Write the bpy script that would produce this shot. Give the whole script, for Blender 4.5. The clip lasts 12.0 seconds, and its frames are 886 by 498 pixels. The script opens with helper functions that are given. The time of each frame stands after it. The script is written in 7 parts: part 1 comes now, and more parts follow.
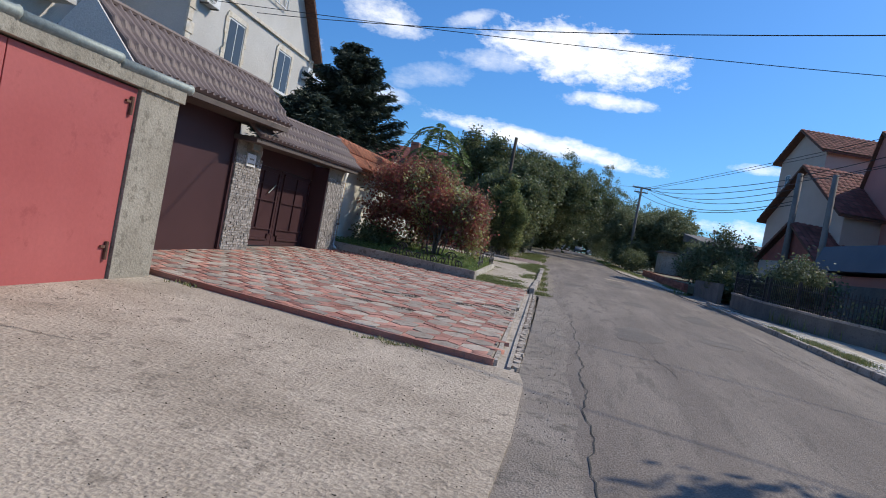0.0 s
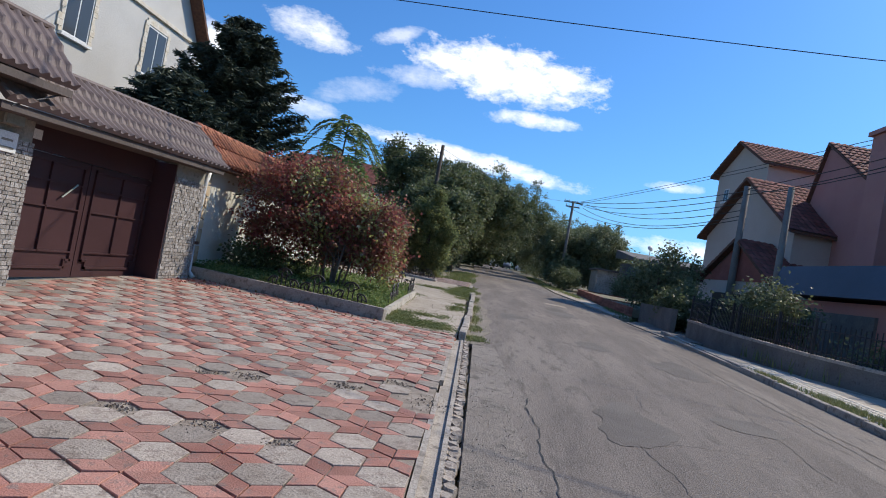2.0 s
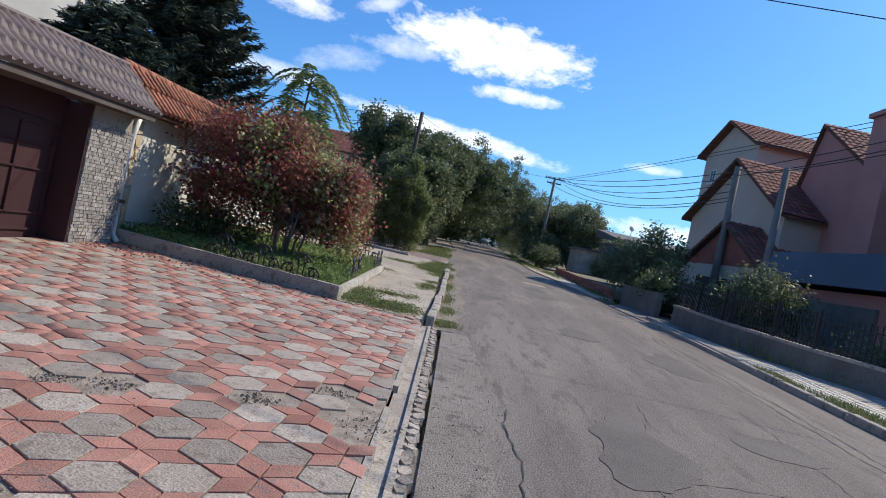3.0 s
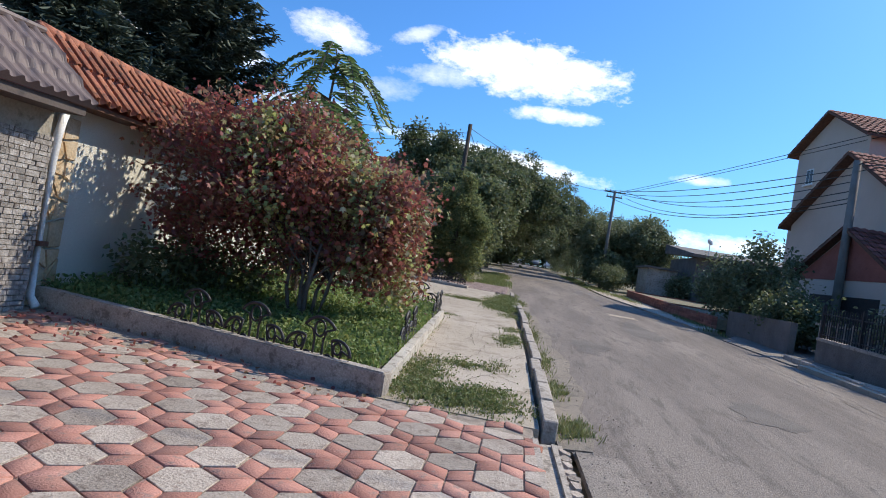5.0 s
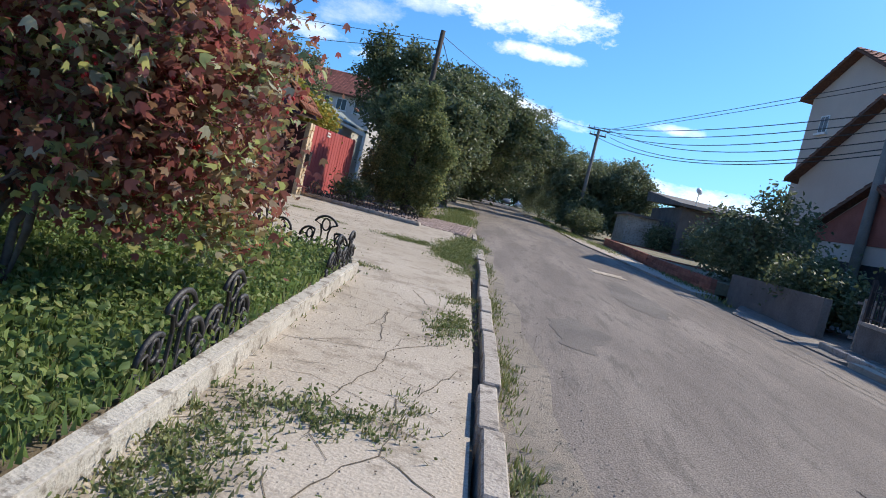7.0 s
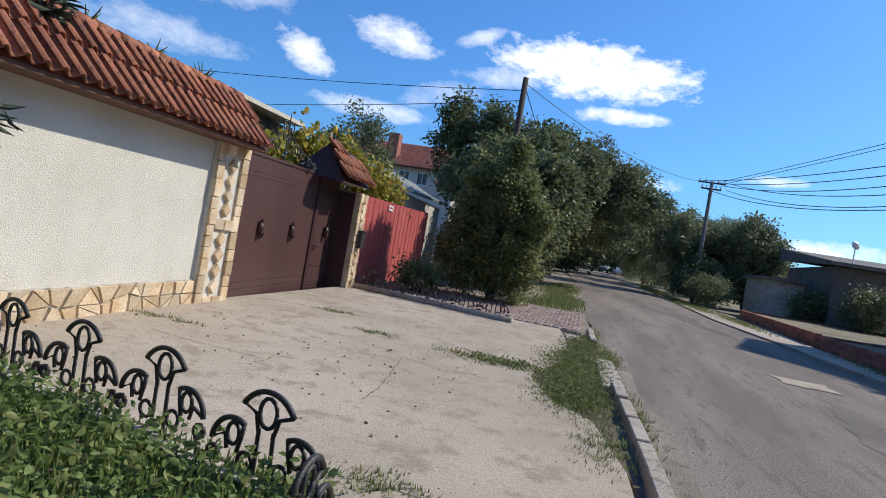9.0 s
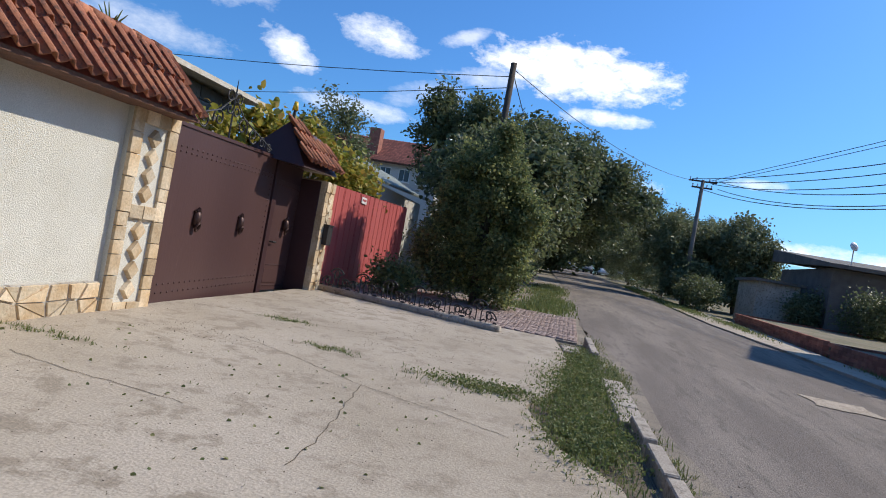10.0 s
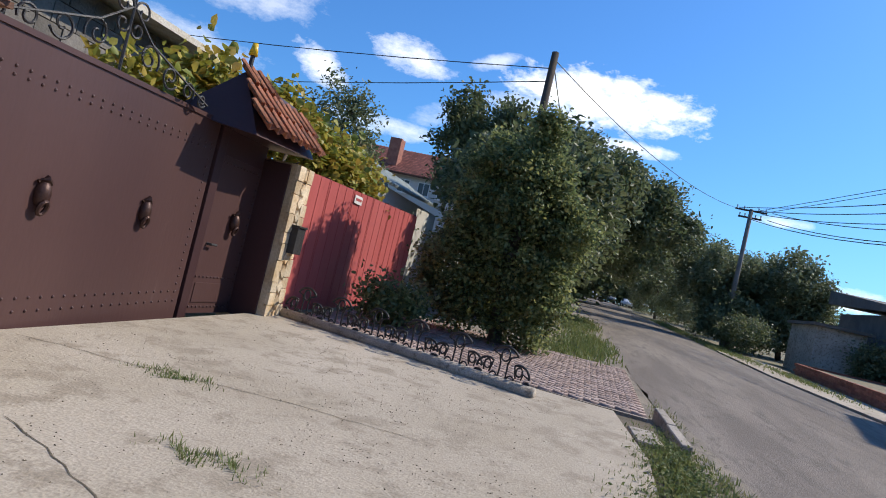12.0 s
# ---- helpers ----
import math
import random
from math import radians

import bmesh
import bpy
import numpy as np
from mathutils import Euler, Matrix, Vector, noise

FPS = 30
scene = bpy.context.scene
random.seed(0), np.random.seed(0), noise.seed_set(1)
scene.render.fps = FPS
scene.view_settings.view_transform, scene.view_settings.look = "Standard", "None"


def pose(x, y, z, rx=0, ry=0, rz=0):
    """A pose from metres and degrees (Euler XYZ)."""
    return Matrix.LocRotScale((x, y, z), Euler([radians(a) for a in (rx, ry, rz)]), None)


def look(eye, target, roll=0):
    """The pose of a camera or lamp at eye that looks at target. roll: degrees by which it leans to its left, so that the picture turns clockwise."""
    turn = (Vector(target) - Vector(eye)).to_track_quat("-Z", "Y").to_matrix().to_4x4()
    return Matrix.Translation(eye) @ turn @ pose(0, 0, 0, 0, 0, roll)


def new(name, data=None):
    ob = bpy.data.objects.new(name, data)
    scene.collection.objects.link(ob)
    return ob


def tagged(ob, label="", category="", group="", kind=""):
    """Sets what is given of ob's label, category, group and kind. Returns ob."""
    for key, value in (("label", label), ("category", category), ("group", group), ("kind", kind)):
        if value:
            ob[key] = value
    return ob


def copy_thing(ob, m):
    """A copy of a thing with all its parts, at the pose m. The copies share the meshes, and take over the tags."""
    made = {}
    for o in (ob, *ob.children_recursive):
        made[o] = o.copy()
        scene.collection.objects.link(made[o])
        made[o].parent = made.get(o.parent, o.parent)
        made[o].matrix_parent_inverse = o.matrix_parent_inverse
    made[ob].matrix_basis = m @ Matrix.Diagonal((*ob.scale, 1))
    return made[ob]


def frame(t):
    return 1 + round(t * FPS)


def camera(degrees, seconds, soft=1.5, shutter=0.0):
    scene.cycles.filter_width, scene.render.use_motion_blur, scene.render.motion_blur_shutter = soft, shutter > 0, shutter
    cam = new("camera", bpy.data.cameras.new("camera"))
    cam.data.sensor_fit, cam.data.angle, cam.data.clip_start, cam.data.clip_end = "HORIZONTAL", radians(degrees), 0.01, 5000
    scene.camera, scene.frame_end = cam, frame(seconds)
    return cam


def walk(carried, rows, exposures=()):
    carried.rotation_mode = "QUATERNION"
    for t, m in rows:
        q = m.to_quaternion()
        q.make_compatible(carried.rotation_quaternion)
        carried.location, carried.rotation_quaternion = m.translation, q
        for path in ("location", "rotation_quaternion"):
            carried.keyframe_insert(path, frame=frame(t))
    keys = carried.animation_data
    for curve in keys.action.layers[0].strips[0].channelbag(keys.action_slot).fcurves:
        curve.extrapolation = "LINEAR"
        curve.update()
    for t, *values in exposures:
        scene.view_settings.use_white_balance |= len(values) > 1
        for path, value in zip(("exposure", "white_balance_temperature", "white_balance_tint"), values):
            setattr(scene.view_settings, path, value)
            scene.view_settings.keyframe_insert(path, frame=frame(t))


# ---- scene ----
cam = camera(69.0, 12.0, soft=1.0)
PATH = [
    (0, (0.904, 0.543, 1.45), (0.521, 2.505, 1.416), 10.7),
    (0.5, (0.73, 1.539, 1.537), (0.266, 3.484, 1.497), 12.4),
    (0.8, (0.666, 2.113, 1.553), (0.248, 4.068, 1.528), 10.1),
    (0.9, (0.499, 3.301, 1.718), (0.128, 5.266, 1.711), 9.0),
    (1, (0.518, 3.471, 1.659), (0.169, 5.44, 1.663), 8.7),
    (1.5, (0.544, 4.345, 1.688), (0.295, 6.329, 1.736), 8.8),
    (2, (0.54, 5.266, 1.74), (0.364, 7.258, 1.793), 10.5),
    (2.5, (0.633, 6.176, 1.712), (0.544, 8.174, 1.739), 9.7),
    (3, (0.556, 7.112, 1.753), (0.463, 9.11, 1.741), 12.4),
    (3.2, (0.538, 7.543, 1.724), (0.396, 9.538, 1.706), 11.4),
    (4.8, (-0.324, 11.223, 1.828), (-0.614, 13.202, 1.86), 10.0),
    (5, (-0.375, 11.618, 1.85), (-0.62, 13.602, 1.885), 9.5),
    (5.2, (-0.438, 12.019, 1.815), (-0.67, 14.005, 1.832), 10.6),
    (5.3, (-0.411, 13.193, 1.818), (-0.544, 15.189, 1.784), 11.9),
    (5.5, (-0.387, 13.687, 1.81), (-0.464, 15.685, 1.764), 11.3),
    (6, (-0.336, 14.679, 1.83), (-0.369, 16.677, 1.756), 13.5),
    (6.5, (-0.247, 15.589, 1.852), (-0.291, 17.585, 1.741), 12.7),
    (7, (-0.244, 16.434, 1.903), (-0.359, 18.425, 1.754), 13.5),
    (7.1, (-0.118, 17.663, 1.865), (-0.316, 19.647, 1.708), 13.0),
    (7.5, (-0.354, 18.735, 1.995), (-0.618, 20.715, 1.902), 13.4),
    (7.7, (-0.355, 19.108, 2.034), (-0.646, 21.087, 2.01), 12.1),
    (9.3, (-0.969, 22.316, 2.196), (-1.414, 24.266, 2.207), 10.0),
    (9.5, (-1.008, 22.692, 2.182), (-1.425, 24.648, 2.182), 10.9),
    (10, (-1.17, 23.64, 2.17), (-1.556, 25.602, 2.19), 10.2),
    (10.5, (-1.346, 24.603, 2.215), (-1.753, 26.56, 2.277), 8.4),
    (11, (-1.54, 25.557, 2.203), (-2.013, 27.498, 2.302), 7.4),
    (11.5, (-1.681, 26.528, 2.183), (-2.153, 28.468, 2.288), 13.2),
    (12, (-1.852, 27.476, 2.206), (-2.306, 29.423, 2.276), 13.4),
]
EXPOSURES = [(0.0, -0.14), (2.5, -0.02), (5.0, 0.2), (7.0, 0.26), (9.5, -0.05), (12.0, 0.1)]
walk(cam, [(t, look(eye, target, roll)) for t, eye, target, roll in PATH], EXPOSURES)

# ---- sky, sun, exposure ----
SUN = Vector((0.92, 0.68, 1.0)).normalized()
world = bpy.data.worlds.new("sky")
scene.world = world
world.use_nodes = True
wn, wl = world.node_tree.nodes, world.node_tree.links
wn.clear()


def wnode(kind, **props):
    n = wn.new(kind)
    for key, value in props.items():
        if key == "op":
            n.operation = value
        elif key == "v1":
            n.inputs[1].default_value = value
        elif key == "v2":
            n.inputs[2].default_value = value
    return n


def wmath(op, a, b=None, c=None):
    n = wn.new("ShaderNodeMath")
    n.operation = op
    for i, v in enumerate((a, b, c)):
        if v is None:
            continue
        if isinstance(v, (int, float)):
            n.inputs[i].default_value = v
        else:
            wl.new(v, n.inputs[i])
    return n.outputs[0]


sky = wn.new("ShaderNodeTexSky")
sky.sky_type = "NISHITA"
sky.sun_disc = False
sky.sun_elevation = math.asin(SUN.z)
sky.sun_rotation = math.atan2(SUN.x, SUN.y)
sky.air_density, sky.dust_density, sky.ozone_density = 1.1, 0.9, 3.0
coord = wn.new("ShaderNodeTexCoord")
sep = wn.new("ShaderNodeSeparateXYZ")
wl.new(coord.outputs["Generated"], sep.inputs[0])
azim = wmath("MULTIPLY", wmath("ARCTAN2", sep.outputs[0], sep.outputs[1]), 57.2958)
elev = wmath("MULTIPLY", wmath("ARCSINE", sep.outputs[2]), 57.2958)
plan = wn.new("ShaderNodeCombineXYZ")
wl.new(azim, plan.inputs[0])
wl.new(wmath("MULTIPLY", elev, 1.8), plan.inputs[1])
ragged = wn.new("ShaderNodeTexNoise")
ragged.inputs["Scale"].default_value, ragged.inputs["Detail"].default_value, ragged.inputs["Roughness"].default_value = 0.36, 10, 0.68
wl.new(plan.outputs[0], ragged.inputs["Vector"])
rough_edge = wmath("MULTIPLY", wmath("SUBTRACT", ragged.outputs["Fac"], 0.5), 3.1)
# cumulus and streaks: azimuth, elevation, half width, half height, tilt, density
CLOUDS = [(-2.2, 17.4, 9.5, 2.5, -0.05, 1.25), (-9.5, 15.9, 4.5, 1.1, 0.1, 0.45), (0.8, 13.9, 4.4, 0.75, 0.03, 0.85), (-19.8, 17.5, 4.2, 1.5, -0.12, 0.75),
          (-27.2, 14.7, 2.9, 1.6, -0.3, 0.85), (-4.0, 9.7, 11.0, 0.95, -0.085, 0.95), (-15.0, 13.6, 4.0, 1.2, 0.25, 0.3), (13.4, 10.0, 2.6, 0.5, 0.0, 0.6),
          (-34.0, 18.5, 6.0, 2.0, 0.1, 0.4), (-39.0, 13.6, 7.0, 1.6, 0.0, 0.35), (17.5, 5.0, 8.0, 1.0, 0.0, 0.75), (-12.4, 18.8, 2.2, 0.8, 0.3, 0.5),
          (-21.0, 11.3, 6.0, 0.9, 0.0, 0.5), (60.0, 22.0, 14.0, 4.0, 0.1, 0.8), (-90.0, 24.0, 18.0, 4.0, 0.0, 0.8), (150.0, 20.0, 20.0, 4.0, 0.0, 0.8)]
cover = None
for ca, ce, cw, ch, tilt, dens in CLOUDS:
    da = wmath("SUBTRACT", azim, ca)
    de = wmath("SUBTRACT", wmath("SUBTRACT", elev, ce), wmath("MULTIPLY", da, tilt))
    r2 = wmath("ADD", wmath("POWER", wmath("ABSOLUTE", wmath("DIVIDE", da, cw)), 2.0), wmath("POWER", wmath("ABSOLUTE", wmath("DIVIDE", de, ch)), 2.0))
    body = wmath("MULTIPLY", wmath("ADD", wmath("SUBTRACT", 1.0, r2), rough_edge), 0.85)
    n = wn.new("ShaderNodeClamp")
    wl.new(body, n.inputs[0])
    part_cover = wmath("MULTIPLY", n.outputs[0], dens)
    cover = part_cover if cover is None else wmath("MAXIMUM", cover, part_cover)
clampn = wn.new("ShaderNodeClamp")
wl.new(cover, clampn.inputs[0])
tint = wn.new("ShaderNodeMix")
tint.data_type, tint.blend_type = "RGBA", "MULTIPLY"
tint.inputs[0].default_value = 1.0
tint.inputs[7].default_value = (0.40, 0.79, 1.24, 1)
wl.new(sky.outputs[0], tint.inputs[6])
cloudmix = wn.new("ShaderNodeMix")
cloudmix.data_type = "RGBA"
wl.new(clampn.outputs[0], cloudmix.inputs[0])
wl.new(tint.outputs[2], cloudmix.inputs[6])
cloudmix.inputs[7].default_value = (11.0, 11.0, 11.0, 1)
back = wn.new("ShaderNodeBackground")
back.inputs[1].default_value = 0.131
wl.new(cloudmix.outputs[2], back.inputs[0])
wout = wn.new("ShaderNodeOutputWorld")
wl.new(back.outputs[0], wout.inputs[0])

sun_data = bpy.data.lights.new("sun", "SUN")
sun_data.energy, sun_data.angle, sun_data.color = 4.5, radians(0.55), (1.0, 0.92, 0.79)
sun_lamp = new("sun", sun_data)
sun_lamp.matrix_world = look(SUN * 60, (0, 0, 0))
scene.view_settings.exposure = 0.0

# ---- builders ----
SLOPE = 0.025


def gz(x, y):
    """Height of the street's slope, which levels out far up and far down."""
    return SLOPE * min(max(y, -60.0), 190.0)


def shader(name, c1, c2, scale=3.0, rough=0.8, bump=0.2, fine=40.0, c3=None, spec=0.4, metal=0.0, spot=0.6, per="", lo=0.35, hi=0.65, stretch=(1, 1, 1), island=None, trans=0.0, grit=0.34, lift=1.0, free=False):
    """A surface with stains at one scale and grain at another; per: 'object' or 'island' adds a shift between pieces."""
    m = bpy.data.materials.new(name)
    if island:
        c1, c2 = [tuple(v * lift for v in c) for c in (c1, c2)]
        island = [tuple(v * lift for v in c) for c in island]
        spec, rough = 0.35, max(rough, 0.5)
    m.use_nodes = True
    n, l = m.node_tree.nodes, m.node_tree.links
    b = n["Principled BSDF"]
    geo = n.new("ShaderNodeNewGeometry")
    mp = n.new("ShaderNodeMapping")
    mp.inputs["Scale"].default_value = stretch
    l.new(geo.outputs["Position"], mp.inputs["Vector"])
    big = n.new("ShaderNodeTexNoise")
    big.inputs["Scale"].default_value, big.inputs["Detail"].default_value = scale, 5
    small = n.new("ShaderNodeTexNoise")
    small.inputs["Scale"].default_value, small.inputs["Detail"].default_value = fine, 6
    l.new(mp.outputs[0], big.inputs["Vector"])
    l.new(geo.outputs["Position"] if free else mp.outputs[0], small.inputs["Vector"])
    ramp = n.new("ShaderNodeMapRange")
    ramp.inputs[1].default_value, ramp.inputs[2].default_value = lo, hi
    l.new(big.outputs["Fac"], ramp.inputs[0])
    mix = n.new("ShaderNodeMix")
    mix.data_type = "RGBA"
    mix.inputs[6].default_value, mix.inputs[7].default_value = (*c1, 1), (*c2, 1)
    l.new(ramp.outputs[0], mix.inputs[0])
    col = mix.outputs[2]
    if c3:
        r3 = n.new("ShaderNodeMapRange")
        r3.inputs[1].default_value, r3.inputs[2].default_value = spot + 0.02, spot + 0.11
        third = n.new("ShaderNodeTexNoise")
        third.inputs["Scale"].default_value, third.inputs["Detail"].default_value = scale * 5.0, 9
        third.inputs["Roughness"].default_value = 0.72
        l.new(mp.outputs[0], third.inputs["Vector"])
        l.new(third.outputs["Fac"], r3.inputs[0])
        m3 = n.new("ShaderNodeMix")
        m3.data_type = "RGBA"
        m3.inputs[7].default_value = (*c3, 1)
        l.new(col, m3.inputs[6])
        l.new(r3.outputs[0], m3.inputs[0])
        col = m3.outputs[2]
    if island:
        cr = n.new("ShaderNodeValToRGB")
        cr.color_ramp.elements[0].color, cr.color_ramp.elements[0].position = (*island[0], 1), 0.0
        cr.color_ramp.elements[1].color, cr.color_ramp.elements[1].position = (*island[-1], 1), 1.0
        for i, c in enumerate(island[1:-1]):
            e = cr.color_ramp.elements.new((i + 1) / (len(island) - 1))
            e.color = (*c, 1)
        l.new(geo.outputs["Random Per Island"], cr.inputs[0])
        mi = n.new("ShaderNodeMix")
        mi.data_type = "RGBA"
        mi.inputs[0].default_value = 0.72
        l.new(col, mi.inputs[6])
        l.new(cr.outputs[0], mi.inputs[7])
        col = mi.outputs[2]
    hsv = n.new("ShaderNodeHueSaturation")
    l.new(col, hsv.inputs["Color"])
    grain = n.new("ShaderNodeMapRange")
    grain.inputs[3].default_value, grain.inputs[4].default_value = 1.0 - grit, 1.0 + grit
    l.new(small.outputs["Fac"], grain.inputs[0])
    val = grain.outputs[0]
    if per:
        rnd = geo.outputs["Random Per Island"] if per == "island" else n.new("ShaderNodeObjectInfo").outputs["Random"]
        pr = n.new("ShaderNodeMapRange")
        pr.inputs[3].default_value, pr.inputs[4].default_value = 0.72, 1.25
        l.new(rnd, pr.inputs[0])
        mu = n.new("ShaderNodeMath")
        mu.operation = "MULTIPLY"
        l.new(val, mu.inputs[0])
        l.new(pr.outputs[0], mu.inputs[1])
        val = mu.outputs[0]
    l.new(val, hsv.inputs["Value"])
    l.new(hsv.outputs[0], b.inputs["Base Color"])
    b.inputs["Roughness"].default_value, b.inputs["Metallic"].default_value = rough, metal
    b.inputs["Specular IOR Level"].default_value = spec
    if bump:
        bp = n.new("ShaderNodeBump")
        bp.inputs["Strength"].default_value, bp.inputs["Distance"].default_value = bump, 0.02
        l.new(small.outputs["Fac"], bp.inputs["Height"])
        l.new(bp.outputs[0], b.inputs["Normal"])
    if trans:
        tr = n.new("ShaderNodeBsdfTranslucent")
        l.new(hsv.outputs[0], tr.inputs["Color"])
        ms = n.new("ShaderNodeMixShader")
        ms.inputs[0].default_value = trans
        l.new(b.outputs[0], ms.inputs[1])
        l.new(tr.outputs[0], ms.inputs[2])
        l.new(ms.outputs[0], n["Material Output"].inputs["Surface"])
    return m


def part(name, bm, material, parent=None, label="", smooth=False):
    """Links a bmesh as one mesh object under a thing or a part."""
    if isinstance(bm, bpy.types.Mesh):
        me = bm
    else:
        bmesh.ops.recalc_face_normals(bm, faces=bm.faces)
        me = bpy.data.meshes.new(name)
        bm.to_mesh(me)
        bm.free()
    if material and not me.materials:
        me.materials.append(material)
    if smooth:
        me.shade_smooth()
    ob = new(name, me)
    if parent:
        ob.parent = parent
    if label:
        ob["label"] = label
    return ob


def empty(name, at, label, category, group="", kind=""):
    ob = new(name)
    ob.location = at
    return tagged(ob, label, category, group, kind)


def adopt(parent):
    """World matrices stay as they are for parts built in world metres under a placed parent."""
    bpy.context.view_layer.update()
    inv = parent.matrix_world.inverted()
    for child in parent.children:
        child.matrix_parent_inverse = inv


def cube(bm, x0, x1, y0, y1, z0, z1, turn=None):
    x0, x1, y0, y1, z0, z1 = min(x0, x1), max(x0, x1), min(y0, y1), max(y0, y1), min(z0, z1), max(z0, z1)
    v = [bm.verts.new((x, y, z)) for z in (z0, z1) for x, y in ((x0, y0), (x1, y0), (x1, y1), (x0, y1))]
    for f in ((3, 2, 1, 0), (4, 5, 6, 7), (0, 1, 5, 4), (1, 2, 6, 5), (2, 3, 7, 6), (3, 0, 4, 7)):
        bm.faces.new([v[i] for i in f])
    if turn:
        bmesh.ops.transform(bm, matrix=turn, verts=v)
    return v


def boxm(x0, x1, y0, y1, z0, z1, bevel=0.0, cuts=0):
    bm = bmesh.new()
    cube(bm, x0, x1, y0, y1, z0, z1)
    if bevel:
        bmesh.ops.bevel(bm, geom=bm.edges[:], offset=bevel, segments=2, affect="EDGES", profile=0.7)
    return bm


def hexa(bm, pts):
    """A solid from eight corners: four below, four above."""
    v = [bm.verts.new(p) for p in pts]
    for f in ((3, 2, 1, 0), (4, 5, 6, 7), (0, 1, 5, 4), (1, 2, 6, 5), (2, 3, 7, 6), (3, 0, 4, 7)):
        bm.faces.new([v[i] for i in f])
    return v


def wall_run(bm, p, q, h0, h1, thick, z0=None, z1=None):
    """A wall from p to q on the slope: h0, h1 above ground; thick to the left of p>q."""
    d = (Vector(q) - Vector(p)).normalized()
    n = Vector((-d.y, d.x)) * thick
    c = [Vector(p), Vector(q), Vector(q) + n, Vector(p) + n]
    g = [gz(*p), gz(*q), gz(*q), gz(*p)]
    lo = [(v.x, v.y, k + h0) for v, k in zip(c, g)]
    hi = [(v.x, v.y, k + h1) for v, k in zip(c, g)]
    return hexa(bm, lo + hi)


def slab(bm, poly, top, thick=0.3):
    """A ground slab over a plan outline, top metres over the street's slope."""
    hi = [bm.verts.new((x, y, gz(x, y) + top)) for x, y in poly]
    lo = [bm.verts.new((x, y, gz(x, y) + top - thick)) for x, y in poly]
    bm.faces.new(hi)
    bm.faces.new(lo[::-1])
    for i in range(len(poly)):
        j = (i + 1) % len(poly)
        bm.faces.new((lo[i], lo[j], hi[j], hi[i]))
    return hi


def tube(bm, pts, radii, seg=7, cap=True):
    rings = []
    pts = [Vector(p) for p in pts]
    for i, p in enumerate(pts):
        d = (pts[min(i + 1, len(pts) - 1)] - pts[max(i - 1, 0)]).normalized()
        a = d.orthogonal().normalized()
        b = d.cross(a)
        r = radii[i] if isinstance(radii, (list, tuple)) else radii
        rings.append([bm.verts.new(p + r * (math.cos(k) * a + math.sin(k) * b)) for k in (2 * math.pi * s / seg for s in range(seg))])
    for u, v in zip(rings, rings[1:]):
        shift = min(range(seg), key=lambda s: (v[s].co - u[0].co).length)
        for k in range(seg):
            bm.faces.new((u[k], u[(k + 1) % seg], v[(k + 1 + shift) % seg], v[(k + shift) % seg]))
    if cap:
        bm.faces.new(rings[0][::-1])
        bm.faces.new(rings[-1])


def mesh_quads(name, verts, quads):
    """A mesh from arrays of corners and four-cornered faces."""
    me = bpy.data.meshes.new(name)
    me.vertices.add(len(verts))
    me.vertices.foreach_set("co", np.asarray(verts, np.float32).ravel())
    me.loops.add(quads.size)
    me.loops.foreach_set("vertex_index", np.asarray(quads, np.int32).ravel())
    me.polygons.add(len(quads))
    me.polygons.foreach_set("loop_start", np.arange(0, quads.size, 4, dtype=np.int32))
    me.update(calc_edges=True)
    me.validate()
    return me


def lobed_leaf_mesh(name, rng, centres, size, droop=0.75):
    """Many three-lobed leaves, hanging from their stalks and folded along the middle."""
    n = len(centres)
    d = rng.normal(size=(n, 3)) * np.array([1, 1, 0.6])
    d[:, 2] -= droop
    d /= np.linalg.norm(d, axis=1)[:, None]
    s = rng.normal(size=(n, 3)) * np.array([1, 1, 0.5])
    s -= (s * d).sum(1)[:, None] * d
    s /= np.linalg.norm(s, axis=1)[:, None]
    k = size * rng.uniform(0.55, 1.35, n)[:, None]
    nrm = np.cross(d, s)
    def at(a, b, h):
        return centres + (d * a + s * b + nrm * h) * k
    v = np.stack([at(-0.5, 0, 0), at(0.1, 0.17, 0.06), at(0.1, -0.17, 0.06), at(0.55, 0, -0.06), at(0.24, 0.52, 0.02), at(0.24, -0.52, 0.02), at(-0.28, 0.34, 0.08), at(-0.28, -0.34, 0.08)], 1)
    base = np.arange(n)[:, None] * 8
    q = np.concatenate([base + np.array(f) for f in ([0, 2, 3, 1], [0, 1, 4, 6], [0, 7, 5, 2])], 0)
    return mesh_quads(name, v.reshape(-1, 3), q)


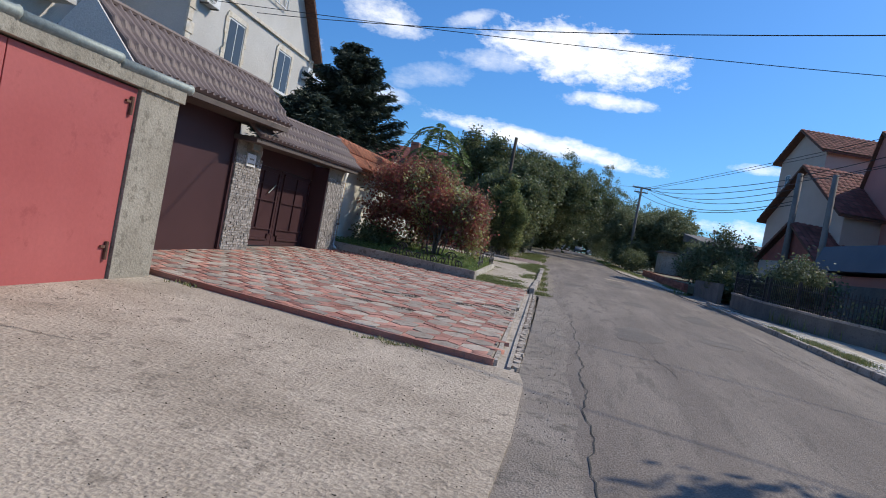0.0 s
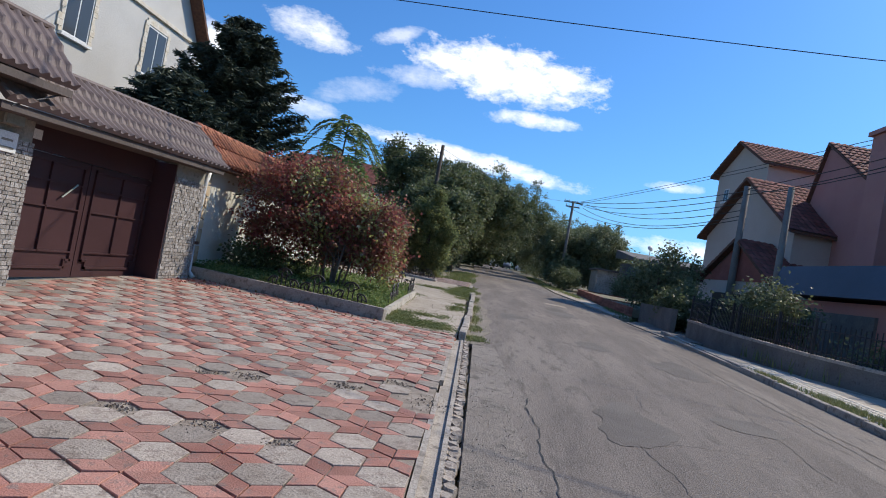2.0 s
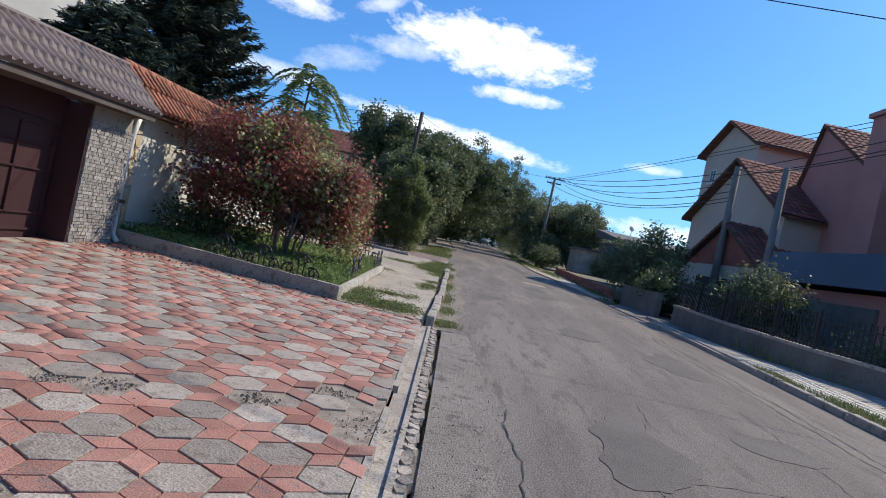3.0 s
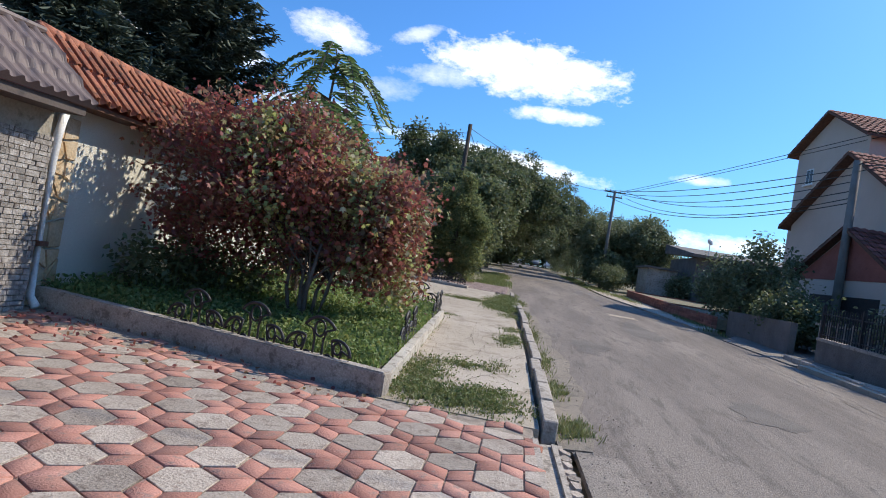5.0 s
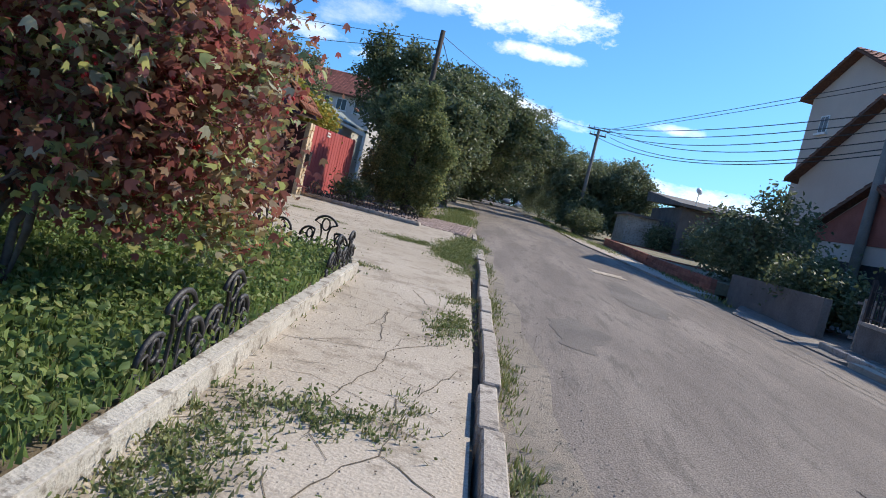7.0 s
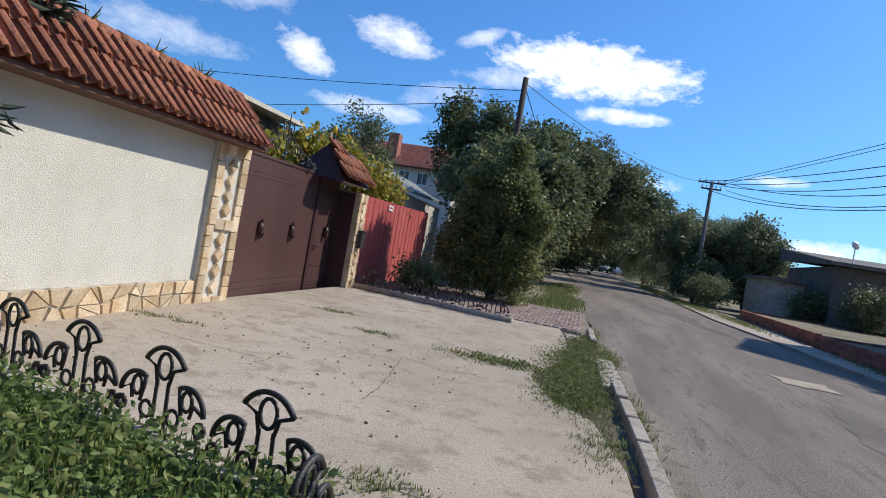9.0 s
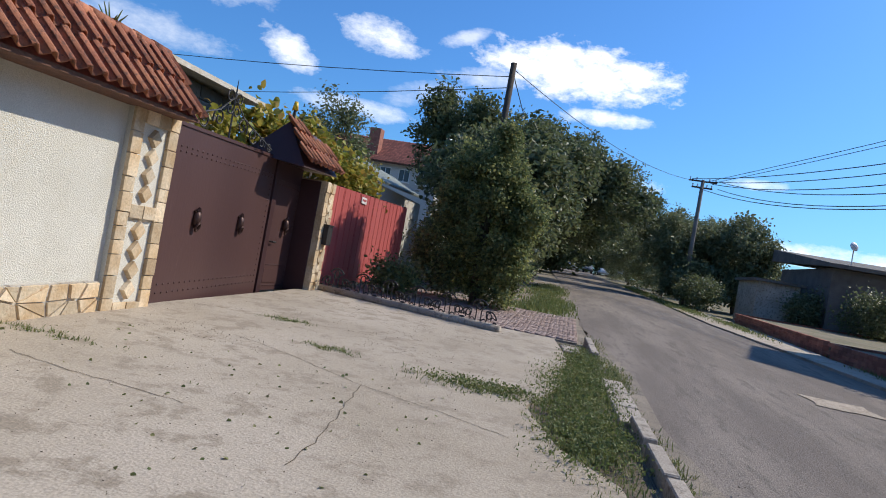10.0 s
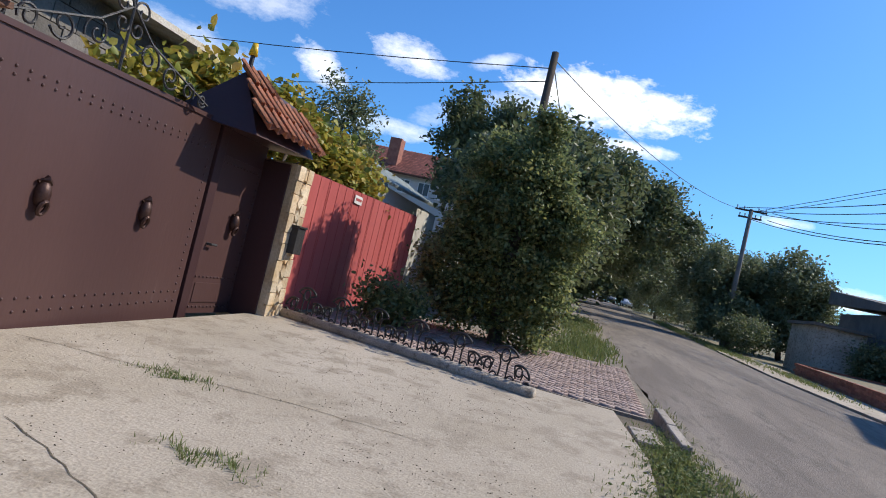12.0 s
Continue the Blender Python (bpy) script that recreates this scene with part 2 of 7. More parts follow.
def leaf_mesh(name, rng, centres, size, narrow=0.5, droop=0.3, up=None, level=1.0):
    """Many single leaves, each a folded lozenge, turned at random round its place."""
    n = len(centres)
    d = rng.normal(size=(n, 3))
    d[:, 2] = d[:, 2] * 0.7 - droop
    if up is not None:
        d = up + rng.normal(size=(n, 3)) * 0.35
    d /= np.linalg.norm(d, axis=1)[:, None]
    s = rng.normal(size=(n, 3)) * np.array([1, 1, level])
    s -= (s * d).sum(1)[:, None] * d
    s /= np.linalg.norm(s, axis=1)[:, None]
    k = size * rng.uniform(0.6, 1.3, n)[:, None]
    nrm = np.cross(d, s)
    c = centres
    w, up_ = s * k * narrow * 0.5, nrm * k * 0.14
    v = np.stack([c - d * k * 0.5, c + w * 0.85 + up_ - d * k * 0.2, c + w * 0.8 + up_ + d * k * 0.16, c + d * k * 0.5, c - w * 0.8 + up_ + d * k * 0.16, c - w * 0.85 + up_ - d * k * 0.2], 1)
    base = np.arange(n)[:, None] * 6
    q = np.concatenate([base + np.array([0, 1, 2, 3]), base + np.array([3, 4, 5, 0])], 0)
    return mesh_quads(name, v.reshape(-1, 3), q)


def clumps(rng, blobs, count, spread, shell=0.55):
    """Clump places in ellipsoids (x, y, z, rx, ry, rz), most of them near the skin, with an uneven outline."""
    out = []
    more = []
    for b in blobs:
        for _ in range(6):
            u = rng.normal(size=3)
            u /= np.linalg.norm(u)
            u[2] = abs(u[2]) * 0.9 - 0.15
            k = rng.uniform(0.22, 0.42)
            more.append((b[0] + u[0] * b[3] * 1.08, b[1] + u[1] * b[4] * 1.08, b[2] + u[2] * b[5] * 1.08, b[3] * k, b[4] * k, b[5] * k))
    blobs = list(blobs) + more
    vol = np.array([b[3] * b[4] * b[5] for b in blobs]) ** 0.75
    for b, k in zip(blobs, (vol / vol.sum() * count).astype(int) + 1):
        u = rng.normal(size=(k, 3))
        u /= np.linalg.norm(u, axis=1)[:, None]
        r = shell + (1.06 - shell) * rng.random(k) ** 0.6
        lump = 1 + rng.normal(size=k) * 0.07 + 0.18 * np.sin(u[:, 0] * 5 + b[0]) * np.sin(u[:, 1] * 6 + b[1]) + 0.15 * np.sin(u[:, 2] * 9 + b[2] * 3)
        out.append(np.array(b[:3]) + u * (r * lump)[:, None] * np.array(b[3:6]))
    return np.concatenate(out)


def crown_points(rng, centres, per, spread):
    return np.repeat(centres, per, 0) + rng.normal(size=(len(centres) * per, 3)) * spread


def tree(name, at, blobs, trunk_top, trunk_r, leaf_mat, bark, label, seed, n_clump=300, per=60, spread=0.3, size=0.16, limbs=7, category="tree", narrow=0.55, stems=1, floor=0.3, shell=0.5, lobed=False):
    rng = np.random.default_rng(seed)
    x, y = at
    z = gz(x, y)
    t = empty(name, (x, y, z), label, category)
    cl = clumps(rng, blobs, n_clump, spread, shell)
    cl = cl[cl[:, 2] > z + floor]
    for s in range(stems):
        bm = bmesh.new()
        off = Vector((rng.normal() * 0.12, rng.normal() * 0.12, 0)) * (stems > 1)
        top = Vector((x, y, z + trunk_top)) + off * 4
        mid = Vector((x, y, z)).lerp(top, 0.5) + Vector((rng.normal() * 0.08, rng.normal() * 0.08, 0))
        tube(bm, [Vector((x, y, z - 0.2)) + off, mid, top], [trunk_r * 1.25, trunk_r, trunk_r * 0.7], 8)
        for k in range(limbs):
            e = Vector(cl[rng.integers(len(cl))])
            b0 = mid.lerp(top, rng.uniform(0.2, 1.0))
            m = b0.lerp(e, 0.5) + Vector((0, 0, 0.12 * (e - b0).length))
            lb = bmesh.new()
            tube(lb, [b0, m, e], [trunk_r * 0.5, trunk_r * 0.28, 0.008], 5, False)
            part("limb", lb, bark, t, "", True)
        part("trunk" if stems == 1 else "stem", bm, bark, t, "brown bark trunk and limbs", True)
    pts = crown_points(rng, cl, per, spread)
    pts = pts[pts[:, 2] > z + floor * 0.6]
    leaves = lobed_leaf_mesh("crown", rng, pts, size) if lobed else leaf_mesh("crown", rng, pts, size, narrow, level=0.4)
    part("crown", leaves, leaf_mat, t)
    adopt(t)
    return t

# ---- materials ----
M_ASPHALT = shader("asphalt", (0.182, 0.153, 0.132), (0.262, 0.223, 0.189), 1.1, 0.92, 0.7, 55, c3=(0.172, 0.146, 0.126), spot=0.50, spec=0.15, grit=0.7, stretch=(1, 0.16, 1), free=True)
M_EDGE = shader("worn_asphalt_edge", (0.205, 0.172, 0.142), (0.28, 0.238, 0.20), 1.0, 0.95, 0.8, 60, c3=(0.15, 0.128, 0.108), spot=0.5, grit=0.65)
# repaired asphalt and fine cracks; also colours the painted cable shadows
M_PATCH_SHADOW = shader("asphalt_patch", (0.132, 0.112, 0.097), (0.18, 0.154, 0.132), 0.8, 0.92, 0.5, 70, grit=0.6)
M_TAR = shader("crack_tar", (0.03, 0.03, 0.03), (0.06, 0.055, 0.05), 2, 0.9, 0.3, 40)
M_CONC = shader("apron_concrete", (0.345, 0.28, 0.212), (0.465, 0.386, 0.302), 1.0, 0.92, 0.9, 34, c3=(0.26, 0.213, 0.163), spot=0.52, grit=0.7)
M_DRIVE = shader("drive_concrete", (0.38, 0.315, 0.245), (0.475, 0.405, 0.325), 0.3, 0.92, 0.35, 50, c3=(0.315, 0.262, 0.20), spot=0.49, grit=0.48)
M_WALKC = shader("walk_concrete", (0.375, 0.312, 0.235), (0.465, 0.395, 0.315), 0.5, 0.92, 0.4, 50, c3=(0.315, 0.260, 0.196), spot=0.49, grit=0.45)
M_KERB = shader("kerb_concrete", (0.345, 0.295, 0.243), (0.455, 0.395, 0.332), 1.5, 0.92, 0.6, 45, c3=(0.22, 0.187, 0.152), spot=0.50, grit=0.5)
M_PILLAR = shader("raw_cement_render", (0.255, 0.228, 0.182), (0.345, 0.312, 0.255), 1.3, 0.92, 0.6, 30, c3=(0.20, 0.178, 0.142), spot=0.50, grit=0.35)
M_HEX = shader("grey_paving_tile", (0.35, 0.288, 0.232), (0.43, 0.362, 0.298), 2.2, 0.9, 0.6, 55, c3=(0.26, 0.205, 0.165), spot=0.50, per="object", grit=0.5)
M_DIA = shader("red_paving_tile", (0.365, 0.16, 0.118), (0.45, 0.232, 0.178), 2.2, 0.9, 0.5, 80, c3=(0.27, 0.18, 0.15), spot=0.52, per="object", grit=0.38)
M_DIA2 = shader("red_paving_tile_far", (0.365, 0.16, 0.118), (0.45, 0.232, 0.178), 2.2, 0.9, 0.5, 80, c3=(0.27, 0.18, 0.15), spot=0.52, per="island", grit=0.38)
M_MORTAR = shader("joint_sand", (0.25, 0.20, 0.155), (0.38, 0.315, 0.25), 8, 0.95, 0.8, 50)
M_BPAVE = shader("brick_paving", (0.30, 0.215, 0.185), (0.37, 0.28, 0.245), 2.5, 0.9, 0.5, 60, per="island")
M_REDDOOR = shader("red_door_paint", (0.37, 0.085, 0.08), (0.42, 0.11, 0.102), 0.6, 0.5, 0.06, 25, c3=(0.33, 0.075, 0.07), spot=0.55, grit=0.1)
M_RUST = shader("rusty_iron", (0.10, 0.05, 0.035), (0.17, 0.08, 0.05), 9, 0.8, 0.4, 50)
M_BROWN = shader("brown_gate_paint", (0.05, 0.022, 0.023), (0.062, 0.028, 0.029), 0.9, 0.45, 0.06, 30, spec=0.35, grit=0.1)
M_BROWN2 = shader("brown_sheet_gate", (0.070, 0.034, 0.032), (0.086, 0.043, 0.039), 0.7, 0.45, 0.07, 25, spec=0.35, c3=(0.10, 0.055, 0.049), spot=0.6, grit=0.1, stretch=(1, 1, 0.3))
M_KNOB = shader("bronze_knocker", (0.05, 0.022, 0.018), (0.08, 0.04, 0.03), 12, 0.45, 0.2, 40, metal=0.4)
M_IRON = shader("black_iron", (0.018, 0.017, 0.018), (0.035, 0.03, 0.03), 10, 0.55, 0.3, 60, spec=0.5)
M_GREYROOF = shader("brown_grey_metal_tile", (0.148, 0.108, 0.095), (0.178, 0.132, 0.116), 1.2, 0.6, 0.1, 40, spec=0.3, grit=0.18)
M_TERRA = shader("terracotta_tile", (0.30, 0.105, 0.062), (0.43, 0.17, 0.09), 2.6, 0.88, 0.5, 40, c3=(0.15, 0.075, 0.058), spot=0.50, per="object")
M_TERRAD = shader("weathered_roof_tile", (0.23, 0.075, 0.055), (0.29, 0.10, 0.075), 1.5, 0.88, 0.4, 25, c3=(0.15, 0.06, 0.05), spot=0.55, per="island")
M_STUCCO = shader("white_stucco", (0.60, 0.57, 0.49), (0.68, 0.65, 0.57), 1.0, 0.92, 0.6, 80, c3=(0.52, 0.48, 0.40), spot=0.64)
M_HOUSE = shader("grey_stucco", (0.50, 0.475, 0.44), (0.56, 0.535, 0.50), 0.6, 0.92, 0.6, 45, c3=(0.44, 0.42, 0.39), spot=0.64)
M_HOUSER = shader("cream_stucco", (0.53, 0.43, 0.355), (0.59, 0.485, 0.405), 0.5, 0.92, 0.5, 30, c3=(0.50, 0.42, 0.35), spot=0.6, grit=0.15)
M_PINK = shader("red_brown_stucco", (0.42, 0.20, 0.175), (0.47, 0.235, 0.20), 0.5, 0.92, 0.5, 30, c3=(0.36, 0.17, 0.15), spot=0.6, grit=0.15)
M_QUOIN = shader("cream_quoin_stone", (0.58, 0.50, 0.38), (0.68, 0.63, 0.55), 5, 0.9, 0.6, 30, c3=(0.48, 0.34, 0.2), spot=0.55)
M_PEBBLE = shader("split_stone_cladding", (0.24, 0.21, 0.185), (0.40, 0.37, 0.34), 14, 0.9, 0.6, 60, c3=(0.12, 0.10, 0.09), spot=0.52, per="island")
M_FLAG = shader("sandstone", (0.52, 0.36, 0.20), (0.66, 0.54, 0.38), 3.2, 0.85, 0.5, 30, c3=(0.42, 0.20, 0.10), spot=0.60, per="object")
M_WHITE = shader("white_paint", (0.70, 0.69, 0.66), (0.76, 0.75, 0.72), 3, 0.5, 0.05, 40)
M_WHITED = shader("old_whitewash", (0.42, 0.375, 0.315), (0.55, 0.505, 0.435), 1.6, 0.9, 0.5, 40, c3=(0.235, 0.20, 0.16), spot=0.49, grit=0.25)
M_REDFENCE = shader("red_sheet_fence", (0.40, 0.075, 0.07), (0.46, 0.10, 0.092), 0.9, 0.55, 0.1, 30, stretch=(1, 1, 0.25), c3=(0.38, 0.08, 0.074), spot=0.55, grit=0.12)
M_GLASS = bpy.data.materials.new("window_glass")
M_GLASS.use_nodes = True
_g = M_GLASS.node_tree.nodes["Principled BSDF"].inputs
_g["Base Color"].default_value, _g["Roughness"].default_value, _g["Specular IOR Level"].default_value = (0.06, 0.06, 0.06, 1), 0.15, 0.45
M_GALV = shader("galvanised_sheet", (0.22, 0.25, 0.23), (0.33, 0.36, 0.33), 2.5, 0.6, 0.2, 25, c3=(0.16, 0.19, 0.18), spot=0.6, metal=0.2)
M_BLUE = shader("blue_canopy_sheet", (0.03, 0.05, 0.08), (0.04, 0.065, 0.10), 0.6, 0.6, 0.05, 25)
M_CONCPOLE = shader("pole_concrete", (0.17, 0.15, 0.13), (0.23, 0.21, 0.185), 1.8, 0.9, 0.4, 30)
M_WOODPOLE = shader("tarred_wood", (0.06, 0.045, 0.035), (0.10, 0.075, 0.055), 3, 0.9, 0.6, 30, stretch=(6, 6, 0.5))
M_WIRE = shader("black_wire", (0.02, 0.02, 0.022), (0.03, 0.03, 0.03), 3, 0.6, 0.0, 20)
M_BRICKR = shader("red_brick", (0.27, 0.10, 0.07), (0.36, 0.15, 0.10), 4, 0.9, 0.6, 40, per="island")
M_DARKWALL = shader("grey_block_wall", (0.15, 0.135, 0.12), (0.21, 0.19, 0.17), 1.6, 0.92, 0.6, 25, c3=(0.11, 0.10, 0.09), spot=0.55, per="island")
M_SOIL = shader("garden_soil", (0.10, 0.08, 0.055), (0.17, 0.135, 0.095), 2.5, 0.98, 0.9, 25)
M_GROUND = shader("dry_verge", (0.16, 0.14, 0.085), (0.28, 0.23, 0.16), 0.35, 0.97, 0.9, 12, c3=(0.10, 0.12, 0.045), spot=0.52)
M_DUST = shader("dusty_earth", (0.22, 0.185, 0.145), (0.30, 0.25, 0.195), 1.1, 0.97, 0.8, 70, c3=(0.16, 0.14, 0.115), spot=0.5, grit=0.5)
M_BARK = shader("bark", (0.11, 0.085, 0.065), (0.19, 0.15, 0.12), 6, 0.95, 0.8, 35, stretch=(3, 3, 0.6))
M_TWIG = shader("grey_twig", (0.10, 0.08, 0.065), (0.17, 0.14, 0.115), 6, 0.9, 0.4, 35)
G1, G2, G3 = (0.035, 0.062, 0.022), (0.055, 0.095, 0.030), (0.09, 0.13, 0.04)
M_SPRUCE = shader("spruce_needles", (0.026, 0.035, 0.026), (0.04, 0.052, 0.037), 1.2, 0.7, 0, 20, island=[(0.02, 0.029, 0.021), (0.036, 0.048, 0.034), (0.062, 0.075, 0.052)], trans=0.22, lift=2.0)
M_SHRUB = shader("viburnum_leaves", (0.085, 0.045, 0.028), (0.13, 0.034, 0.032), 0.9, 0.42, 0, 20, island=[(0.11, 0.03, 0.03), (0.07, 0.026, 0.024), (0.15, 0.05, 0.038), (0.06, 0.06, 0.028), (0.12, 0.034, 0.032), (0.08, 0.03, 0.028), (0.13, 0.11, 0.045)], trans=0.48, lo=0.42, hi=0.58, lift=3.0)
M_SHRUBG = shader("viburnum_green_leaves", (0.06, 0.075, 0.032), (0.10, 0.11, 0.04), 1.4, 0.5, 0, 20, island=[(0.055, 0.07, 0.032), (0.08, 0.10, 0.04), (0.15, 0.15, 0.05), (0.10, 0.05, 0.038), (0.16, 0.16, 0.12)], trans=0.48, lift=3.9)
M_BERRY = shader("red_berries", (0.42, 0.02, 0.025), (0.5, 0.03, 0.03), 3, 0.3, 0, 20)
M_TREE = shader("broad_leaves", (0.045, 0.058, 0.026), (0.066, 0.080, 0.036), 0.5, 0.45, 0, 20, island=[(0.032, 0.043, 0.02), (0.06, 0.074, 0.033), (0.10, 0.112, 0.055), (0.075, 0.075, 0.038)], trans=0.38, lift=2.1)
M_TREE2 = shader("dusty_leaves", (0.058, 0.068, 0.035), (0.088, 0.098, 0.052), 0.4, 0.55, 0, 20, island=[(0.045, 0.056, 0.028), (0.08, 0.092, 0.046), (0.125, 0.13, 0.072)], trans=0.3, lift=2.3)
M_HEDGE = shader("creeper_leaves", (0.048, 0.062, 0.026), (0.078, 0.094, 0.036), 0.8, 0.36, 0, 20, island=[(0.034, 0.045, 0.02), (0.062, 0.078, 0.032), (0.105, 0.12, 0.05), (0.17, 0.16, 0.06)], trans=0.46, lift=2.6)
M_VINE = shader("yellowing_vine_leaves", (0.16, 0.18, 0.03), (0.30, 0.24, 0.04), 0.9, 0.5, 0, 20, island=[(0.10, 0.15, 0.03), (0.22, 0.22, 0.04), (0.40, 0.32, 0.06), (0.28, 0.16, 0.04)], trans=0.35, lift=1.4)
M_FERN = shader("sumac_leaves", (0.07, 0.11, 0.03), (0.11, 0.15, 0.045), 1.5, 0.5, 0, 20, island=[(0.06, 0.10, 0.03), (0.11, 0.15, 0.05)], trans=0.3, lift=1.8)
M_GRASS = shader("grass_blades", (0.06, 0.082, 0.026), (0.098, 0.118, 0.04), 1.3, 0.6, 0, 20, island=[(0.05, 0.07, 0.022), (0.08, 0.105, 0.034), (0.15, 0.145, 0.06), (0.10, 0.118, 0.042)], trans=0.35, lift=1.9)
M_WEED = shader("dry_weeds", (0.10, 0.12, 0.05), (0.16, 0.15, 0.07), 1.8, 0.7, 0, 20, island=[(0.07, 0.095, 0.035), (0.12, 0.14, 0.05), (0.22, 0.19, 0.10)], trans=0.25, lift=1.8)
M_SOFFIT = shader("brown_boarding", (0.085, 0.066, 0.058), (0.11, 0.086, 0.075), 2, 0.8, 0.2, 30)
M_HERB = shader("green_herbs", (0.055, 0.085, 0.026), (0.095, 0.12, 0.038), 1.0, 0.6, 0, 20, island=[(0.04, 0.062, 0.02), (0.065, 0.10, 0.03), (0.11, 0.14, 0.045), (0.15, 0.15, 0.06)], trans=0.45, lift=2.3)

# ---- ground, road, pavements ----
def structure(name, bm, mat, label, category="", kind="structure"):
    return tagged(part(name, bm, mat), label, category, "", kind)


bm = bmesh.new()
ys = [-400, -60, -20, 0, 20, 40, 60, 90, 130, 190, 420, 900]
xs = [-700, -200, -60, -25, -8, 0, 8, 25, 60, 200, 700]
grid = [[bm.verts.new((x, y, gz(x, y) - 0.16)) for x in xs] for y in ys]
for r0, r1 in zip(grid, grid[1:]):
    for i in range(len(xs) - 1):
        bm.faces.new((r0[i], r0[i + 1], r1[i + 1], r1[i]))
structure("ground", bm, M_GROUND, "dry grassy verge and earth beside the road", "ground")

LEFT = [(0.85, -40), (0.78, 0), (0.72, 4.3), (0.6, 7.3), (0.47, 12.7), (0.36, 17.2), (0.1, 25), (-0.1, 30), (-0.3, 36), (-0.6, 41), (-0.9, 56), (-2.3, 87), (-4.2, 130), (-6.5, 186)]
RIGHT = [(7.0, -40), (7.0, 0), (6.98, 8), (6.95, 15.6), (6.85, 20), (6.75, 24), (6.6, 28.5), (6.3, 33), (6.0, 39), (5.6, 45), (4.95, 52), (4.8, 61), (4.45, 92), (2.7, 186)]


def at_y(line, y):
    for (x0, y0), (x1, y1) in zip(line, line[1:]):
        if y0 <= y <= y1:
            return x0 + (x1 - x0) * (y - y0) / (y1 - y0)
    return line[-1][0]


rng = np.random.default_rng(3)
bm = bmesh.new()
rows = []
for y in list(np.arange(-40, 0, 4)) + list(np.arange(0, 45, 0.5)) + list(np.arange(45, 187, 3)):
    a, b = at_y(LEFT, y), at_y(RIGHT, y)
    a += 0.035 * math.sin(y * 2.1) + 0.03 * math.sin(y * 5.3)
    rows.append([bm.verts.new((a + (b - a) * u, y, gz(0, y) - 0.03 + 0.07 * 4 * u * (1 - u))) for u in (0, 0.12, 0.3, 0.5, 0.7, 0.88, 1)])
for r0, r1 in zip(rows, rows[1:]):
    for i in range(6):
        bm.faces.new((r0[i], r0[i + 1], r1[i + 1], r1[i]))
structure("road", bm, M_ASPHALT, "worn grey asphalt street with cracks and patches", "road")


def road_z(x, y):
    a, b = at_y(LEFT, y), at_y(RIGHT, y)
    u = min(max((x - a) / (b - a), 0), 1)
    knots = (0, 0.12, 0.3, 0.5, 0.7, 0.88, 1)
    return gz(x, y) - 0.03 + float(np.interp(u, knots, [0.28 * k * (1 - k) for k in knots]))


def decal(name, outline, mat, label, lift=0.005, category="road patch", zf=None):
    zf = zf or road_z
    """A thin irregular patch that follows the road's crown."""
    bm = bmesh.new()
    cx, cy = sum(p[0] for p in outline) / len(outline), sum(p[1] for p in outline) / len(outline)
    c = bm.verts.new((cx, cy, zf(cx, cy) + lift + 0.004))
    ring = []
    for i, (x, y) in enumerate(outline):
        x1, y1 = outline[(i + 1) % len(outline)]
        for k in (0, 0.33, 0.66):
            px, py = x + (x1 - x) * k, y + (y1 - y) * k
            px += 0.05 * math.sin(px * 9 + py * 7)
            py += 0.05 * math.cos(px * 8 - py * 9)
            ring.append((bm.verts.new((px, py, zf(px, py) + lift)), bm.verts.new((cx + (px - cx) * 0.5, cy + (py - cy) * 0.5, zf(cx + (px - cx) * 0.5, cy + (py - cy) * 0.5) + lift + 0.002))))
    for (a, b), (d, e) in zip(ring, ring[1:] + ring[:1]):
        bm.faces.new((a, d, e, b))
        bm.faces.new((b, e, c))
    return structure(name, bm, mat, label, category)


def crack(points, wide, mat=None, lift=0.006, name="road_crack", zf=None):
    """A thin wandering line of tar or earth along the surface; also draws painted cable shadows."""
    zf = zf or road_z
    bm = bmesh.new()
    prev = None
    fine = []
    for (x0, y0), (x1, y1) in zip(points, points[1:]):
        n = max(2, int(math.hypot(x1 - x0, y1 - y0) / 0.12))
        fine += [(x0 + (x1 - x0) * k / n, y0 + (y1 - y0) * k / n) for k in range(n)]
    for i, (x, y) in enumerate(fine):
        j = 0.012 * math.sin(i * 2.3 + x * 3) + 0.03 * math.sin(i * 0.37 + y) + 0.008 * math.sin(i * 5.1)
        d = Vector((fine[min(i + 1, len(fine) - 1)][0] - fine[max(i - 1, 0)][0], fine[min(i + 1, len(fine) - 1)][1] - fine[max(i - 1, 0)][1]))
        d = d.normalized() if d.length else Vector((0, 1))
        nx, ny = -d.y, d.x
        w = wide * (0.5 + 0.5 * abs(math.sin(i * 0.9))) * 0.5
        pair = [bm.verts.new((x + nx * (j + s * w), y + ny * (j + s * w), zf(x, y) + lift)) for s in (-1, 1)]
        if prev:
            bm.faces.new((prev[0], prev[1], pair[1], pair[0]))
        prev = pair
    return structure(name, bm, mat or M_TAR, "thin dark crack or painted cable shadow on the paving", "crack")


# concrete apron by the garage
bm = bmesh.new()
slab(bm, [(-4.6, -30), (0.84, -30), (0.78, -10), (0.76, 0), (0.70, 3.2), (0.74, 5.2), (0.70, 6.9), (0.62, 7.38), (0.34, 7.46), (-1.5, 7.72), (-4.65, 8.42)], 0.012, 0.25)
structure("pavement_apron", bm, M_CONC, "rough pale concrete apron with stains", "pavement")
COURT = [(-4.62, 8.47), (-1.5, 7.76), (0.30, 7.50), (0.22, 9.5), (0.11, 12.6), (-0.04, 17.44), (-1.52, 17.46), (-5.85, 18.53), (-6.35, 18.6), (-6.35, 8.47)]
bm = bmesh.new()
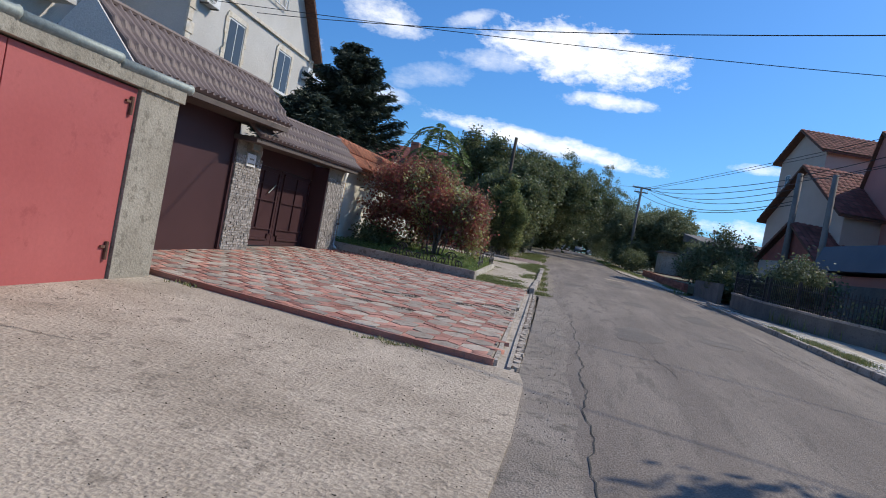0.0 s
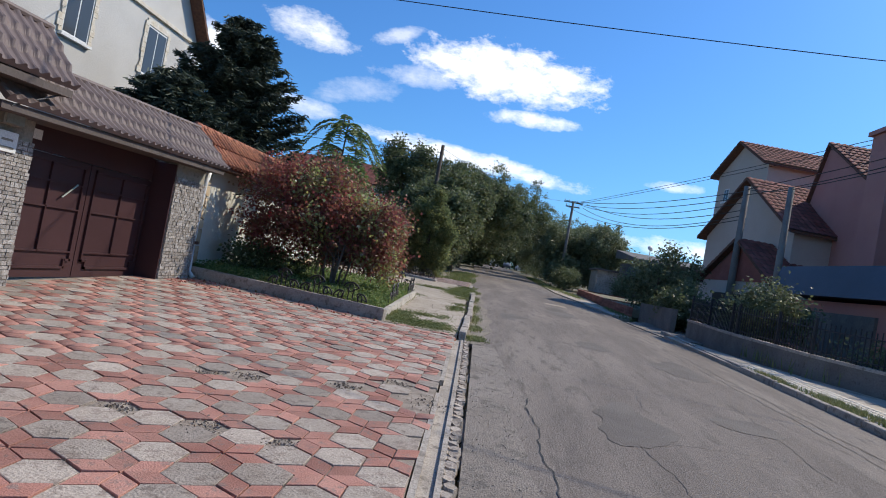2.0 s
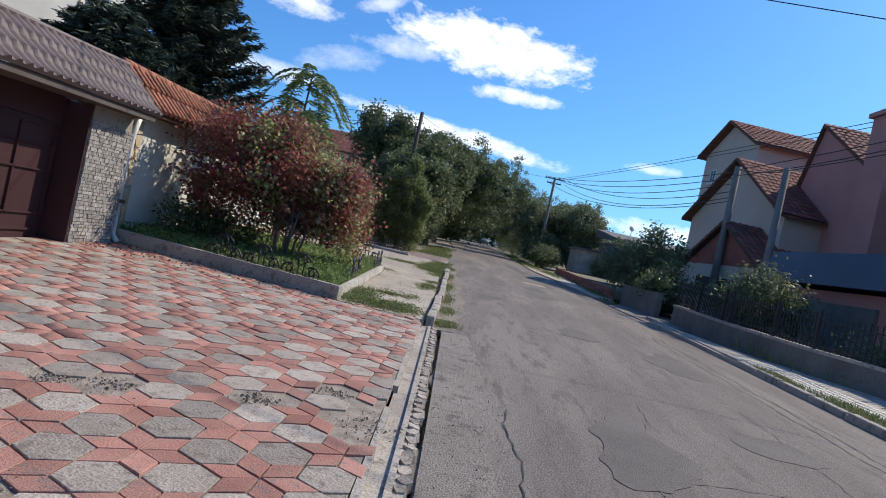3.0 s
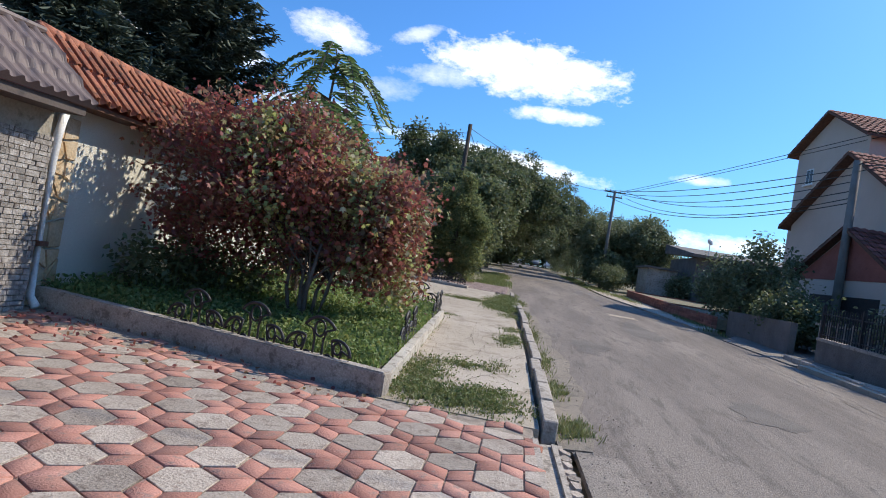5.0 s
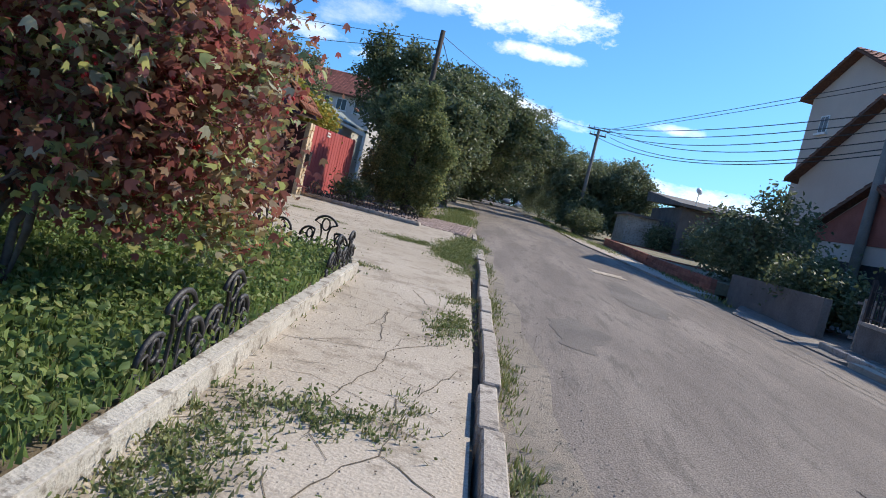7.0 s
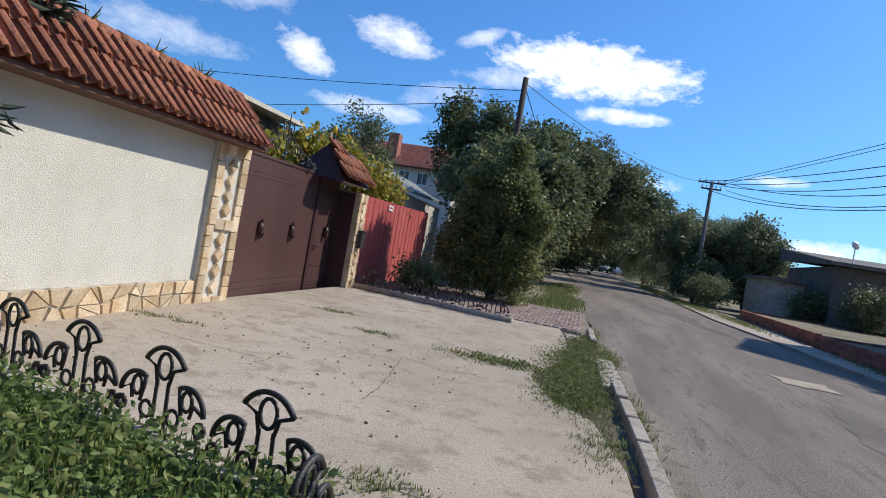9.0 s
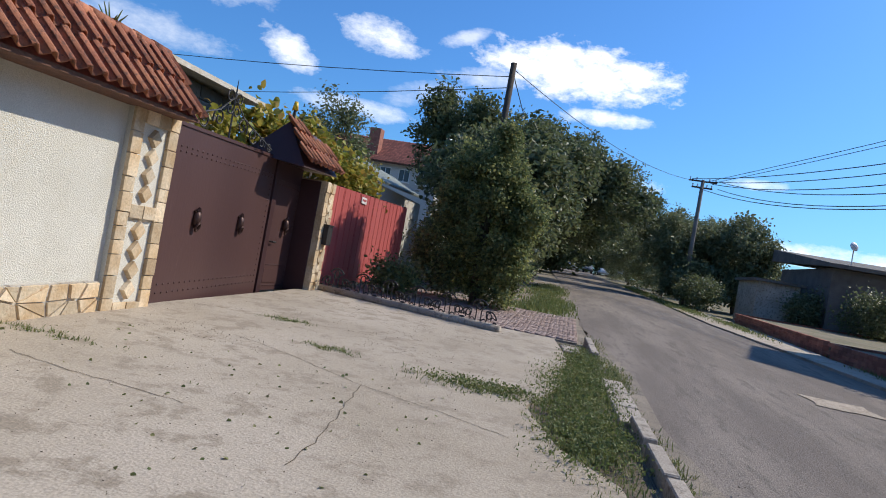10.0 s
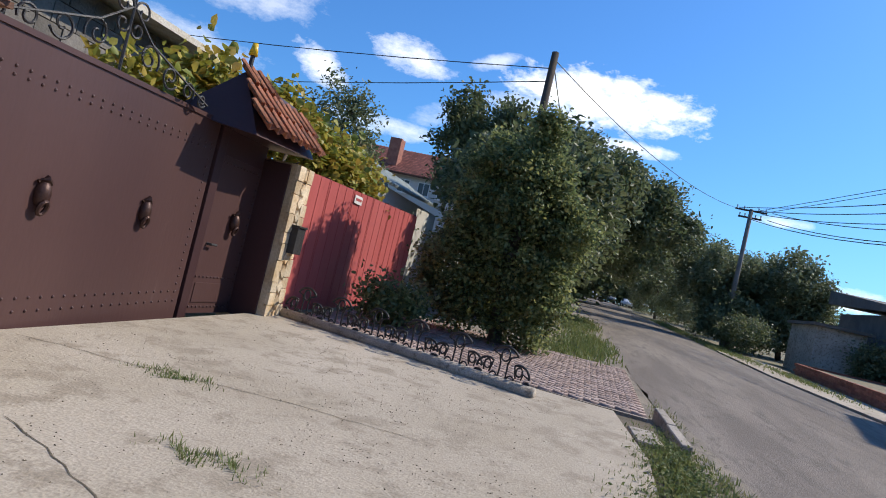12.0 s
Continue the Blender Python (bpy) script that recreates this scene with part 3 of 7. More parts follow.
slab(bm, COURT, 0.066, 0.3)
COURT_BASE = structure("pavement_court", bm, M_MORTAR, "forecourt paved with grey hexagon and red diamond tiles", "pavement")
# channel between forecourt and asphalt
bm = bmesh.new()
slab(bm, [(0.34, 7.46), (0.56, 7.40), (0.42, 12.6), (0.22, 17.3), (-0.04, 17.2), (0.14, 12.6)], 0.012, 0.25)
structure("gutter", bm, M_KERB, "shallow concrete drainage channel along the forecourt", "gutter")
bm = bmesh.new()
for p, q in (((-4.6, 8.425), (-1.5, 7.725)), ((-1.5, 7.725), (0.32, 7.465))):
    wall_run(bm, p, q, -0.1, 0.084, 0.065)
structure("court_edge", bm, M_DIA2, "worn red concrete edging of the forecourt", "kerb")
for name, off, wide, h in (("gutter_lip", 0.008, 0.05, 0.075), ("gutter_lip", 0.17, 0.045, 0.04)):
    bm = bmesh.new()
    ln = [(0.305, 7.5), (0.225, 9.5), (0.12, 12.3)] if off < 0.1 else [(0.305, 7.45), (0.225, 9.5), (0.12, 12.6), (-0.05, 17.2)]
    for p, q in zip(ln, ln[1:]):
        wall_run(bm, (p[0] + off + wide, p[1]), (q[0] + off + wide, q[1]), -0.1, h, wide)
    if off < 0.1:
        wall_run(bm, (0.105 + wide, 13.0), (-0.05 + wide, 17.16), -0.1, h, wide)
    structure(name, bm, M_KERB, "narrow worn concrete lip of the channel", "kerb")
# sidewalk, drive, planter bed
bm = bmesh.new()
slab(bm, [(-1.50, 17.47), (0.02, 17.45), (-0.09, 22), (-0.30, 27), (-0.55, 28.4), (-1.0, 29.0), (-1.35, 30.2), (-1.0, 31.8), (-0.95, 34), (-1.2, 36.2), (-2.0, 36.25), (-6.45, 36.9), (-6.5, 26.4), (-1.76, 25.1)], 0.075, 0.3)
structure("pavement_walk", bm, M_WALKC, "cracked pale concrete sidewalk and gate drive with weeds", "pavement")
bm = bmesh.new()
slab(bm, [(0.0, 17.45), (-0.02, 22), (-0.2, 27), (-0.55, 36.3), (-1.3, 36.3), (-1.1, 34), (-1.2, 31), (-1.4, 30.2), (-1.0, 28.9), (-0.5, 28.2), (-0.25, 27)], 0.02, 0.2)
structure("ground_strip", bm, M_SOIL, "strip of earth and weeds behind the kerb", "ground")
bm = bmesh.new()
slab(bm, [(0.2, 17.3), (0.5, 17.4), (0.62, 18.2), (0.52, 19), (0.70, 20), (0.58, 21.3), (0.66, 22.4), (0.45, 24), (0.5, 25.5), (0.3, 27), (0.32, 29), (0.1, 31), (0.12, 34), (-0.25, 38), (-0.52, 37), (-0.3, 30), (0.0, 22)], -0.012, 0.1)
structure("ground_dust", bm, M_DUST, "dusty earth washed along the road edge", "ground")
bm = bmesh.new()
slab(bm, [(-1.95, 36.45), (-0.75, 36.4), (-0.75, 41.6), (-2.2, 41.6), (-6.3, 42), (-6.3, 37.0)], 0.05, 0.3)
structure("pavement_brick_base", bm, M_MORTAR, "sand bed under small brick paving", "pavement")
bm = bmesh.new()
slab(bm, [(-0.72, 36.4), (-0.4, 36.5), (-0.6, 41), (-0.9, 56), (-2.4, 87), (-6, 87), (-6.2, 42), (-0.8, 41.7)], -0.03, 0.1)
structure("ground_verge", bm, M_DUST, "dusty verge with dry grass", "ground")
# right side pavement
bm = bmesh.new()
slab(bm, [(6.95, 10), (12, 10), (12, 17), (9.9, 20.6), (8.1, 24.2), (7.05, 28.4), (6.65, 28.4), (6.8, 24), (6.9, 20)], 0.06, 0.3)
structure("pavement_right", bm, M_DRIVE, "pale concrete pavement beside the garden wall", "pavement")
bm = bmesh.new()
slab(bm, [(6.6, 28.7), (7.5, 28.6), (13.5, 30), (13.5, 38), (7.6, 36), (6.25, 33)], 0.0, 0.2)
structure("pavement_entry", bm, M_EDGE, "worn concrete entry between garden walls", "pavement")
bm = bmesh.new()
slab(bm, [(4.95, 52.2), (5.65, 45.2), (6.1, 39), (6.3, 36.5), (7.3, 37), (7.0, 45), (7.2, 53), (7.0, 62), (4.85, 62)], 0.03, 0.2)
structure("pavement_far", bm, M_DRIVE, "pale concrete slabs along the far garden", "pavement")
for px, py, rx, ry in ((2.35, 12.9, 0.42, 1.1), (4.15, 14.1, 0.42, 0.55), (1.2, 24.8, 0.36, 1.0), (3.2, 30.5, 0.5, 2.2), (3.0, 20.5, 0.35, 0.9), (4.6, 19.0, 0.5, 1.2)):
    ol = [(px + rx * math.cos(a) * (1 + 0.22 * math.sin(3 * a + px) + 0.12 * math.sin(7 * a)), py + ry * math.sin(a) * (1 + 0.2 * math.sin(2 * a + py) + 0.1 * math.cos(5 * a))) for a in [k * 2 * math.pi / 28 for k in range(28)]]
    decal("road_patch", ol, M_PATCH_SHADOW, "darker repaired patch of asphalt")
crack([(1.34, 4.0), (1.30, 7.0), (1.27, 10.0), (1.20, 12.2), (1.16, 13.5)], 0.014)
crack([(1.12, 9.6), (1.9, 9.3), (3.0, 9.8)], 0.016, M_PATCH_SHADOW)
crack([(2.5, 9.0), (2.3, 12.0), (2.9, 15.0)], 0.014, M_PATCH_SHADOW)
crack([(4.2, 12.0), (4.5, 16.0)], 0.014, M_PATCH_SHADOW)
crack([(2.4, 12.2), (4.0, 12.6), (5.6, 12.2)], 0.014, M_PATCH_SHADOW)
decal("manhole_frame", [(2.95, 34.6), (3.9, 34.6), (3.9, 35.5), (2.95, 35.5)], M_CONC, "worn concrete ring of a manhole", 0.012, "manhole")
# shadows of the overhead cables, painted as paired dark lines along the road
for y0 in (13, 24, 35):
    for x0 in (5.35, 5.6):
        crack([(x0 + 0.05 * (y0 < 20), y0), (x0 - 0.02 * y0 * 0.2, y0 + 10.5)], 0.03, M_PATCH_SHADOW)

# small pale slabs of the pavement under the garden wall
V, Q = [], []
rs = random.Random(23)
for j in range(56):
    for i in range(5):
        x0, y0 = 7.25 + i * 0.205, 11.5 + j * 0.205
        b = len(V)
        z1 = 0.072 + rs.uniform(-0.004, 0.004)
        for z in (0.03, z1):
            V += [(x, y, gz(x, y) + z) for x, y in ((x0, y0), (x0 + 0.185, y0), (x0 + 0.185, y0 + 0.185), (x0, y0 + 0.185))]
        Q += [(b + 4, b + 5, b + 6, b + 7)] + [(b + k, b + (k + 1) % 4, b + 4 + (k + 1) % 4, b + 4 + k) for k in range(4)]
tagged(part("paving_slabs", mesh_quads("paving_slabs", np.array(V), np.array(Q)), M_QUOIN), "small pale square paving slabs beside the wall", "pavement", "", "stuff")


# kerbs
def kerb(points, wide, h, length, mat, name, label, group, gaps=()):
    """Single kerbstones laid end to end along a line, slightly uneven."""
    r = random.Random(5)
    for (x0, y0), (x1, y1) in zip(points, points[1:]):
        n = max(1, round(math.hypot(x1 - x0, y1 - y0) / length))
        for k in range(n):
            if (round(y0 + (y1 - y0) * k / n)) in gaps:
                continue
            a, b = k / n, (k + 1) / n - 0.012
            p = (x0 + (x1 - x0) * a, y0 + (y1 - y0) * a)
            q = (x0 + (x1 - x0) * b, y0 + (y1 - y0) * b)
            bm = bmesh.new()
            d = r.uniform(-0.018, 0.018)
            s = r.uniform(-0.015, 0.015)
            wall_run(bm, (p[0] + d, p[1]), (q[0] + d, q[1]), -0.15, h + s, wide)
            bmesh.ops.bevel(bm, geom=bm.edges[:], offset=0.012, segments=1, affect="EDGES")
            tagged(part(name, bm, mat), label, "kerbstone", group, "structure")


kerb([(0.18, 17.5), (0.11, 22), (-0.02, 27), (-0.25, 33.2)], 0.14, 0.15, 0.95, M_KERB, "kerb", "weathered concrete kerbstone", "left kerb", (31, 32))
kerb([(-0.10, 30.5), (-0.2, 32.9)], 0.3, 0.06, 0.8, M_KERB, "kerb", "fallen concrete kerb slab among weeds", "left kerb")
kerb([(-0.72, 34.7), (-0.78, 35.4)], 0.3, 0.09, 0.7, M_KERB, "kerb", "pale concrete slab of a drain inlet", "left kerb")
kerb([(-0.42, 34.9), (-0.5, 37.0)], 0.13, 0.13, 1.0, M_KERB, "kerb", "weathered concrete kerbstone", "left kerb")
kerb([(7.02, 12.0), (7.04, 20), (7.08, 24), (7.14, 30.2)], 0.16, 0.1, 1.1, M_KERB, "kerb", "weathered concrete kerbstone", "right kerb")

# worn strip of asphalt beside the gutter, and its broken edge stones
bm = bmesh.new()
slab(bm, [(0.80, -30), (1.25, -30), (1.3, 0), (1.2, 3), (1.35, 5), (1.1, 8), (1.15, 10.2), (0.95, 12.5), (0.98, 15), (0.75, 17.3), (0.34, 17.3), (0.48, 12.6), (0.62, 7.2), (0.72, 4.2), (0.78, 0)], -0.008, 0.06)
structure("road_edge", bm, M_EDGE, "crumbling lighter asphalt along the road edge", "road")


def walk_z(x, y):
    return gz(x, y) + 0.075


for pts in (((-1.5, 19.4), (-0.9, 20.2), (-0.2, 19.9)), ((-0.9, 20.2), (-0.75, 21.6), (-0.3, 22.2)), ((-1.6, 21.2), (-0.75, 21.6)), ((-1.75, 23.4), (-1.0, 23.1), (-0.25, 23.5)),
            ((-1.0, 23.1), (-0.9, 21.6)), ((-0.8, 18.9), (-0.5, 19.6), (-0.55, 20.6)), ((-0.5, 19.6), (-0.1, 19.2)), ((-1.1, 22.2), (-1.0, 23.1)), ((-0.95, 24.6), (-0.6, 23.4)),
            ((-1.9, 25.6), (-0.3, 25.2)), ((-4.8, 30.6), (-2.85, 29.6), (-1.3, 28.9)), ((-6.3, 32.0), (-4.6, 32.3), (-2.7, 32.5)), ((-2.85, 29.6), (-2.6, 27.2)), ((-5.5, 28.2), (-3.6, 27.9)), ((-0.4, 20.6), (-0.2, 21.6))):
    crack(list(pts), 0.010, M_SOIL, 0.004, "pavement_crack", walk_z)
rngk = random.Random(14)
for k in range(24):
    x, y, a = rngk.uniform(-1.5, -0.3), rngk.uniform(18.6, 25.2), rngk.uniform(0, 6.28)
    pts = []
    for q in range(rngk.randint(3, 6)):
        if not -1.7 < x < -0.1:
            break
        pts.append((x, y))
        x, y, a = x + 0.26 * math.cos(a), y + 0.3 * math.sin(a), a + rngk.uniform(-0.7, 0.7)
    if len(pts) > 1:
        crack(pts, 0.0055, M_SOIL, 0.004, "pavement_crack", walk_z)
for pts in (((-4.4, 4.6), (-2.4, 5.0)),):
    crack(list(pts), 0.014, M_EDGE, 0.004, "pavement_crack", lambda x, y: gz(x, y) + 0.012)


# ---- left side: garage, gates, walls ----
def metal_roof(bm, e0, e1, r0, r1, wave=0.19, amp=0.022, courses=3, thick=0.03):
    """Pressed metal tile sheet between eave e0>e1 and ridge r0>r1: round waves across, steps down the slope."""
    e0, e1, r0, r1 = map(Vector, (e0, e1, r0, r1))
    nw = max(4, int((e1 - e0).length / wave) * 8)
    nc = courses * 4
    up = (e1 - e0).cross(r0 - e0).normalized()
    up = up if up.z > 0 else -up
    top = []
    for j in range(nc + 1):
        v = j / nc
        row = []
        for i in range(nw + 1):
            u = i / nw
            p = e0.lerp(e1, u).lerp(r0.lerp(r1, u), v)
            ph = 2 * math.pi * (e1 - e0).length * u / wave
            h = amp * max(math.sin(ph), -0.35)
            st = (v * courses) % 1.0
            h += 0.045 * (1 - st if j < nc else 0) + (0.012 * math.sin(ph) if st < 0.2 else 0)
            row.append(bm.verts.new(p + up * (h + thick)))
        top.append(row)
    for a, b in zip(top, top[1:]):
        for i in range(nw):
            bm.faces.new((a[i], a[i + 1], b[i + 1], b[i]))
    low = [bm.verts.new(p) for p in (e0, e1, r1, r0)]
    bm.faces.new(low)
    bm.faces.new([low[0]] + top[0] + [low[1]])
    bm.faces.new([low[3]] + top[-1] + [low[2]])
    bm.faces.new([low[0]] + [r[0] for r in top] + [low[3]])
    bm.faces.new([low[1]] + [r[-1] for r in top] + [low[2]])


# garage with red double door
gar = empty("garage", (-4.5, 6, gz(0, 6)), "low concrete garage with a red steel double door", "garage")
bm = bmesh.new()
cube(bm, -9.5, -4.62, -4.0, 8.20, -0.4, 2.55)
part("body", bm, M_PILLAR, gar)
bm = boxm(-4.62, -4.46, 7.47, 8.24, -0.1, 2.62, 0.012)
part("door_pillar", bm, M_PILLAR, gar, "patched raw cement pillar")
bm = boxm(-4.62, -4.46, 3.2, 3.95, -0.1, 2.62, 0.012)
part("door_pillar", bm, M_PILLAR, gar, "patched raw cement pillar")
bm = boxm(-9.6, -4.42, -4.1, 8.30, 2.552, 2.72, 0.015)
part("lintel", bm, M_PILLAR, gar, "grey cement lintel and roof edge")
for k in range(9):
    bm = bmesh.new()
    y0 = -4.1 + k * 1.39
    tube(bm, [(-4.45, y0, 2.74 + 0.012 * (k % 2)), (-4.45, y0 + 1.33, 2.77 + 0.012 * (k % 2)), (-4.45, y0 + 1.36, 2.77)], [0.065, 0.065, 0.078], 12)
    part("roof_edge_pipe", bm, M_GALV, gar, "grey half-round sheet edging", True)
for y0, y1 in ((3.96, 5.60), (5.615, 7.455)):
    leaf = part("door_leaf", boxm(-4.56, -4.50, y0, y1, gz(0, 5) + 0.03, 2.53, 0.006), M_REDDOOR, gar, "faded red painted steel door leaf")
    for z0 in (0.55, 2.31):
        bm = bmesh.new()
        yy = y1 - 0.09 if y0 > 5 else y0 + 0.09
        tube(bm, [(-4.485, yy, z0 - 0.11), (-4.485, yy, z0 + 0.11)], 0.028, 8)
        cube(bm, -4.50, -4.475, yy - 0.10, yy + 0.02, z0 + 0.03, z0 + 0.06)
        part("hinge", bm, M_RUST, leaf, "dark rusty strap hinge")
adopt(gar)

# metal-tile canopies
c1 = empty("gate_canopy", (-5.7, 10.7, 3.0), "brown-grey metal-tile canopy over the sheet gate", "canopy")
bm = bmesh.new()
metal_roof(bm, (-5.26, 8.32, 2.95), (-5.26, 13.15, 3.12), (-6.12, 8.32, 3.86), (-6.12, 13.60, 3.96), courses=3)
part("roof_sheet", bm, M_GREYROOF, c1)
bm = bmesh.new()
hexa(bm, [(-6.1, 8.32, 2.86), (-5.25, 8.32, 2.86), (-5.25, 13.1, 3.0), (-6.1, 13.1, 3.0), (-6.1, 8.32, 2.945), (-5.25, 8.32, 2.945), (-5.25, 13.1, 3.095), (-6.1, 13.1, 3.095)])
part("soffit", bm, M_SOFFIT, c1, "grey boarded canopy soffit")
bm = bmesh.new()
tube(bm, [(-6.12, 8.3, 3.91), (-6.12, 13.6, 4.01)], 0.05, 8)
part("ridge_cap", bm, M_GREYROOF, c1)
bm = bmesh.new()
v = [bm.verts.new(p) for p in ((-5.22, 8.30, 2.95), (-6.12, 8.30, 3.9), (-6.9, 8.30, 3.0), (-5.22, 8.26, 2.95), (-6.12, 8.26, 3.9), (-6.9, 8.26, 3.0))]
for f in ((0, 1, 2), (5, 4, 3), (0, 3, 4, 1), (1, 4, 5, 2), (2, 5, 3, 0)):
    bm.faces.new([v[i] for i in f])
part("gable_end", bm, M_HOUSE, c1, "grey gable infill")
bm = bmesh.new()
hexa(bm, [(-7.2, 8.4, 2.95), (-6.13, 8.4, 3.86), (-6.13, 13.6, 3.96), (-7.2, 13.6, 3.0), (-7.2, 8.4, 3.0), (-6.13, 8.4, 3.91), (-6.13, 13.6, 4.0), (-7.2, 13.6, 3.05)])
part("back_slope", bm, M_GREYROOF, c1)
adopt(c1)
c2 = empty("gate_canopy", (-5.7, 15.5, 2.8), "lower brown-grey metal-tile canopy over the double gate", "canopy")
bm = bmesh.new()
metal_roof(bm, (-5.38, 12.2, 2.72), (-5.38, 18.30, 2.88), (-6.15, 12.2, 3.40), (-6.15, 18.30, 3.64), courses=3)
part("roof_sheet", bm, M_GREYROOF, c2)
bm = bmesh.new()
hexa(bm, [(-6.1, 12.2, 2.62), (-5.42, 12.2, 2.62), (-5.42, 18.25, 2.78), (-6.1, 18.25, 2.78), (-6.1, 12.2, 2.715), (-5.42, 12.2, 2.715), (-5.42, 18.25, 2.875), (-6.1, 18.25, 2.875)])
part("soffit", bm, M_SOFFIT, c2, "grey boarded canopy soffit")
bm = bmesh.new()
tube(bm, [(-6.15, 13.6, 3.49), (-6.15, 18.3, 3.69)], 0.045, 8)
part("ridge_cap", bm, M_GREYROOF, c2)
bm = bmesh.new()
tube(bm, [(-5.42, 12.35, 2.68), (-5.30, 13.0, 3.02)], 0.012, 6)
part("brace", bm, M_IRON, c2, "thin iron brace")
adopt(c2)


def clad_pillar(y0, y1, x, top, seed):
    """A square gate pillar faced with small split stones."""
    z0 = gz(0, y0) - 0.05
    t = empty("gate_pillar", (x, (y0 + y1) / 2, z0), "gate pillar clad with small grey split stones", "pillar", "stone gate pillars")
    part("core", boxm(x - 0.55, x - 0.03, y0 + 0.02, y1 - 0.02, z0, top), M_PILLAR, t, "bare cement pillar core")
    r = random.Random(seed)
    bm = bmesh.new()
    z = z0
    stone_top = top - 0.38
    while z < stone_top:
        h = r.uniform(0.045, 0.075)
        for face in ("front", "side"):
            a, b = (y0, y1) if face == "front" else (x - 0.5, x - 0.005)
            u = a
            while u < b - 0.02:
                w = min(r.uniform(0.05, 0.14), b - u)
                d = r.uniform(0.0, 0.016)
                if face == "front":
                    cube(bm, x - 0.03, x + d, u, u + w - 0.008, z, z + h - 0.008)
                else:
                    cube(bm, u, u + w - 0.008, y0 - d, y0 + 0.02, z, z + h - 0.008)
                    cube(bm, u, u + w - 0.008, y1 - 0.02, y1 + d * 0.5, z, z + h - 0.008)
                u += w
        z += h
    tagged(part("stone_cladding", bm, M_PEBBLE, t, "rough grey and white split stones"), kind="stuff")
    adopt(t)
    return t


clad_pillar(12.32, 13.40, -5.86, 2.74, 1)
clad_pillar(17.08, 18.28, -5.78, 2.86, 2)
plate = empty("wall_plate", (-5.83, 12.95, 2.3), "white enamel plate with dark bars on the pillar", "plate")
part("plate", boxm(-5.86, -5.825, 12.70, 13.05, 2.16, 2.42, 0.004), M_WHITE, plate)
for k, (a, b) in enumerate(((12.75, 13.00), (12.78, 12.97))):
    part("bar", boxm(-5.825, -5.821, a, b, 2.20 + 0.10 * k, 2.23 + 0.10 * k), M_PILLAR, plate, "dark bar")
adopt(plate)
pl2 = empty("small_sign", (-6.15, 13.6, 2.55), "small white sign at the gate head", "sign")
part("board", boxm(-6.14, -6.125, 13.45, 13.85, 2.46, 2.60, 0.003), M_WHITE, pl2)
part("bar", boxm(-6.125, -6.121, 13.5, 13.62, 2.50, 2.56), M_PILLAR, pl2, "dark bar")
adopt(pl2)

g1 = empty("sheet_gate", (-5.95, 10.2, gz(0, 10)), "plain dark brown sheet-metal gate", "gate")
part("panel", boxm(-5.99, -5.93, 8.30, 12.31, gz(0, 10) + 0.08, 2.95, 0.004), M_BROWN, g1)
part("jamb", boxm(-5.98, -5.88, 12.24, 12.32, gz(0, 10) + 0.05, 2.95, 0.004), M_BROWN, g1)
adopt(g1)

g2 = empty("double_gate", (-6.25, 15.2, gz(0, 15)), "dark brown steel double gate with framed panels", "gate")
zb = gz(0, 15) + 0.09
part("head_panel", boxm(-6.30, -6.24, 13.38, 17.1, 2.33, 2.75), M_BROWN, g2)
for y0, y1, flip in ((13.41, 15.22, 0), (15.24, 17.06, 1)):
    leaf = part("gate_leaf", boxm(-6.30, -6.25, y0, y1, zb, 2.32, 0.005), M_BROWN, g2)
    a, b = y0 + 0.14, y1 - 0.14
    c, d = zb + 0.16, 2.24
    def bar(p, q, w=0.018):
        bm = bmesh.new()
        (ya, za), (yb, zc) = p, q
        cube(bm, -6.25, -6.215, min(ya, yb) - w, max(ya, yb) + w, min(za, zc) - w, max(za, zc) + w)
        part("frame_bar", bm, M_BROWN, leaf)
    bar((a, c + 0.12), (a, d)); bar((b, c + 0.12), (b, d)); bar((a, d), (b, d)); bar((a + 0.12, c), (b - 0.12, c))
    bar((a, c + 0.12), (a + 0.10, c + 0.12)); bar((b - 0.10, c + 0.12), (b, c + 0.12))
    bar((a + 0.12, c), (a + 0.12, c + 0.12)); bar((b - 0.12, c), (b - 0.12, c + 0.12))
    bar(((a + b) / 2, c + 0.25), ((a + b) / 2, d), 0.012)
    for z in (c + 0.25, (c + d) / 2 + 0.12, d - 0.3):
        bar((a + 0.03, z), (b - 0.03, z), 0.012)
bm = bmesh.new()
tube(bm, [(-6.20, 14.6, 1.72), (-6.19, 14.9, 1.95)], 0.014, 6)
part("handle", bm, M_GALV, g2, "worn steel pull handle")
part("jamb", boxm(-6.24, -5.80, 17.03, 17.062, zb, 2.72, 0.004), M_BROWN, g2, "brown steel jamb")
adopt(g2)

dp = empty("downpipe", (-5.86, 18.45, gz(0, 18)), "white rain downpipe with a rusty bracket", "downpipe")
bm = bmesh.new()
tube(bm, [(-5.80, 18.42, 2.80), (-5.86, 18.44, 2.55), (-5.86, 18.44, gz(0, 18) + 0.22), (-5.74, 18.42, gz(0, 18) + 0.1)], 0.05, 10)
part("pipe", bm, M_WHITE, dp, "", True)
part("bracket", boxm(-5.93, -5.79, 18.37, 18.51, 1.25, 1.31, 0.004), M_RUST, dp, "rusty pipe bracket")
adopt(dp)

# white garden wall with clay-tile coping
WA, WB = (-6.02, 18.50), (-6.42, 30.22)


def wx(y):
    return WA[0] + (WB[0] - WA[0]) * (y - WA[1]) / (WB[1] - WA[1])


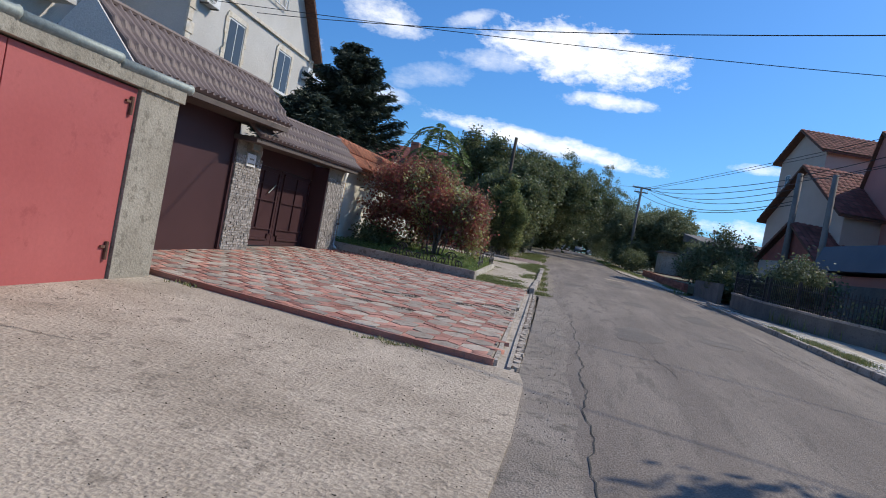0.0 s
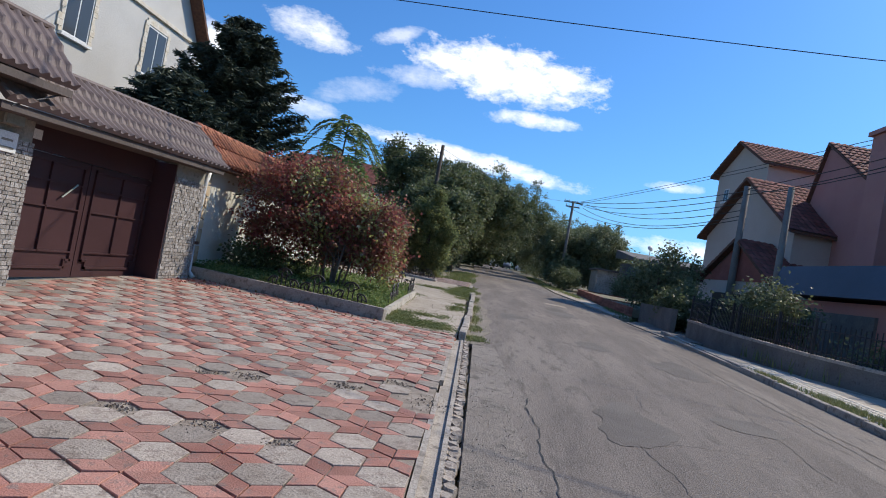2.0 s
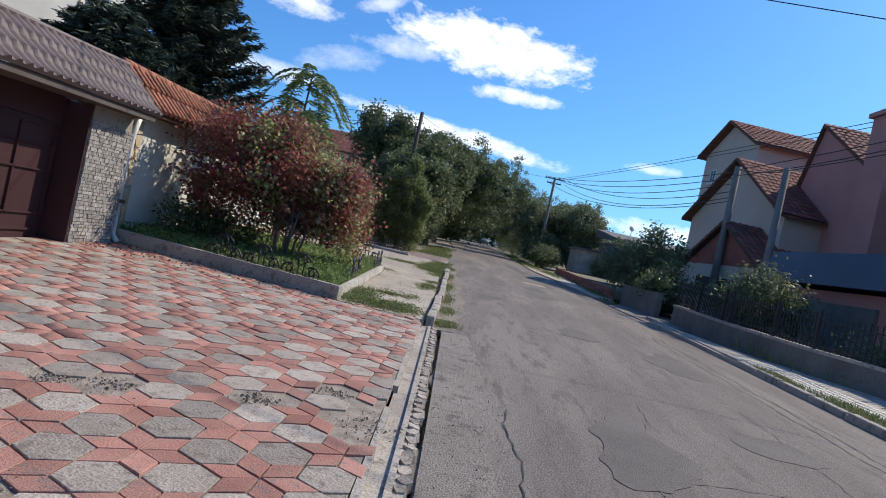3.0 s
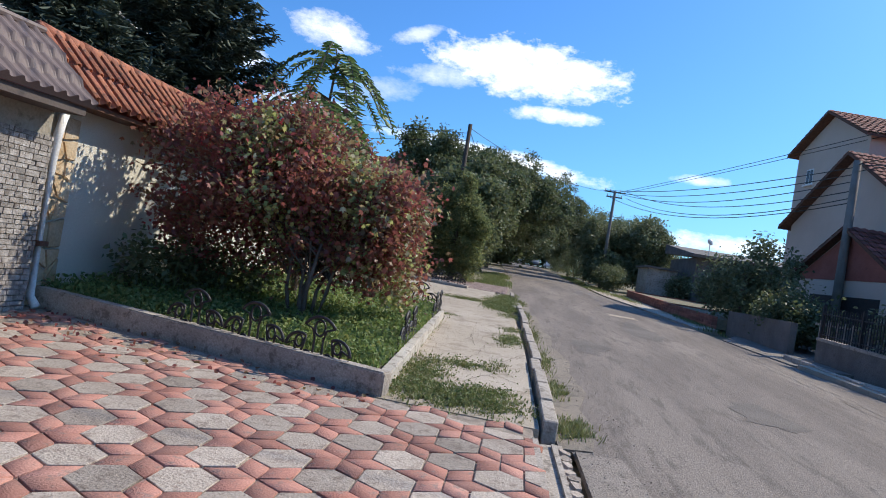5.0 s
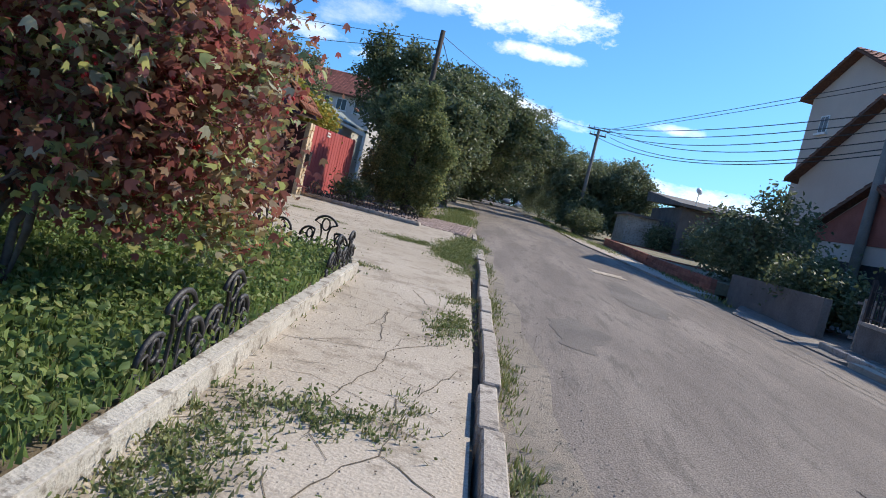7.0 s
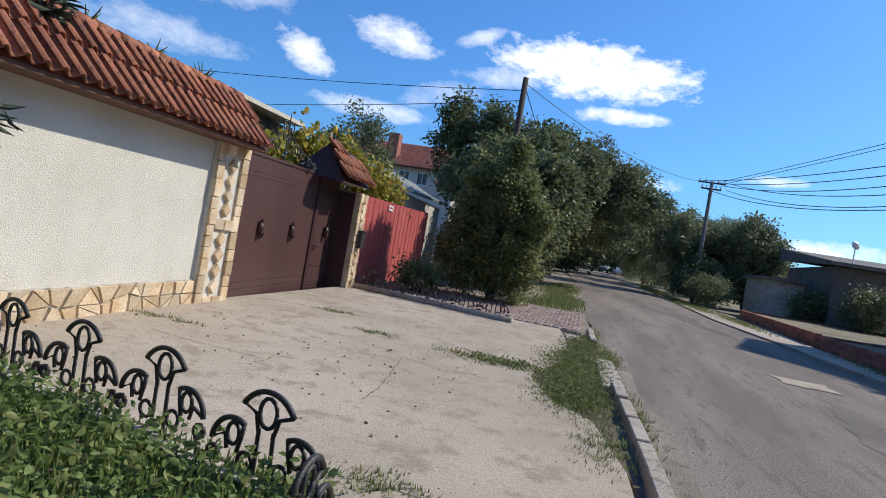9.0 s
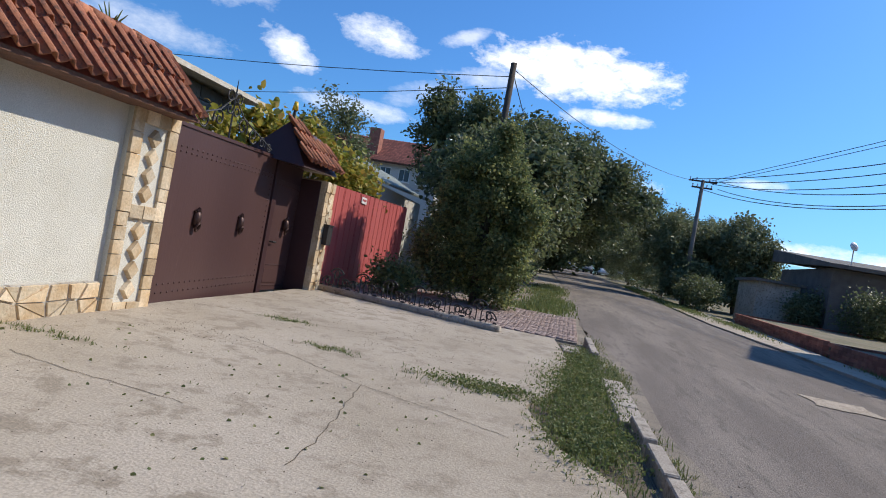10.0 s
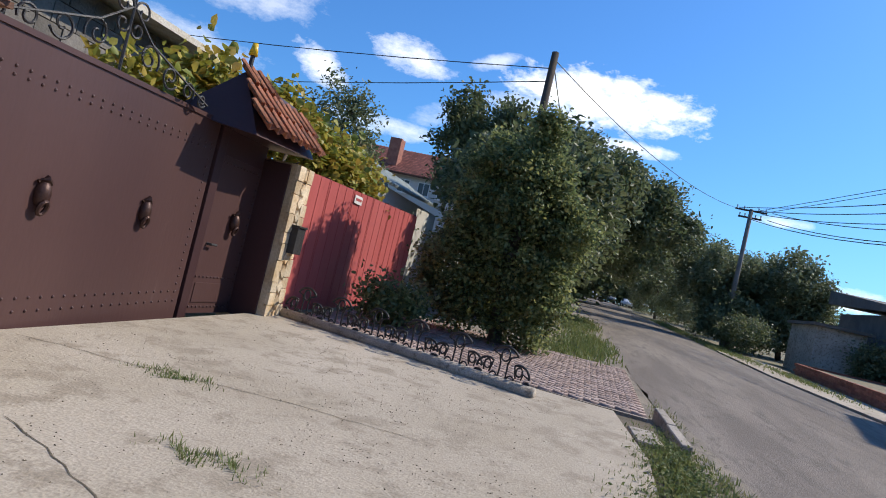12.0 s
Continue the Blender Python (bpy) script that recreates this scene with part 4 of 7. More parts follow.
bm = bmesh.new()
hexa(bm, [(-6.02, 18.5, 0.1), (-6.42, 30.25, 0.3), (-6.75, 30.25, 0.3), (-6.35, 18.5, 0.1), (-6.02, 18.5, 3.02), (-6.42, 30.25, 3.32), (-6.75, 30.25, 3.32), (-6.35, 18.5, 3.02)])
WALL = structure("wall_garden", bm, M_STUCCO, "white rough-stucco garden wall under clay tiles", "wall")


def s_tile():
    """One clay S-tile, 0.23 wide and 0.42 long, lying along +y of its own frame."""
    bm = bmesh.new()
    rows = []
    for y, lift in ((0, 0.045), (0.42, 0.0)):
        for t in (0.0, -0.018):
            rows.append([bm.verts.new((-0.125 + 0.25 * i / 8, y, lift + t + 0.05 * math.sin(2 * math.pi * i / 8 + 0.5))) for i in range(9)])
    a, b, c, d = rows
    for i in range(8):
        bm.faces.new((a[i], a[i + 1], c[i + 1], c[i]))
        bm.faces.new((b[i + 1], b[i], d[i], d[i + 1]))
        bm.faces.new((a[i + 1], a[i], b[i], b[i + 1]))
    me = bpy.data.meshes.new("roof_tile")
    bm.to_mesh(me)
    bm.free()
    me.materials.append(M_TERRA)
    me.shade_smooth()
    return me


S_TILE = s_tile()


def clay_roof(parent, e0, e1, r0, r1, rows):
    """Clay tiles laid from eave e0>e1 up to ridge r0>r1, each one its own piece."""
    bpy.context.view_layer.update()
    e0, e1, r0, r1 = map(Vector, (e0, e1, r0, r1))
    ax = (e1 - e0).normalized()
    n = max(1, round((e1 - e0).length / 0.215))
    run = r0 - e0
    sl = (run - ax * run.dot(ax)).normalized()
    up = ax.cross(sl)
    if up.z < 0:
        up, ax_m = -up, -ax
    else:
        ax_m = ax
    step = run.length / rows
    r = random.Random(n)
    for j in range(rows):
        for i in range(n):
            u = (i + 0.5) / n
            p = e0.lerp(e1, u).lerp(r0.lerp(r1, u), j / rows) + up * (0.045 + r.uniform(-0.004, 0.006))
            m = Matrix((ax_m, sl, ax_m.cross(sl))).transposed().to_4x4()
            m.translation = p
            k = new("roof_tile", S_TILE)
            k.parent = parent
            k.matrix_world = m @ Matrix.Rotation(r.uniform(-0.02, 0.02), 4, "Z") @ Matrix.Diagonal((1, step / 0.39, 1, 1))


def ridge_tiles(parent, r0, r1, wide=0.09):
    r0, r1 = Vector(r0), Vector(r1)
    n = max(1, round((r1 - r0).length / 0.36))
    for i in range(n):
        bm = bmesh.new()
        tube(bm, [r0.lerp(r1, i / n), r0.lerp(r1, (i + 0.98) / n)], [wide, wide * 0.86], 10)
        part("ridge_tile", bm, M_TERRA, parent, "", True)


troof = empty("wall_roof", (-6.2, 24, 3.2), "weathered orange clay-tile coping roof on the garden wall", "roof")
E0, E1, R0, R1 = (-5.62, 18.32, 2.97), (-5.98, 31.0, 3.31), (-6.24, 18.32, 3.70), (-6.62, 31.0, 4.06)
bm = bmesh.new()
hexa(bm, [(-5.64, 18.32, 2.93), (-6.0, 31, 3.27), (-7.2, 31, 3.27), (-6.84, 18.32, 2.93), (-5.64, 18.32, 2.975), (-6.0, 31, 3.315), (-7.2, 31, 3.315), (-6.84, 18.32, 2.975)])
part("deck", bm, M_RUST, troof, "dark boarded eave")
bm = bmesh.new()
v = [bm.verts.new(p) for p in ((-5.66, 18.34, 2.98), (-6.24, 18.34, 3.69), (-6.82, 18.34, 2.98), (-6.02, 30.98, 3.32), (-6.62, 30.98, 4.05), (-7.18, 30.98, 3.32))]
for f in ((0, 1, 2), (5, 4, 3), (0, 3, 4, 1), (1, 4, 5, 2), (2, 5, 3, 0)):
    bm.faces.new([v[i] for i in f])
part("bed", bm, M_TERRAD, troof, "tile bedding")
clay_roof(troof, E0, E1, R0, R1, 2)
ridge_tiles(troof, (-6.24, 18.32, 3.72), (-6.62, 31.0, 4.08))
adopt_list = [c for c in troof.children if c.name.startswith("roof_tile")]
bpy.context.view_layer.update()
for c in troof.children:
    if c not in adopt_list:
        c.matrix_parent_inverse = troof.matrix_world.inverted()

# flagstone plinth and gate pillars faced with sandstone
def flag_field(parent, p, q, z0, z1, n_u, n_v, seed, name="flagstone", thick=0.025):
    """Irregular flat stones between p and q on a wall face that looks to +x, with open joints."""
    r = random.Random(seed)
    L = math.hypot(q[0] - p[0], q[1] - p[1])
    pts = [[(min(max((i + r.uniform(-0.32, 0.32) * (0 < i < n_u)) / n_u, 0), 1), min(max((j + r.uniform(-0.32, 0.32) * (0 < j < n_v)) / n_v, 0), 1)) for i in range(n_u + 1)] for j in range(n_v + 1)]
    for j in range(n_v):
        for i in range(n_u):
            quad = [pts[j][i], pts[j][i + 1], pts[j + 1][i + 1], pts[j + 1][i]]
            cells = [quad] if r.random() < 0.5 else ([quad[:3], [quad[0], quad[2], quad[3]]] if r.random() < 0.5 else [[quad[0], quad[1], quad[3]], quad[1:]])
            for c in cells:
                cu, cv = sum(a for a, _ in c) / len(c), sum(b for _, b in c) / len(c)
                bm = bmesh.new()
                d = thick + r.uniform(-0.006, 0.01)
                lo, hi = [], []
                for a, b in c:
                    su, sv = (a - cu) * L, (b - cv) * (z1 - z0)
                    k = max(0.0, 1 - 0.018 / max(math.hypot(su, sv), 0.02))
                    u, vv = cu + (a - cu) * k, cv + (b - cv) * k
                    x, y = p[0] + (q[0] - p[0]) * u, p[1] + (q[1] - p[1]) * u
                    z = z0 + gz(0, y) + (z1 - z0) * vv
                    lo.append(bm.verts.new((x, y, z)))
                    k2 = 0.93
                    u, vv = cu + (u - cu) * k2, cv + (vv - cv) * k2
                    x, y = p[0] + (q[0] - p[0]) * u, p[1] + (q[1] - p[1]) * u
                    hi.append(bm.verts.new((x + d, y, z0 + gz(0, y) + (z1 - z0) * vv)))
                bm.faces.new(hi)
                for a in range(len(c)):
                    b = (a + 1) % len(c)
                    bm.faces.new((lo[a], lo[b], hi[b], hi[a]))
                part(name, bm, M_FLAG, parent)


plinth = empty("stone_plinth", (-6.3, 27, gz(0, 27)), "sandstone flag plinth along the foot of the garden wall", "plinth", kind="structure")
bm = bmesh.new()
wall_run(bm, (wx(22) + 0.05, 22), (wx(30.2) + 0.05, 30.2), -0.2, 0.42, 0.08)
part("bed", bm, M_WHITED, plinth, "pale mortar bed")
flag_field(plinth, (wx(22) + 0.05, 22.0), (wx(30.2) + 0.05, 30.2), 0.06, 0.42, 30, 2, 4)
adopt(plinth)


def stone_pillar(y0, y1, x, z_top, seed, label, core=None):
    """A wide gate pillar: sandstone frame, sunk white field, a row of diamond stones."""
    zb = gz(0, y0)
    t = empty("stone_gate_pillar", (x, (y0 + y1) / 2, zb), label, "pillar", "sandstone gate pillars")
    part("core", boxm(x - 0.72, x, y0, y1, zb - 0.2, z_top), core or M_STUCCO, t, "" if core else "white stucco field")
    r = random.Random(seed)
    h = z_top - zb
    mid = zb + h * 0.47
    w = 0.19
    def block(a, b, c, d):
        part("edge_stone", boxm(x - 0.002, x + 0.045 + r.uniform(-0.008, 0.012), a + 0.004, b - 0.004, c + 0.005, d - 0.005, 0.008), M_FLAG, t)
    for a, b in ((y0, y0 + w), (y1 - w, y1)):
        z = zb
        while z < z_top - 0.02:
            k = min(r.uniform(0.16, 0.34), z_top - z)
            block(a, b, z, z + k)
            z += k
    for z in (zb, mid, z_top - 0.2):
        block(y0 + w, (y0 + y1) / 2, z, z + 0.17)
        block((y0 + y1) / 2, y1 - w, z, z + 0.17)
    yc = (y0 + y1) / 2
    for lo, hi in ((zb + 0.2, mid - 0.02), (mid + 0.2, z_top - 0.24)):
        n = 4
        for i in range(n):
            zc = lo + (hi - lo) * (i + 0.5) / n
            s = (hi - lo) / n * 0.52
            bm = bmesh.new()
            o = [(yc - s * 0.95, zc), (yc, zc - s), (yc + s * 0.95, zc), (yc, zc + s)]
            a = [bm.verts.new((x, p, q)) for p, q in o]
            b = [bm.verts.new((x + 0.055, yc + (p - yc) * 0.86, zc + (q - zc) * 0.86)) for p, q in o]
            bm.faces.new(b)
            for i2 in range(4):
                bm.faces.new((a[i2], a[(i2 + 1) % 4], b[(i2 + 1) % 4], b[i2]))
            part("diamond_stone", bm, M_FLAG, t)
    adopt(t)


stone_pillar(30.24, 31.10, -6.36, 3.30, 7, "gate pillar framed in sandstone with diamond stones")
# slim sandstone strip beside the downpipe
strip = empty("stone_strip", (-6.0, 18.75, gz(0, 18)), "sandstone strip on the corner of the garden wall", "pillar")
flag_field(strip, (-5.985, 18.52), (-6.0, 18.95), 0.05, 2.35, 2, 9, 11, "edge_stone", 0.03)
adopt(strip)
ventb = empty("wall_hook", (-6.05, 21.2, 2.75), "dark iron bracket on the garden wall", "bracket")
bm = bmesh.new()
tube(bm, [(-6.08, 20.6, 2.55), (-5.98, 20.6, 2.58), (-5.98, 21.3, 2.60), (-6.1, 21.3, 2.60)], 0.02, 6)
tube(bm, [(-6.0, 20.75, 2.72), (-5.98, 21.2, 2.74)], 0.03, 6)
part("arm", bm, M_IRON, ventb)
adopt(ventb)

# planter with whitewashed kerb wall
planter = empty("planter", (-3.5, 20, gz(0, 20)), "garden bed edged by a low whitewashed concrete wall", "planter")
bm = bmesh.new()
wall_run(bm, (-1.44, 17.53), (-1.755, 24.8), -0.2, 0.225, 0.13)
bmesh.ops.bevel(bm, geom=bm.edges[:], offset=0.015, segments=2, affect="EDGES")
part("side_wall", bm, M_WHITED, planter, "peeling whitewashed edging wall")
bm = bmesh.new()
wall_run(bm, (-5.95, 18.60), (-1.445, 17.49), -0.2, 0.30, 0.17)
bmesh.ops.bevel(bm, geom=bm.edges[:], offset=0.015, segments=2, affect="EDGES")
part("front_wall", bm, M_KERB, planter, "grey concrete edging wall")
bm = bmesh.new()
wall_run(bm, (-1.77, 24.67), (-6.25, 25.95), -0.2, 0.27, 0.13)
part("back_wall", bm, M_WHITED, planter)
bm = bmesh.new()
slab(bm, [(-1.65, 17.72), (-1.86, 24.66), (-6.2, 25.9), (-6.05, 18.78)], 0.17, 0.3)
part("soil", bm, M_SOIL, planter, "dark garden soil")
adopt(planter)

# sheet gate with rivets, wicket and roofed post
g3 = empty("riveted_gate", (-6.42, 32.7, gz(0, 32)), "brown riveted sheet-metal sliding gate with knockers", "gate")
zb = gz(0, 33) + 0.0
bm = bmesh.new()
hexa(bm, [(-6.50, 31.10, 0.74), (-6.43, 31.10, 0.74), (-6.735, 34.72, 0.84), (-6.805, 34.72, 0.84), (-6.50, 31.10, 3.27), (-6.43, 31.10, 3.27), (-6.735, 34.72, 3.395), (-6.805, 34.72, 3.395)])
panel = part("panel", bm, M_BROWN2, g3)
bm = bmesh.new()
hexa(bm, [(-6.52, 31.08, 3.26), (-6.41, 31.08, 3.26), (-6.715, 34.74, 3.385), (-6.825, 34.74, 3.385), (-6.52, 31.08, 3.31), (-6.41, 31.08, 3.31), (-6.715, 34.74, 3.435), (-6.825, 34.74, 3.435)])
part("top_rail", bm, M_BROWN2, g3)


def rivet_mesh():
    bm = bmesh.new()
    bmesh.ops.create_uvsphere(bm, u_segments=8, v_segments=5, radius=0.016)
    me = bpy.data.meshes.new("rivet")
    bm.to_mesh(me)
    bm.free()
    me.materials.append(M_BROWN2)
    me.shade_smooth()
    return me


RIVET = rivet_mesh()


def rivet(parent, y, z, x=None):
    o = new("rivet", RIVET)
    o.parent = parent
    o.matrix_world = pose(-6.43 - 0.0844 * (y - 31.1) if x is None else x, y, z)


bpy.context.view_layer.update()
riv = []
for row_z in (0.98, 1.10, 2.92, 2.99):
    for k in range(24):
        y = 31.25 + k * 0.146
        riv.append((y, row_z + 0.03 * (y - 31)))
for col_y in (31.2, 34.6):
    for k in range(18):
        riv.append((col_y, 1.2 + k * 0.1))


def knocker(parent, y, z, x):
    k = bmesh.new()
    bmesh.ops.create_uvsphere(k, u_segments=14, v_segments=10, radius=0.10, matrix=pose(x + 0.03, y, z) @ Matrix.Diagonal((0.7, 0.75, 1.25, 1)))
    kk = part("knocker", k, M_KNOB, parent, "dark bronze mask-shaped knocker", True)
    bm = bmesh.new()
    tube(bm, [(x + 0.07 + 0.02 * math.sin(a), y + 0.04 * math.cos(a), z - 0.115 + 0.06 * math.sin(a)) for a in [i * 0.4 for i in range(17)]], 0.02, 6, False)
    part("ring", bm, M_KNOB, kk)
    bm = bmesh.new()
    tube(bm, [(x + 0.03, y - 0.07, z + 0.10), (x + 0.05, y, z + 0.14), (x + 0.03, y + 0.07, z + 0.10)], [0.02, 0.035, 0.02], 6)
    part("crest", bm, M_KNOB, kk)


knocker(g3, 32.10, 2.06, -6.52)
knocker(g3, 33.58, 2.10, -6.648)
adopt(g3)
bpy.context.view_layer.update()
for y, z in riv:
    rivet(g3, y, z)
wk = empty("wicket_gate", (-6.6, 35.2, gz(0, 35)), "brown sheet-metal wicket door with a knocker", "gate")
part("panel", boxm(-6.86, -6.80, 34.92, 36.14, 0.90, 3.05, 0.005), M_BROWN2, wk)
part("panel_frame", boxm(-6.80, -6.79, 35.1, 35.9, 1.05, 1.32, 0.004), M_BROWN2, wk)
part("head", boxm(-6.90, -6.80, 34.74, 36.1, 3.05, 3.45), M_BROWN, wk)
part("post", boxm(-6.85, -6.71, 34.76, 34.93, 0.8, 3.42, 0.01), M_BROWN, wk, "dark steel gate post")
part("jamb", boxm(-6.80, -6.37, 36.075, 36.112, 0.9, 3.22, 0.004), M_BROWN, wk, "dark steel jamb")
knocker(wk, 35.62, 2.20, -6.79)
bm = bmesh.new()
tube(bm, [(-6.80, 35.14, 1.85), (-6.74, 35.16, 1.85), (-6.73, 35.27, 1.85)], 0.018, 6)
part("handle", bm, M_IRON, wk)
adopt(wk)
bpy.context.view_layer.update()
for k in range(19):
    for y in (35.02, 36.02):
        rivet(wk, y, 1.05 + k * 0.105, -6.798)
for k in range(11):
    for z in (0.99, 1.40, 2.96):
        rivet(wk, 35.08 + k * 0.088, z, -6.798)
stone_pillar(36.12, 36.62, -6.28, 3.25, 9, "slim gate pillar edged in sandstone", M_FLAG)
box3 = empty("letter_box", (-6.2, 36.5, 2.1), "dark metal letter box on the gate pillar", "letter box")
part("body", boxm(-6.25, -6.12, 36.30, 36.56, 1.95, 2.35, 0.01), M_IRON, box3)
part("lid", boxm(-6.25, -6.10, 36.29, 36.57, 2.35, 2.38, 0.005), M_IRON, box3)
adopt(box3)
wroof = empty("wicket_roof", (-6.6, 35.5, 3.4), "small gabled clay-tile roof over the wicket", "roof")
bm = bmesh.new()
v = [bm.verts.new(p) for p in ((-7.2, 34.35, 3.42), (-6.70, 34.92, 4.16), (-6.08, 36.15, 3.36), (-7.2, 36.4, 3.42), (-6.08, 34.5, 3.30), (-6.70, 36.45, 4.12))]
v2 = v
bm.faces.new((v[4], v[2], v[5], v[1]))
bm.faces.new((v[0], v[1], v[5], v[3]))
bm.faces.new((v[4], v[1], v[0]))
bm.faces.new((v[2], v[3], v[5]))
bm.faces.new((v[0], v[3], v[2], v[4]))
part("bed", bm, M_BROWN, wroof, "dark steel roof frame")
adopt(wroof)
clay_roof(wroof, (-6.04, 34.50, 3.40), (-6.04, 36.25, 3.42), (-6.70, 34.85, 4.18), (-6.70, 36.5, 4.15), 3)
n0 = len(wroof.children)
ridge_tiles(wroof, (-6.70, 34.88, 4.20), (-6.70, 36.5, 4.16))
for c in list(wroof.children)[n0:]:
    c.matrix_parent_inverse = wroof.matrix_world.inverted()
lamp = empty("gate_lamp", (-6.62, 34.85, 4.2), "small amber warning lamp on an iron stalk", "lamp")
bm = bmesh.new()
tube(bm, [(-6.62, 34.85, 4.2), (-6.62, 34.85, 4.36)], 0.03, 8)
part("stalk", bm, M_IRON, lamp)
bm = bmesh.new()
bmesh.ops.create_cone(bm, cap_ends=True, segments=12, radius1=0.06, radius2=0.035, depth=0.16, matrix=Matrix.Translation((-6.62, 34.85, 4.44)))
M_AMBER = shader("amber_plastic", (0.75, 0.45, 0.02), (0.8, 0.5, 0.03), 3, 0.3, 0, 20)
part("lens", bm, M_AMBER, lamp, "amber plastic lens", True)
adopt(lamp)

# red sheet fence
rf = empty("red_fence", (-6.45, 40, gz(0, 40)), "red sheet-metal fence with dark posts", "fence")
for k in range(6):
    y0 = 36.66 + k * 1.15
    bm = bmesh.new()
    wall_run(bm, (-6.47, y0), (-6.47, y0 + 1.14), 0.06, 2.36, 0.012)
    for k2 in range(4):
        wall_run(bm, (-6.462, y0 + 0.02 + k2 * 0.36), (-6.462, y0 + 0.045 + k2 * 0.36), 0.06, 2.36, 0.007)
    part("sheet", bm, M_REDFENCE, rf)
    part("post", boxm(-6.60, -6.50, y0 + 1.1, y0 + 1.17, gz(0, y0) - 0.1, gz(0, y0) + 2.42, 0.004), M_IRON, rf)
adopt(rf)
fs = empty("fence_sign", (-6.44, 39.2, 3.1), "small white sign with red bars on the fence", "sign")
part("board", boxm(-6.45, -6.44, 39.0, 39.4, 3.10, 3.26, 0.002), M_WHITE, fs)
part("bar", boxm(-6.44, -6.436, 39.05, 39.35, 3.16, 3.21), M_REDFENCE, fs, "red bar")
adopt(fs)

# wrought scrolls on the riveted gate
sc = empty("gate_scroll", (-6.45, 32.6, 3.35), "black wrought-iron scrollwork on top of the gate", "ironwork")


def scroll(yc, zc, r0, r1, a0, turns, sgn=1):
    n = int(abs(turns) * 14) + 4
    pts = []
    for i in range(n + 1):
        k = i / n
        a = a0 + sgn * turns * 2 * math.pi * k
        r = r0 + (r1 - r0) * k
        pts.append((-6.56, yc + r * math.cos(a), zc + r * math.sin(a)))
    bm = bmesh.new()
    tube(bm, pts, 0.013, 5)
    part("scroll", bm, M_IRON, sc)


bm = bmesh.new()
tube(bm, [(-6.56, 32.66, 3.32), (-6.56, 32.66, 4.12), (-6.56, 32.66, 4.28)], [0.016, 0.012, 0.003], 6)
part("spire", bm, M_IRON, sc)
for s_ in (-1, 1):
    scroll(32.66 + s_ * 0.13, 3.98, 0.12, 0.03, math.pi if s_ > 0 else 0, 1.1, -s_)
    scroll(32.66 + s_ * 0.10, 3.80, 0.09, 0.03, math.pi if s_ > 0 else 0, 1.0, s_)
    for k, (d, z, r_) in enumerate(((0.35, 3.60, 0.16), (0.72, 3.53, 0.14), (1.05, 3.47, 0.11), (1.32, 3.44, 0.08))):
        z += 0.03 * s_ * d
        scroll(32.66 + s_ * d, z, r_, 0.03, -0.5 if s_ > 0 else math.pi + 0.5, 1.3, -s_ if k % 2 else s_)
bm = bmesh.new()
tube(bm, [(-6.56, 31.25, 3.36), (-6.56, 31.8, 3.55), (-6.56, 32.3, 3.72), (-6.56, 32.66, 4.0), (-6.56, 33.0, 3.76), (-6.56, 33.5, 3.62), (-6.56, 34.1, 3.46)], 0.013, 5)
part("top_curve", bm, M_IRON, sc)
adopt(sc)


# cast-iron border pieces
def border_piece():
    """A fan-shaped cast border piece in its own frame: 0.78 wide along x, 0.46 high."""
    t = new("iron_border")
    tagged(t, "cast-iron fan-shaped garden border piece", "garden border", "iron border pieces")
    def arc(cx, cz, rx, rz, a0, a1, rad=0.013, n=12, name="arc"):
        bm = bmesh.new()
        tube(bm, [(cx + rx * math.cos(a), 0, cz + rz * math.sin(a)) for a in np.linspace(a0, a1, n)], rad, 6)
        part(name, bm, M_IRON, t, "", True)
    def fan(cx, cz, k, lean):
        a = lean
        arc(cx, cz, 0.19 * k, 0.19 * k, a + 0.55, a + math.pi - 0.55, 0.016)
        arc(cx, cz + 0.085 * k, 0.055 * k, 0.075 * k, 0, 2 * math.pi, 0.012, 14, "ring")
        for s in (-1, 1):
            a1 = a + math.pi / 2 + s * 1.0
            bm = bmesh.new()
            tube(bm, [(cx + 0.19 * k * math.cos(a1), 0, cz + 0.19 * k * math.sin(a1)), (cx + s * -0.075 * k, 0, cz + 0.07 * k), (cx + s * -0.045 * k, 0, cz - 0.03 * k)], 0.012, 6)
            part("spoke", bm, M_IRON, t, "", True)
    fan(0, 0.26, 1.05, 0)
    fan(-0.22, 0.12, 0.78, 0.5)
    fan(0.22, 0.12, 0.78, -0.5)
    for s in (-1, 1):
        bm = bmesh.new()
        tube(bm, [(s * 0.05, 0, 0.26), (s * 0.055, 0, -0.04)], 0.012, 6)
        part("leg", bm, M_IRON, t)
        arc(s * 0.35, 0.05, 0.035, 0.035, 0, 2 * math.pi, 0.018, 10, "knob")
        arc(s * 0.12, 0.06, 0.05, 0.05, 0, 2 * math.pi, 0.012, 12, "ring")
    return t


first = border_piece()
first.matrix_world = pose(-2.3, 24.83, gz(0, 25.0) + 0.25, 3, 0, -15)
spots = [(-3.2, 25.22, -15, 1), (-3.95, 25.40, -14, 1), (-4.7, 25.58, -15, 1), (-1.67, 19.6, 92, 1), (-1.70, 20.35, 92, 1), (-1.83, 24.25, 92, 1), (-1.81, 23.55, 92, 1), (-2.2, 17.8, -14, 1), (-2.95, 17.99, -14, 1), (-3.7, 18.18, -14, 1)]
for x, y, a, k in spots:
    copy_thing(first, pose(x, y, gz(x, y) + (0.25 if y > 25 else 0.2), 2, 0, a))
log = empty("log_kerb", (-4.2, 36.6, gz(0, 36)), "round grey concrete border log with iron pieces", "border")
bm = bmesh.new()
